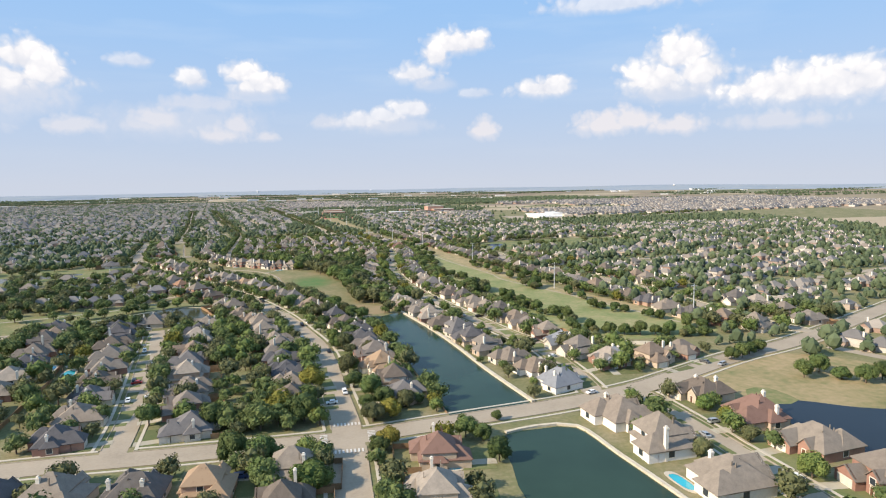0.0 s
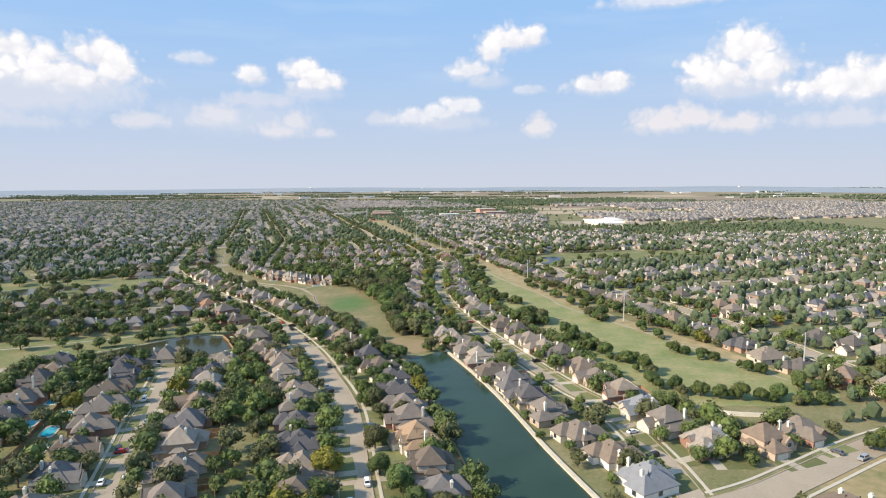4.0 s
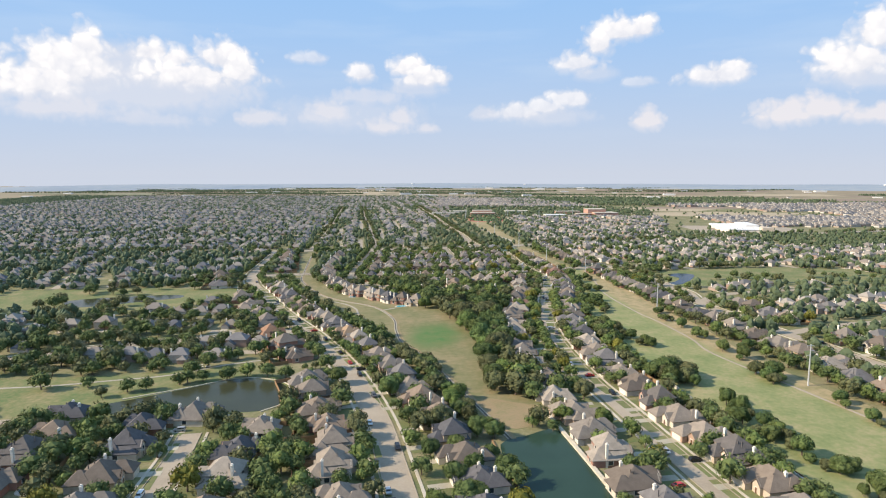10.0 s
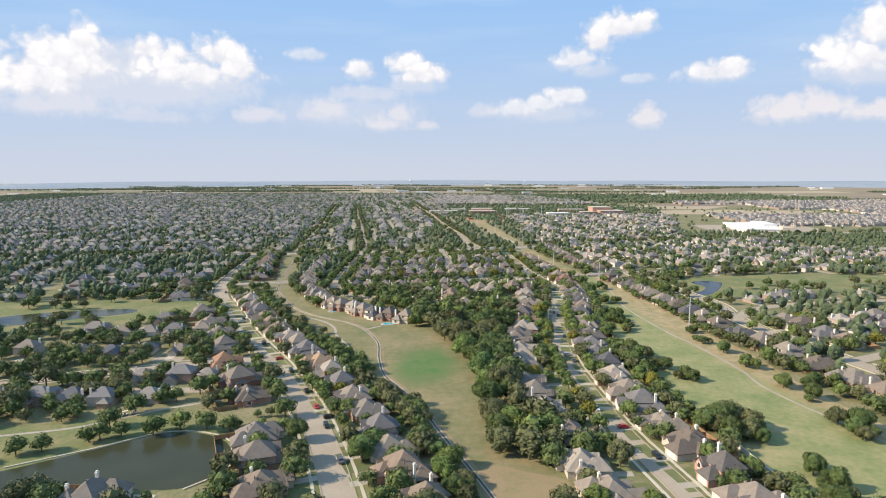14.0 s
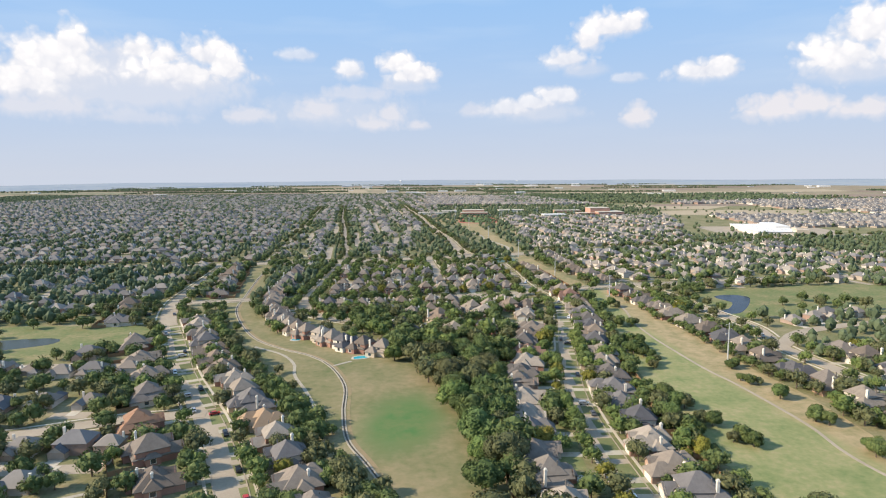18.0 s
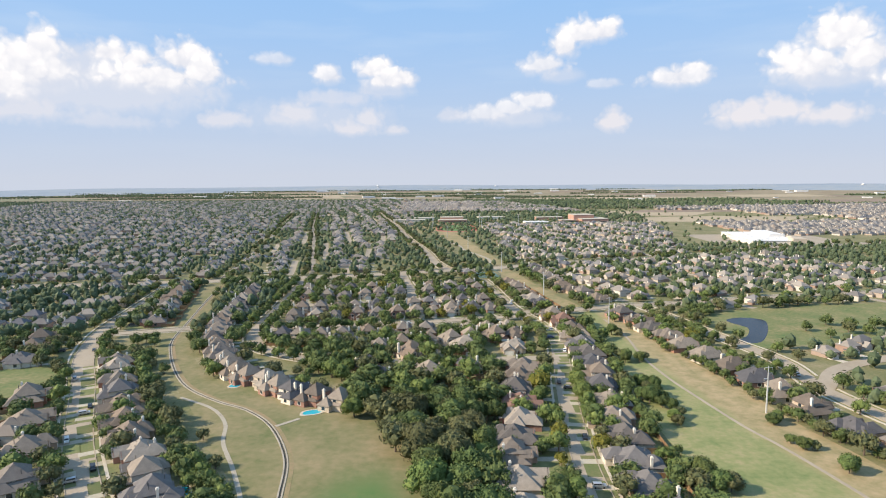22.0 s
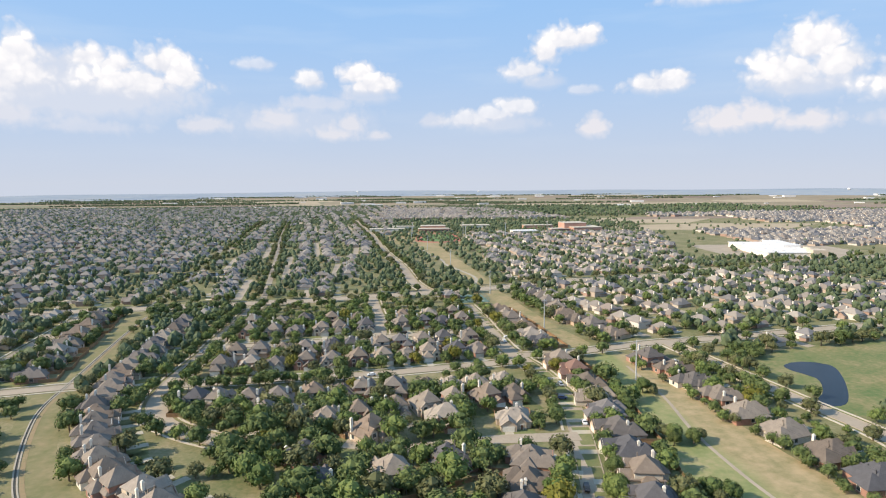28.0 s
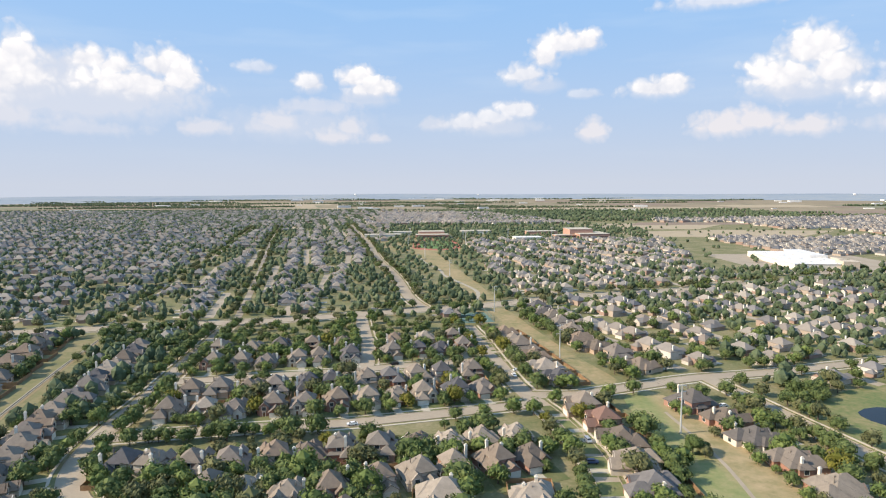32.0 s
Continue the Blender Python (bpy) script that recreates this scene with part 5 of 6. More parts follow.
for x, y, s, k in ((63, 433, 1.3, "olive"), (50, 407, 0.95, "light"), (66, 402, 1.1, "light"), (74, 616, 1.1, "oak"), (81, 676, 1.0, "oak"), (76, 659, 1.15, "light"), (75, 643, 1.2, "light"), (57, 659, 1.0, "light"),
                   (54, 639, 1.0, "light"), (33, 619, 1.3, "oak"), (10, 623, 1.4, "oak"), (-1, 646, 1.3, "light"), (-27, 624, 1.3, "light"), (40, 520, 1.2, "yellow"), (55, 540, 1.1, "light"), (54, 556, 1.0, "light")):
    tree(x, y, k, s, "street trees", True)


def wood(pts, count, size, kinds, gap=5.0):
    """Trees scattered close together inside an outline."""
    xs, ys = [p[0] for p in pts], [p[1] for p in pts]
    made, tries, local = 0, 0, []
    while made < count and tries < count * 40:
        tries += 1
        x, y = rng.uniform(min(xs), max(xs)), rng.uniform(min(ys), max(ys))
        inside = False
        for (xa, ya), (xb, yb) in zip(pts, pts[1:] + pts[:1]):
            if (ya > y) != (yb > y) and x < xa + (y - ya) * (xb - xa) / (yb - ya):
                inside = not inside
        if not inside or taken(x, y, 1 | 2 | 8) or any((x - a) ** 2 + (y - b) ** 2 < gap * gap for a, b in local):
            continue
        local.append((x, y))
        tree(x, y, rng.choice(kinds), size * rng.uniform(0.72, 1.22), "wood")
        made += 1


wood([(22, 432), (50, 428), (54, 445), (34, 470), (30, 500), (30, 560), (24, 620), (-4, 640), (-30, 634), (-16, 606), (4, 566), (14, 526), (18, 490)], 54, 1.62, ("oak", "oak", "olive", "olive", "light"), 9.2)
wood([(-36, 640), (20, 622), (40, 640), (34, 700), (-10, 720), (-60, 716), (-66, 690), (-48, 664)], 50, 1.35, ("oak", "oak", "light", "olive"), 8.0)
wood([(-96, 716), (-60, 722), (0, 728), (0, 742), (-60, 742), (-98, 736)], 26, 1.2, ("oak", "oak", "light", "olive"), 7.0)
wood([(-100, 770), (-40, 774), (-20, 782), (-60, 784), (-104, 776)], 26, 1.1, ("oak", "oak", "light"), 6.5)
wood([(-230, 700), (-250, 630), (-180, 560), (-130, 500), (-170, 490), (-260, 520), (-330, 600), (-320, 700)], 46, 1.15, ("oak", "oak", "olive"), 8.5)
wood([(-40, 500), (-14, 486), (-6, 462), (-20, 470), (-52, 520), (-46, 530)], 18, 0.95, ("oak", "olive"), 5.0)
wood([(-14, 158), (-2, 160), (-2, 196), (-26, 196), (-34, 186)], 11, 1.0, ("oak", "oak", "light"), 5.5)
wood([(13, 200), (22, 198), (22, 226), (14, 230)], 4, 0.9, ("yellow", "olive"), 5.5)
wood([(-20, 212), (-4, 212), (-6, 246), (-24, 250), (-40, 224)], 10, 1.1, ("oak", "oak", "yellow"), 6.5)
wood([(-34, 230), (-30, 300), (-44, 350), (-56, 380), (-60, 330), (-46, 260)], 11, 1.05, ("oak", "light", "olive", "yellow"), 9.5)
wood([(128, 850), (240, 868), (250, 1050), (110, 1040), (120, 960)], 55, 0.95, ("oak", "oak", "light"), 10.0)
wood([(170, 730), (180, 770), (176, 820), (160, 830), (164, 770)], 22, 0.9, ("oak", "oak", "olive"), 6.0)
wood([(-110, 870), (-20, 900), (40, 930), (44, 975), (-120, 972)], 60, 0.95, ("oak", "oak", "light"), 7.0)
wood([(-190, 880), (-140, 900), (-130, 980), (-200, 965)], 30, 1.0, ("oak", "oak"), 7.0)

wood([(-96, 452), (-110, 478), (-170, 462), (-262, 446), (-262, 400), (-210, 384), (-180, 390), (-170, 425)], 9, 1.1, ("oak", "olive", "oak"), 9.0)
wood([(-84, 462), (-100, 488), (-135, 480), (-262, 448), (-290, 470), (-240, 520), (-150, 500), (-100, 500)], 46, 1.15, ("oak", "oak", "olive"), 7.2)
wood([(-190, 400), (-262, 380), (-300, 300), (-300, 230), (-222, 240), (-224, 380)], 70, 1.0, ("oak", "oak", "olive"), 8.5)
# bushy row behind the gardens along the basin, and round the golf pond
for line, gap, size in (([(9, 412), (-6, 448), (-20, 482), (-48, 536), (-68, 564), (-90, 594), (-112, 628), (-136, 664), (-154, 700)], 6.5, 0.95), ([(-84, 456), (-104, 458), (-132, 444), (-160, 424)], 8.5, 0.85),
                        ([(104, 470), (97, 520), (93, 560), (95, 610), (98, 660), (102, 700)], 11.0, 0.9), ([(128, 800), (137, 765), (141, 723), (150, 683), (156, 630), (166, 590), (177, 545), (185, 500), (191, 458), (199, 425), (203, 390)], 7.5, 0.7),
                        ([(120, 330), (117, 380), (106, 430)], 9.0, 0.95)):
    for x, y in curve(line, gap):
        if rng.random() < 0.85:
            tree(x + rng.uniform(-1.8, 1.8), y + rng.uniform(-2.5, 2.5), rng.choice(("oak", "oak", "olive", "light")), size * rng.uniform(0.75, 1.25), "fairway trees")
# street and garden trees
for x, y, nx, ny, kind, garden in HOMES:
    reach = 11.5 if kind == "wide" else 10.0
    for ahead, aside, chance in ((reach, rng.uniform(-8, -3), 0.62), (reach - 1, rng.uniform(3, 8), 0.40), (-reach, rng.uniform(-7, 0), 0.65), (-reach - 1, rng.uniform(0, 7), 0.60), (-reach - 6, rng.uniform(-7, 7), 0.55), (rng.uniform(-4, 4), 9.3, 0.6)):
        if kind == "narrow":
            chance *= 0.6
        if not garden:
            chance *= 0.25 if ahead < 0 else 0.6
        px, py = x + nx * ahead - ny * aside, y + ny * ahead + nx * aside
        if rng.random() < chance and not taken(px, py, 2 | 4 | 8 | 16) and not any(
                math.dist((px, py), q) < ROADS[k][1] / 2 + 2.2 for k in LINES for q in LINES[k]):
            tree(px, py, any_kind(), rng.uniform(0.75, 1.32), "garden trees")


def avenue(name, gap, chance, near, kinds, open_until=0):
    """Trees on both verges of a street."""
    line = curve(ROADS[name][0], gap)
    for side in (-1, 1):
        for (x, y), (nx, ny) in zip(line, normals(line)):
            d = side * (ROADS[name][1] / 2 + near + rng.uniform(0, 2.6))
            px, py = x + nx * d, y + ny * d
            if rng.random() < chance * (0.3 if py < open_until else 1.0) and not taken(px, py, 2 | 8 | 16) and not near_other_road(name, px, py, 2.5):
                tree(px, py, rng.choice(kinds), rng.uniform(0.75, 1.15), "street trees")


avenue("street_A", 10.0, 0.62, 2.6, ("oak", "oak", "olive", "light"))
avenue("street_B", 14.0, 0.35, 3.0, ("oak", "olive"))
avenue("street_D", 9.5, 0.85, 2.6, ("oak", "light", "light", "light", "olive", "yellow"), 455)
avenue("street_G", 8.0, 0.85, 1.6, ("oak", "oak", "light"))
avenue("street_H", 11.0, 0.60, 2.4, ("oak", "light"))
avenue("street_H2", 11.0, 0.60, 2.4, ("oak", "light"))
avenue("street_N", 10.0, 0.75, 2.4, ("oak", "light"))
avenue("road_I", 9.0, 0.42, 3.0, ("oak", "oak", "olive"))
avenue("street_J", 10.0, 0.70, 2.5, ("oak", "olive"))
avenue("street_U", 12.0, 0.5, 1.2, ("oak", "olive"))
avenue("street_V", 12.0, 0.5, 1.2, ("oak", "olive"))
avenue("street_K", 12.0, 0.50, 2.6, ("oak", "light", "olive"))
avenue("street_M", 12.0, 0.40, 2.6, ("oak", "light"))
avenue("street_E", 13.0, 0.35, 2.8, ("olive", "light"))
wood([(-176, 392), (-124, 398), (-120, 376), (-166, 352)], 12, 1.0, ("oak", "olive"), 6.5)
wood([(228, 745), (330, 752), (410, 780), (410, 800), (300, 790), (236, 775)], 16, 1.0, ("oak", "olive"), 9.0)
wood([(188, 802), (225, 826), (330, 848), (330, 856), (220, 840), (184, 812)], 24, 1.0, ("oak", "oak", "olive"), 6.0)
wood([(180, 742), (190, 790), (180, 800), (168, 760)], 14, 1.0, ("oak", "olive"), 5.5)


# smaller trees and bushes between the gardens
for py in np.arange(200, 1000, 6.5):
    for px in np.arange(-262, 188, 8.5):
        x, y = px + rng.uniform(-3.5, 3.5), py + rng.uniform(-3, 3)
        west = x < -118
        if west and y > 760 or rng.random() > (0.24 if not west or y < 400 else 0.44):
            continue
        if not taken(x, y, 1 | 2 | 4 | 8 | 16):
            tree(x, y, any_kind() if not west else rng.choice(("oak", "oak", "olive")), rng.uniform(0.7, 1.2) if west else rng.uniform(0.42, 0.85), "garden trees")


def plant():
    """The nearest trees stand alone; the rest of each kind is joined."""
    def rank(q):
        return (not q[5], abs(q[0] - 12) + max(0, q[1] - 640) + max(0, 200 - q[1]))
    ranked = sorted(TREE_LIST, key=rank)
    for x, y, kind, size, group, _ in ranked[:310]:
        crown, trunk = TREES[kind][rng.randrange(len(TREES[kind]))]
        root = thing("tree", TREE_LABELS[kind], "tree", group)
        root.matrix_basis = pose(x, y, 0, 0, 0, rng.uniform(0, 360)) @ Matrix.Diagonal((size * rng.uniform(0.92, 1.1), size, size * rng.uniform(0.85, 1.08), 1))
        part("trunk", trunk, root)
        part("crown", crown, root)
    kinds = ("oak", "light", "yellow", "olive")
    templates = []
    for n, kind in enumerate(kinds):
        for k in range(3):
            sd = 100 + 10 * n + k
            hi = 7.4 + 0.8 * k
            c = crown_data(sd, 4.0 + 0.35 * k, hi, 7 + k, 460, 0.64, M_GROVE, False, 1)
            t = trunk_data(sd, hi, 0.28)
            v, f, m = [], [], []
            for me, mi in ((c, (0, 1, 2, 3)[n]), (t, 4)):
                base = len(v)
                v += [tuple(q.co) for q in me.vertices]
                for p in me.polygons:
                    ids = [base + w for w in p.vertices]
                    for j in range(1, len(ids) - 1):
                        f.append((ids[0], ids[j], ids[j + 1]))
                        m.append(mi)
                bpy.data.meshes.remove(me)
            templates.append((v, f, m))
    rest = [(3 * kinds.index(kind) + rng.randrange(3), x, y, rng.uniform(0, 6.28), size) for x, y, kind, size, group, _ in ranked[310:]]
    many("grove", templates, rest, [M_GROVE, M_GROVE_LIGHT, M_LEAF_YELLOW, M_GROVE_OLIVE, M_BARK], "dense green woodland and garden trees between houses", "trees")


plant()


# distance haze put into the leaf colour, bluer than the near groves
M_LEAF_HAZED = leaf_material("hazed_leaves", (0.038, 0.057, 0.032), (0.080, 0.104, 0.056), 0.0, 0.06)


def clump(seed, rough, count=3):
    r = random.Random(seed)
    v, f = [], []
    ls = lobes(seed, 4.4, 7.6, count) if count > 1 else [(0, 0, 3.7, 3.3, 2.3)]
    for cx, cy, cz, rr, rz in ls:
        bm = bmesh.new()
        bmesh.ops.create_icosphere(bm, subdivisions=1, radius=1.0)
        n = len(v)
        for q in bm.verts:
            k = 1.05 * (1 + 0.5 * noise.noise(q.co * 2.3 + Vector((seed, cx, cy)))) * r.uniform(0.85, 1.12)
            v.append((cx + q.co.x * rr * k, cy + q.co.y * rr * k, max(0.6, cz + q.co.z * rz * 1.5 * k)))
        f += [tuple(n + w.index for w in q.verts) for q in bm.faces]
        bm.free()
    for k in range(rough):
        cx, cy, cz, rr, rz = ls[k % count]
        d = Vector((r.gauss(0, 1), r.gauss(0, 1), r.gauss(0.3, 0.8))).normalized()
        p = Vector((cx + d.x * rr * 1.08, cy + d.y * rr * 1.08, cz + d.z * rz * 1.6))
        a = d.orthogonal().normalized() * r.uniform(0.6, 1.2)
        b = a.cross(d) * r.uniform(0.7, 1.2)
        n = len(v)
        v += [tuple(p - a), tuple(p + b + d * 0.4), tuple(p + a)]
        f += [(n, n + 1, n + 2)]
    return v, f, [0] * len(f)


CLUMPS = [clump(n, 18, 3) for n in range(6)]
FAR_CLUMPS = [clump(10 + n, 4, 1) for n in range(4)]


tree_places = []
for band_y in np.arange(110, 2900, 5.5):
    wide = 380 + (band_y - 100) * 0.66
    step = 7.5 if band_y < 1200 else 9.5
    for x in np.arange(-wide, min(wide, 900), step):
        px, py = x + rng.uniform(-3.5, 3.5), band_y + rng.uniform(-3, 3)
        if px > 300 + (py - 1000) * 0.2 and py > 1250 and rng.random() < 0.93:
            continue
        if py > 1900 and px > -150 and rng.random() < 0.8:
            continue
        dens = (0.50 if px < -120 else 0.46) if py < 950 else 0.36 if py < 1900 else 0.6
        if -118 < px < 190 and py < 1000 or -264 < px < 0 and py < 760:
            continue
        elif px < 0 and py < 400:
            dens = 0.12 if px > -215 else 0.5
        elif px > 190:
            dens = 0.32 if py < 950 else 0.40 if py < 1300 else 0.30
        if rng.random() < dens and not taken(px, py, 1 | 2 | 4 | 8 | 16):
            tree_places.append((px, py, rng.uniform(0, 6.28), rng.uniform(0.6, 1.15) * (1.0 if py < 900 else 0.87)))
            stamp_disc(px, py, 3.0, 16)
near = [(rng.randrange(6), *p) for p in tree_places if p[1] < 1250]
far = [(rng.randrange(4), *p) for p in tree_places if p[1] >= 1250]
many("distant_trees", CLUMPS, near, [M_LEAF_HAZED], "green trees among the houses of the middle distance", "trees")
many("far_trees", FAR_CLUMPS, far, [M_LEAF_HAZED], "countless dark green trees over far neighbourhoods", "trees")


# landmarks -----------------------------------------------------------------------------------------
def power_pole(x, y, high):
    root = thing("power_pole", "tall grey steel power-line pole on the grass", "pole", "power line")
    root.matrix_basis = pose(x, y, 0, 0, 0, 8)
    s = Shape()
    n = 8
    for z0, z1, r0, r1 in ((0, high * 0.5, 0.42, 0.33), (high * 0.5, high, 0.33, 0.2)):
        ring = [(math.cos(k * math.tau / n) * r, math.sin(k * math.tau / n) * r, z) for z, r in ((z0, r0), (z1, r1)) for k in range(n)]
        s.add(ring, [(k, (k + 1) % n, n + (k + 1) % n, n + k) for k in range(n)])
    part("pole", s.data("pole", [M_STEEL]), root)
    for k, z in enumerate((high - 0.8, high - 3.2, high - 5.6)):
        arm = Shape()
        arm.box(-1.9 if k != 1 else 0, -0.09, z - 0.09, 1.9 if k != 2 else 0, 0.09, z + 0.09)
        a = part("cross_arm", arm.data("cross_arm", [M_STEEL]), root)
        ins = Shape()
        ins.box(-0.1, -0.1, z - 0.9, 0.1, 0.1, z - 0.09)
        d = ins.data("insulator", [M_WALKWAY])
        for sx in ((-1.8, 1.8) if k == 0 else (1.8,) if k == 1 else (-1.8,)):
            part("insulator", d, a, "", pose(sx, 0, 0))


POLES = [(220, 338), (176, 458), (150, 626), (121, 776), (94, 884), (70, 1019), (40, 1190), (12, 1370)]
for x, y in POLES:
    power_pole(x, y, 21.0)
for (xa, ya), (xb, yb) in zip(POLES, POLES[1:]):
    for dx, z in ((-1.8, 19.3), (1.8, 19.3), (1.8, 16.9)):
        c = bpy.data.curves.new("power_cable", "CURVE")
        c.dimensions, c.bevel_depth, c.bevel_resolution = "3D", 0.016, 0
        sp = c.splines.new("POLY")
        sp.points.add(12)
        for k in range(13):
            u = k / 12
            sp.points[k].co = (xa + (xb - xa) * u + dx, ya + (yb - ya) * u, z - 4.0 * 3.2 * u * (1 - u), 1)
        c.materials.append(M_TYRE)
        thing("power_cable", "thin grey power cable sagging between poles", "cable", "power line", data=c)


def build_store():
    root = thing("store", "very large flat white-roofed store with a low pale front", "building")
    root.matrix_basis = pose(482, 1304, 0, 0, 0, -6)
    s = Shape()
    s.box(-32, -68, 0, 32, 68, 6.5)
    part("wall", s.data("wall", [M_TRIM]), root)
    s = Shape()
    s.box(-32.6, -68.6, 6.5, 32.6, 68.6, 7.1)
    for k in range(16):
        x, y = -24 + 13 * (k % 4) + 3 * (k % 3), -58 + 8 * k
        s.box(x, y, 7.1, x + 3.5, y + 2.5, 8.5)
    part("roof", s.data("roof", [M_WHITE_ROOF]), root, "white membrane roof with air units")
    s = Shape()
    s.box(12, -10, 6, 34, 60, 10.5)
    part("upper_hall", s.data("upper_hall", [M_WHITE_ROOF]), root, "raised white hall")
    s = Shape()
    s.box(20, -72, 0, 38, -54, 10.5)
    s.box(32, -40, 0, 37, -20, 9.5)
    part("entrance", s.data("entrance", [M_TAN_BRICK]), root, "tan brick entrance front")
    sheet("car_park", [(405, 1205), (530, 1205), (600, 1300), (600, 1400), (405, 1400)], 0.03, M_ROAD, "pale car park round the store", "car park", False)


def brick_hall(root, name, box):
    """A flat-roofed brick block with a window band."""
    s = Shape()
    s.box(*box)
    w = part(name, s.data(name, [M_RED_BRICK]), root)
    s = Shape()
    s.box(box[0] - 0.4, box[1] - 0.4, box[5], box[3] + 0.4, box[4] + 0.4, box[5] + 0.6)
    part("flat_roof", s.data("flat_roof", [M_WALKWAY]), w)
    s = Shape()
    s.box(box[0] + 2, box[1] - 0.1, 2.4, box[3] - 2, box[1], 4.6)
    part("window_band", s.data("window_band", [M_PANE]), w)


def oval(cx, cy, hw, hl):
    """Two straights along y and two half circles."""
    return [(cx + hw * math.cos(k * math.tau / 28), cy + hw * math.sin(k * math.tau / 28) + (hl - hw) * (1 if math.sin(k * math.tau / 28) > 0 else -1)) for k in range(28)]


def build_school():
    root = thing("school", "wide red-brick school building with flat pale roofs", "building")
    root.matrix_basis = pose(306, 1668, 0, 0, 0, 6)
    for name, box in (("main_hall", (-20, -26, 0, 36, 26, 9)), ("gym", (-30, 0, 0, 14, 40, 16)), ("wing", (-58, -8, 0, -20, 16, 6))):
        brick_hall(root, name, box)
    root = thing("stadium_building", "long red-brick building beside a sports field", "building")
    root.matrix_basis = pose(22, 1692, 0, 0, 0, 3)
    for name, box in (("front_hall", (-30, -22, 0, 30, 0, 7)), ("rear_hall", (-24, 0.2, 0, 24, 26, 11))):
        brick_hall(root, name, box)
    for k, (x, y, w, d) in enumerate(((192, 1628, 24, 14), (240, 1760, 30, 12), (-70, 1700, 34, 10), (110, 1780, 30, 14), (-40, 1760, 22, 10))):
        r3 = thing("school_annex", "low flat-roofed school building with pale walls", "building")
        r3.matrix_basis = pose(x, y, 0, 0, 0, 5)
        s = Shape()
        s.box(-w, -d, 0, w, d, 6)
        part("wall", s.data("wall", [M_RED_BRICK if k == 1 else M_TRIM]), r3)
        s = Shape()
        s.box(-w - 0.5, -d - 0.5, 6, w + 0.5, d + 0.5, 6.6)
        part("roof", s.data("roof", [M_WHITE_ROOF if k == 0 else M_WALKWAY]), r3)
    sheet("sports_ground", [(-60, 1470), (20, 1440), (110, 1470), (260, 1560), (330, 1600), (330, 1640), (230, 1720), (-80, 1740)], 0.03, M_DRY, "wide dry sports ground by the school", "grass", False)
    sheet("sports_ground", [(120, 1540), (250, 1580), (270, 1640), (150, 1610), (110, 1580)], 0.05, M_FAIRWAY, "mown green practice field", "grass", False)
    sheet("running_track", oval(30, 1563, 40, 88), 0.07, M_TRACK, "red running track round a field", "track", False)
    sheet("sports_field", oval(30, 1563, 28, 70), 0.10, M_GREEN, "green football field inside the track", "grass", False)
    for x, y in ((-16, 1520), (-16, 1600), (76, 1520), (76, 1600), (150, 1570), (230, 1600)):
        root = thing("floodlight_mast", "tall pale floodlight mast beside the field", "floodlight", "stadium floodlights")
        root.matrix_basis = pose(x, y, 0)
        s = Shape()
        s.box(-0.35, -0.35, 0, 0.35, 0.35, 24)
        part("mast", s.data("mast", [M_STEEL]), root)
        s = Shape()
        s.box(-2.4, -0.3, 23.5, 2.4, 0.3, 25.2)
        part("lamp_bank", s.data("lamp_bank", [M_WALKWAY]), root)


def water_tower(x, y, high):
    root = thing("water_tower", "distant white water tower on a slim stem", "water tower")
    root.matrix_basis = pose(x, y, 0)
    s = Shape()
    n = 12
    prof = [(0.12, 0), (0.07, 0.1), (0.07, 0.62), (0.24, 0.74), (0.27, 0.84), (0.2, 0.95), (0.02, 1.0)]
    ring = [(math.cos(k * math.tau / n) * r * high, math.sin(k * math.tau / n) * r * high, z * high) for r, z in prof for k in range(n)]
    s.add(ring, [(j * n + k, j * n + (k + 1) % n, (j + 1) * n + (k + 1) % n, (j + 1) * n + k) for j in range(len(prof) - 1) for k in range(n)])
    part("tank", s.data("tank", [M_WHITE_ROOF]), root)


def tennis_court():
    root = thing("tennis_court", "fenced green tennis court beside the meadow", "tennis court")
    root.matrix_basis = pose(50, 998, 0, 0, 0, 8)
    s = Shape()
    s.box(-14, -18, 0, 14, 18, 0.1)
    part("surface", s.data("surface", [M_COURT]), root)
    s = Shape()
    for x in (-10.5, -2.5, 2.5, 10.5):
        s.box(x - 0.06, -12, 0.1, x + 0.06, 12, 0.104)
    for y in (-12, -6, 6, 12):
        s.box(-10.5, y - 0.06, 0.1, 10.5, y + 0.06, 0.105)
    part("court_lines", s.data("court_lines", [M_PAINT_WHITE]), root)
    s = Shape()
    for x0, y0, x1, y1 in ((-14, -18, 14, -17.9), (-14, 17.9, 14, 18), (-14, -18, -13.9, 18), (13.9, -18, 14, 18)):
        for k in range(9):
            a, b = x0 + (x1 - x0) * k / 8, y0 + (y1 - y0) * k / 8
            s.box(a - 0.06, b - 0.06, 0, a + 0.06, b + 0.06, 3.4)
        for z in (0.9, 1.8, 2.6, 3.3):
            s.box(min(x0, x1), min(y0, y1), z, max(x0, x1), max(y0, y1), z + 0.12)
    part("mesh_fence", s.data("mesh_fence", [M_COURT]), root, "dark green mesh fence")
    s = Shape()
    s.box(-11.5, -0.05, 0.1, 11.5, 0.05, 1.1)
    part("net", s.data("net", [M_TYRE]), root)


build_store()
build_school()
tennis_court()
water_tower(-460, 4560, 34)
water_tower(340, 4650, 26)
water_tower(2430, 4010, 34)


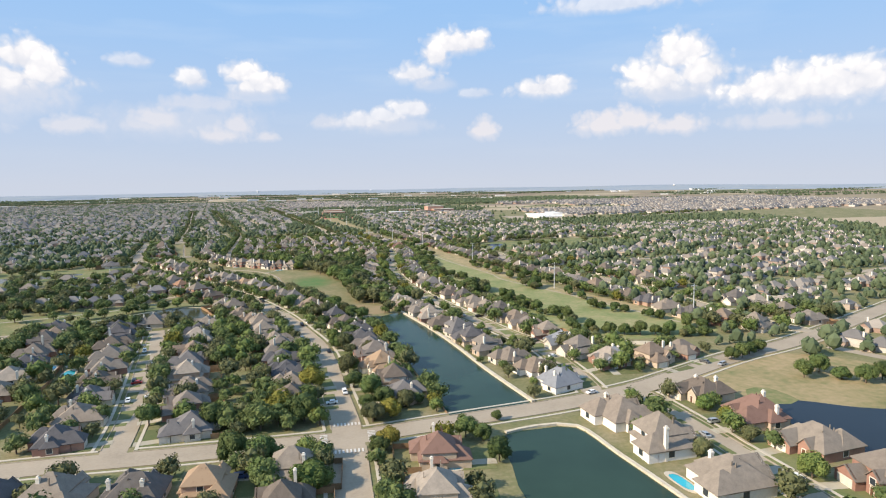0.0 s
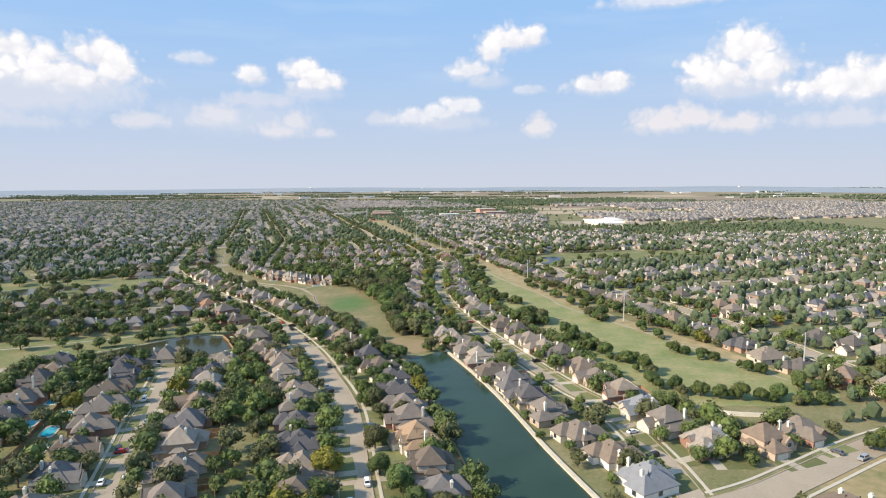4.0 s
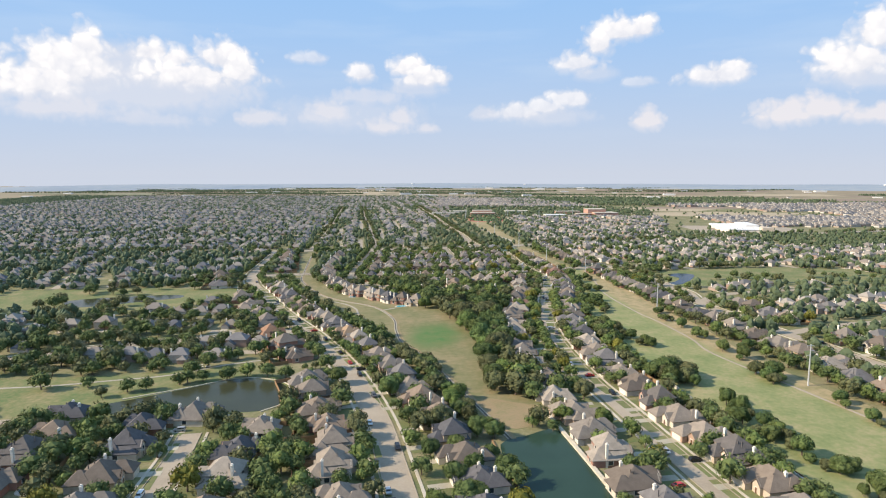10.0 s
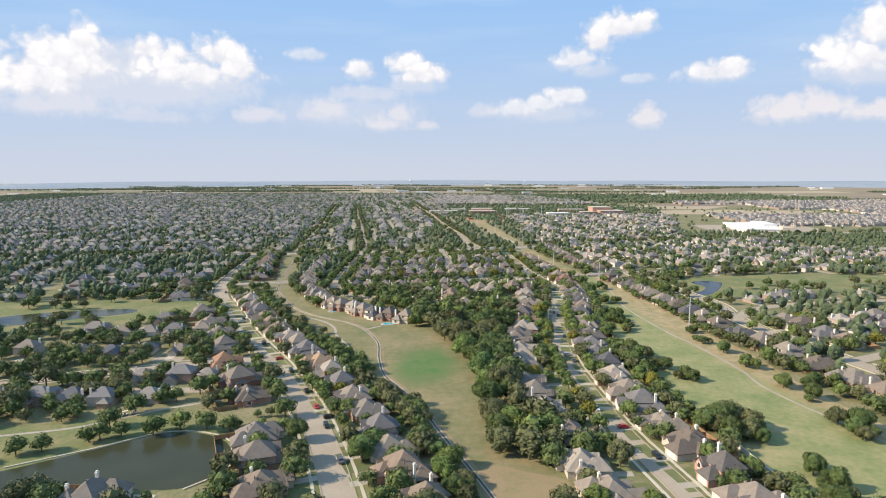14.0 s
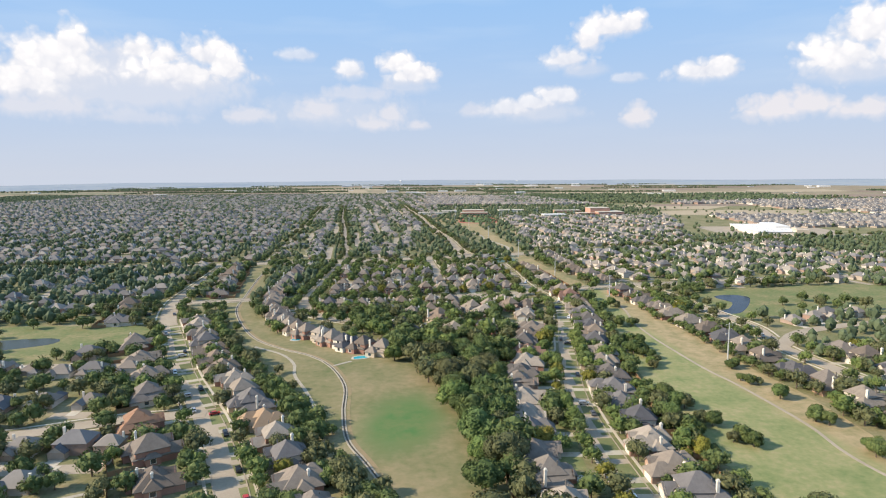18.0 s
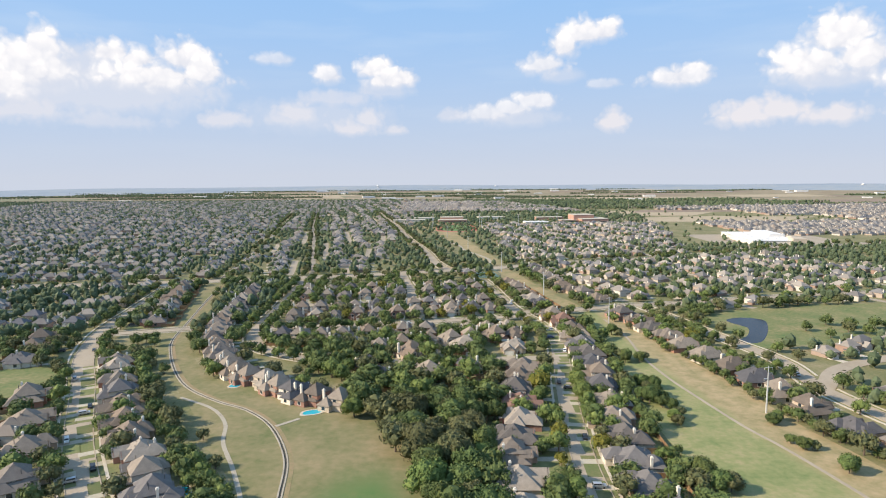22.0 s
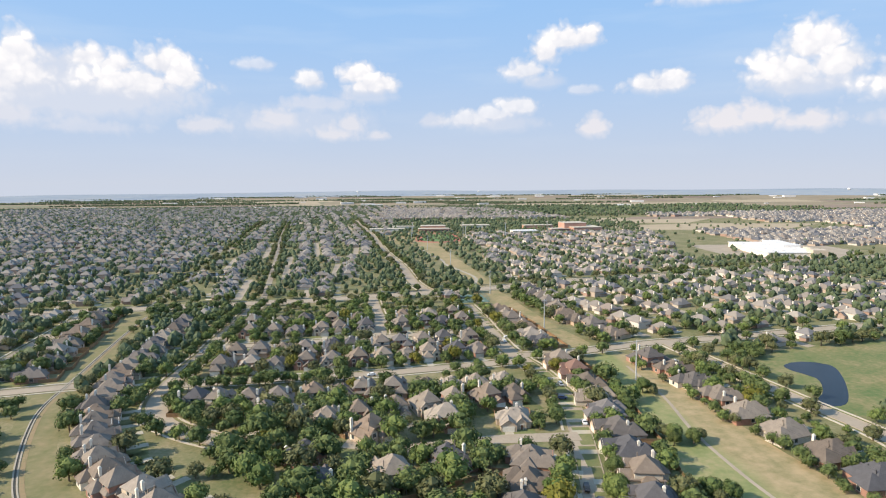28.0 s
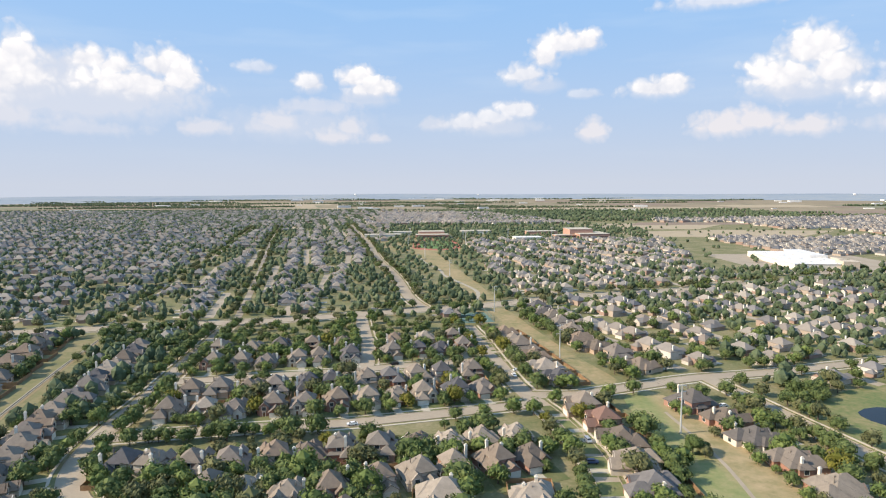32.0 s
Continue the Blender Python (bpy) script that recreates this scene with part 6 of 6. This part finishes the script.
def far_land():
    """Open fields, tree lines and a low backdrop rise towards the horizon."""
    r = random.Random(3)
    tones = [material("field_tan", [(0.30, 0.24, 0.16), (0.38, 0.31, 0.21)], 0.95, 0.004, 8.0), material("field_brown", [(0.19, 0.145, 0.11), (0.25, 0.19, 0.14)], 0.95, 0.004, 8.0),
             material("field_green", [(0.14, 0.15, 0.085), (0.20, 0.20, 0.12)], 0.95, 0.004, 8.0)]
    z = 0.05
    for k in range(46):
        y = 1900 + 2900 * (k / 46) ** 0.8
        x = r.uniform(-0.75, 0.95) * y
        if y < 2900 and x < -100:
            y += 1100
        w, d = r.uniform(250, 900), r.uniform(90, 320)
        z += 0.03
        sk = r.uniform(-80, 80)
        sheet("farm_field", [(x - w / 2, y - d / 2), (x + w / 2, y - d / 2 + sk * 0.2), (x + w / 2 + sk, y + d / 2), (x - w / 2 + sk, y + d / 2 + sk * 0.2)], z, tones[k % 3],
              ("pale dry farm field near the horizon", "brown ploughed farm field near the horizon", "dull green pasture near the horizon")[k % 3], "field", False)
    sheet("farm_field", [(400, 1690), (690, 1650), (860, 1800), (640, 1840), (400, 1800)], 0.036, tones[0], "pale tan field beyond the school", "field", False)
    sheet("farm_field", [(330, 1880), (600, 1860), (780, 2080), (430, 2050)], 0.040, tones[0], "pale tan field beside a wood", "field", False)
    sheet("farm_field", [(560, 760), (1300, 760), (1500, 1050), (700, 1060), (600, 900)], 0.035, tones[0], "pale cleared building land", "field", False)
    # hedges and woods in long belts
    lines = []
    for k in range(80):
        y = 2250 + 2450 * (k / 80) ** 0.9 + r.uniform(-30, 30)
        x = r.uniform(-0.8, 0.9) * y
        if y < 3000 and x < -60:
            y += 800
        slope, deep = r.uniform(-0.12, 0.12), r.uniform(5, 24)
        for j in range(r.randrange(40, 130)):
            lines.append((r.randrange(4), x + j * 6.5, y + j * 6.5 * slope + r.uniform(-deep, deep), r.uniform(0, 6), r.uniform(0.8, 1.4)))
    for k in range(1700):
        x, y = r.uniform(120, 1150), r.uniform(2140, 2760)
        if y > 2080 + 0.12 * x + 60 * noise.noise(Vector((x * 0.006, 0, 1.0))):
            lines.append((r.randrange(4), x, y, r.uniform(0, 6), r.uniform(0.9, 1.5)))
    for k in range(420):
        lines.append((r.randrange(4), r.uniform(-90, 420), r.uniform(1745, 2060), r.uniform(0, 6), r.uniform(0.7, 1.2)))
    many("tree_lines", FAR_CLUMPS, lines, [M_LEAF_HAZED], "dark tree belts and woods between far fields", "trees")
    spots = []

    def estate(x0, x1, y0, y1, a, keep):
        """Close rows of houses over a tract."""
        ca, sa = math.cos(a), math.sin(a)
        for v in np.arange(-900, 1400, 48.0):
            for side in (-11.5, 11.5):
                for u in np.arange(-1300, 1300, 14.5):
                    x = (x0 + x1) / 2 + u * ca - (v + side) * sa + r.uniform(-1.5, 1.5)
                    y = (y0 + y1) / 2 + u * sa + (v + side) * ca + r.uniform(-1.5, 1.5)
                    if x0 < x < x1 and y0 < y < y1 and keep(x, y) and r.random() < 0.93:
                        spots.append((r.randrange(6), x, y, a + (0 if side > 0 else math.pi), r.uniform(0.9, 1.1)))

    estate(500, 1750, 1370, 2280, 0.42, lambda x, y: not (x < 900 and 1630 < y < 1850 and y > 1630 + (700 - x) * 0.14) and not (x < 780 and 1840 < y < 2090) and y > 1360 + 0.06 * (x - 500)
           and y < 2150 + 0.1 * x and x > 520 + max(0, y - 1850) * 0.3)
    estate(-130, 420, 2050, 2620, 0.15, lambda x, y: x < 380 - (y - 2050) * 0.3)
    many("new_houses", PLAIN_HOUSE, spots, [M_ROOF_HAZED, M_WALL_FAR, M_WALKWAY, M_TRIM], "treeless new housing estate of brown roofs", "houses")
    sheds = []
    for k in range(110):
        y = r.uniform(2700, 4800)
        sheds.append((0, r.uniform(-0.75, 0.9) * y, y, r.uniform(-0.3, 0.3), r.uniform(0.4, 1.4)))
    s = Shape()
    s.box(-22, -9, 0, 22, 9, 6)
    many("far_sheds", [tri(s)], sheds, [M_WHITE_ROOF], "scattered pale sheds and halls near the horizon", "buildings")
    # added backdrop rise that closes the view, distance haze painted into its colour
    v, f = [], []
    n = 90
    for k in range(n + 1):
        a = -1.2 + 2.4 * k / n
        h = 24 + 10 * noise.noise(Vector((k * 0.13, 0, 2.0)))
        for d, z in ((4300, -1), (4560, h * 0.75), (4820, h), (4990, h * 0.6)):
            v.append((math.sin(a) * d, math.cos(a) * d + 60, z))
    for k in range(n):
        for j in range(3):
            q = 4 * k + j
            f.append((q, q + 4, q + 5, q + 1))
    thing("backdrop", "low backdrop rise along the horizon, haze in its blue-grey colour", "hills", kind="structure",
          data=mesh_from("backdrop", v, f, material("hazed_rise", [(0.20, 0.25, 0.31), (0.26, 0.30, 0.34), (0.32, 0.33, 0.33)], 0.95, 0.0022, 9.0)))


far_land()


# cars, pools, crossing ------------------------------------------------------------------------------
def car_shape(n):
    body = Shape()
    prof = [(-2.25, 0.35), (-2.25, 0.85), (-1.25, 0.98), (-0.7, 1.45), (1.1, 1.5), (1.75, 1.0), (2.25, 0.9), (2.25, 0.35)] if n == 0 else \
           [(-2.35, 0.4), (-2.35, 1.0), (-1.35, 1.12), (-0.85, 1.72), (2.0, 1.76), (2.3, 1.1), (2.35, 0.4)]
    m = len(prof)
    for half in (0.9,):
        v = [(x, -half * (0.82 if z > 1.3 else 1), z) for x, z in prof] + [(x, half * (0.82 if z > 1.3 else 1), z) for x, z in prof]
        body.add(v, [tuple(range(m)), tuple(reversed(range(m, 2 * m)))] + [(k, m + k, m + (k + 1) % m, (k + 1) % m) for k in range(m)])
    z0, z1 = (1.02, 1.4) if n == 0 else (1.16, 1.64)
    glass = [Shape() for _ in range(4)]
    for q, (side, pane_) in enumerate(zip((-1, 1), glass)):
        a, b = sorted((side * 0.70, side * 0.86))
        pane_.box(-0.75, a, z0, 1.15 if n == 0 else 1.85, b, z1)
    for pane_, (xa, za), (xb, zb) in zip(glass[2:], (prof[2], prof[-3] if n == 0 else prof[-2]), (prof[3], prof[-4] if n == 0 else prof[-3])):
        out = 0.03 if xa > xb else -0.03
        pane_.add([(xa + out, -0.76, za + 0.05), (xa + out, 0.76, za + 0.05), (xb + out, 0.66, zb - 0.02), (xb + out, -0.66, zb - 0.02),
                   (xa - out, -0.76, za + 0.02), (xa - out, 0.76, za + 0.02), (xb - out, 0.66, zb - 0.05), (xb - out, -0.66, zb - 0.05)],
                  [(0, 1, 2, 3), (7, 6, 5, 4), (0, 4, 5, 1), (1, 5, 6, 2), (2, 6, 7, 3), (3, 7, 4, 0)])
    wheel = Shape()
    for k in range(10):
        a, b = k * math.tau / 10, (k + 1) * math.tau / 10
        p = [(0.34 * math.cos(a), -0.11, 0.34 * math.sin(a)), (0.34 * math.cos(b), -0.11, 0.34 * math.sin(b)), (0.34 * math.cos(b), 0.11, 0.34 * math.sin(b)), (0.34 * math.cos(a), 0.11, 0.34 * math.sin(a))]
        wheel.add(p, [(0, 1, 2, 3)])
        wheel.add([(0, -0.11, 0), p[0], p[1], (0, 0.11, 0), p[3], p[2]], [(0, 2, 1), (3, 4, 5)])
    return body, glass, wheel


CAR_PARTS = []
for n in (0, 1):
    b, g, w = car_shape(n)
    CAR_PARTS.append((b.data("body", [M_PAINT_WHITE]), [q.data("window_glass", [M_GLASS]) for q in g], w.data("wheel", [M_TYRE])))
PAINTS = {"white": plain("white_paint", (0.75, 0.75, 0.74), 0.3), "black": plain("black_paint", (0.02, 0.02, 0.022), 0.25), "silver": plain("silver_paint", (0.45, 0.46, 0.47), 0.3, 0.5),
          "red": plain("red_paint", (0.38, 0.03, 0.03), 0.3), "blue": plain("blue_paint", (0.04, 0.07, 0.16), 0.3), "grey": plain("grey_paint", (0.12, 0.12, 0.125), 0.3, 0.3)}


def car(x, y, turn, paint, n):
    root = thing("car", f"{paint} {'saloon car' if n == 0 else 'family van'} parked on pale concrete", "car", "parked cars")
    root.matrix_basis = pose(x, y, 0.14, 0, 0, turn)
    b = part("body", CAR_PARTS[n][0], root)
    b.material_slots[0].link = "OBJECT"
    b.material_slots[0].material = PAINTS[paint]
    for name, pane_ in zip(("side_window", "side_window", "windscreen", "rear_window"), CAR_PARTS[n][1]):
        part(name, pane_, root)
    for wx in (-1.4, 1.4):
        for wy in (-0.82, 0.82):
            part("wheel", CAR_PARTS[n][2], root, "", pose(wx, wy, 0.34))


def park_along(name, spots):
    line = LINES[name]
    for s, side, paint, n in spots:
        i = min(len(line) - 2, int(s * (len(line) - 1)))
        (xa, ya), (xb, yb) = line[i], line[i + 1]
        nx, ny = normals(line)[i]
        d = side * (ROADS[name][1] / 2 - 1.3)
        car(xa + nx * d, ya + ny * d, math.degrees(math.atan2(yb - ya, xb - xa)), paint, n)


park_along("street_A", [(0.10, 1, "grey", 0), (0.20, 1, "white", 1), (0.265, 1, "black", 0), (0.30, -1, "silver", 0), (0.335, 1, "black", 1), (0.36, -1, "white", 0), (0.39, 1, "grey", 1), (0.425, 1, "black", 1), (0.445, 1, "red", 0),
                        (0.47, 1, "black", 0), (0.50, 1, "black", 1), (0.53, -1, "silver", 0), (0.56, 1, "black", 1), (0.59, -1, "white", 1), (0.63, 1, "black", 0), (0.68, -1, "silver", 1), (0.74, 1, "grey", 0)])
park_along("street_B", [(0.3, -1, "white", 0), (0.45, -1, "black", 1), (0.6, 1, "silver", 0), (0.75, -1, "white", 1)])
park_along("street_D", [(0.12, 1, "black", 0), (0.22, -1, "silver", 1), (0.30, 1, "black", 1), (0.36, -1, "white", 0), (0.45, 1, "grey", 0), (0.52, 1, "black", 0), (0.60, -1, "black", 1), (0.68, 1, "white", 0), (0.74, 1, "silver", 1), (0.85, 1, "white", 0)])
park_along("street_G", [(0.3, 1, "black", 0), (0.5, -1, "silver", 0), (0.66, 1, "white", 1)])
park_along("street_H", [(0.25, 1, "black", 0), (0.55, 1, "white", 0), (0.8, -1, "grey", 1)])
park_along("street_H2", [(0.3, 1, "white", 0), (0.7, -1, "black", 1)])
park_along("road_C", [(0.36, -1, "white", 0), (0.47, 1, "silver", 1)])
park_along("street_K", [(0.2, 1, "white", 0), (0.45, 1, "black", 0), (0.7, -1, "silver", 1)])
park_along("street_E", [(0.35, 1, "silver", 0), (0.6, -1, "white", 1)])

for k, (x, y) in enumerate(HOMES[i][:2] for i in range(0, len(HOMES), 5)):
    hx, hy, nx, ny, kind, _ = HOMES[k * 5]
    if kind == "wide":
        car(hx + nx * 14.5 + ny * 3.2, hy + ny * 14.5 - nx * 3.2, math.degrees(math.atan2(ny, nx)), ("white", "black", "red", "silver", "grey", "blue")[k % 6], k % 2)


def pool(x, y, a, b, turn):
    root = thing("swimming_pool", "turquoise garden swimming pool with a pale stone rim", "pool", "garden pools")
    root.matrix_basis = pose(x, y, 0, 0, 0, turn)
    n = 20
    ring = [(a * math.copysign(abs(math.cos(k * math.tau / n)) ** 0.7, math.cos(k * math.tau / n)) * (1 + 0.12 * math.sin(2 * k * math.tau / n)), b * math.copysign(abs(math.sin(k * math.tau / n)) ** 0.7, math.sin(k * math.tau / n))) for k in range(n)]
    rim = Shape()
    rim.add([(p[0] * 1.3, p[1] * 1.35, 0.16) for p in ring] + [(p[0], p[1], 0.16) for p in ring] + [(p[0] * 1.3, p[1] * 1.35, 0) for p in ring],
            [(k, (k + 1) % n, n + (k + 1) % n, n + k) for k in range(n)] + [(k, 2 * n + k, 2 * n + (k + 1) % n, (k + 1) % n) for k in range(n)])
    part("rim", rim.data("rim", [M_WALKWAY]), root, "pale stone pool deck")
    wat = Shape()
    wat.add([(p[0], p[1], 0.11) for p in ring], [tuple(range(n))])
    part("pool_water", wat.data("pool_water", [M_POOL]), root)


for x, y, a, b, t in ((-134.5, 342, 2.6, 4.6, 10), (-122, 323, 2.6, 4.6, 0), (-131, 316, 2.3, 4.8, 12), (-119, 306, 2.5, 5.2, 15), (-114, 286, 2.4, 6.0, 8), (-140, 372, 2.4, 4.2, 20),
                      (97, 152, 1.7, 5.0, 10), (36, 176, 2.2, 2.6, 0), (-46, 629, 4.2, 2.4, 20), (8, 650, 3.0, 4.5, 0), (-92, 664, 2.5, 2.5, 0),
                      (22, 770, 2.6, 2.0, 10), (60, 690, 2.6, 2.6, 0), (-74, 560, 2.6, 4.0, 30), (-100, 497, 3.0, 2.2, 20)):
    pool(x, y, a, b, t)

wall_along("garden_fence", [(-116, 230), (-119, 262), (-121.5, 290), (-126, 314), (-129, 336), (-135, 362)], 0.15, 1.9, M_FENCE, "brown cedar fence between back gardens", "fence")


def golf_cart(x, y, turn):
    root = thing("golf_cart", "white golf cart with a canopy on the cart path", "cart", "golf carts")
    root.matrix_basis = pose(x, y, 0.08, 0, 0, turn)
    b = Shape()
    b.box(-1.2, -0.6, 0.3, 1.2, 0.6, 0.55)
    b.box(0.7, -0.55, 0.55, 1.2, 0.55, 0.95)
    b.box(-1.2, -0.55, 0.55, -0.6, 0.55, 0.85)
    part("body", b.data("body", [M_TRIM]), root)
    b = Shape()
    b.box(-0.55, -0.5, 0.55, 0.05, 0.5, 0.8)
    b.box(-0.6, -0.5, 0.8, -0.45, 0.5, 1.25)
    part("seat", b.data("seat", [M_TYRE]), root)
    b = Shape()
    b.box(-1.1, -0.62, 1.85, 0.95, 0.62, 1.93)
    part("canopy", b.data("canopy", [M_TRIM]), root)
    b = Shape()
    b.box(-0.03, -0.03, 0.5, 0.03, 0.03, 1.86)
    post = b.data("post", [M_STEEL])
    b = Shape()
    n = 10
    ring = [(0.25 * math.cos(k * math.tau / n), q, 0.25 * math.sin(k * math.tau / n)) for q in (-0.1, 0.1) for k in range(n)]
    b.add(ring, [(k, (k + 1) % n, n + (k + 1) % n, n + k) for k in range(n)] + [tuple(range(n)), tuple(range(2 * n - 1, n - 1, -1))])
    tyre = b.data("wheel", [M_TYRE])
    for px in (-1, 1):
        for py in (-1, 1):
            part("post", post, root, "", pose(0.85 * px - 0.1, 0.55 * py, 0))
            part("wheel", tyre, root, "", pose(0.8 * px, 0.55 * py, 0.25))


for x, y in ((-136.6, 466.2), (-134.0, 468.2), (-131.2, 470.2)):
    golf_cart(x, y, 40)

# zebra bars and stop lines where street A meets road C
bars = thing("zebra_crossing", "worn white painted crossing bars on concrete", "road marking", kind="structure")
bar = Shape()
bar.box(-0.3, -1.3, 0.192, 0.3, 1.3, 0.2)
bar_data = bar.data("bar", [M_PAINT_WHITE])
for k in range(8):
    part("bar", bar_data, bars, "", pose(0.6 + k * 1.25, 216.0, 0))
    part("bar", bar_data, bars, "", pose(0.6 + k * 1.25, 193.5, 0))
    part("bar", bar_data, bars, "", pose(13.0, 199.4 + k * 1.25, 0, 0, 0, 90))
    part("bar", bar_data, bars, "", pose(-3.2, 199.0 + k * 1.25, 0, 0, 0, 90))

for obs in HOUSE_SETS.values():
    for ob in obs:
        for c in [*ob.children_recursive, ob]:
            bpy.data.objects.remove(c)
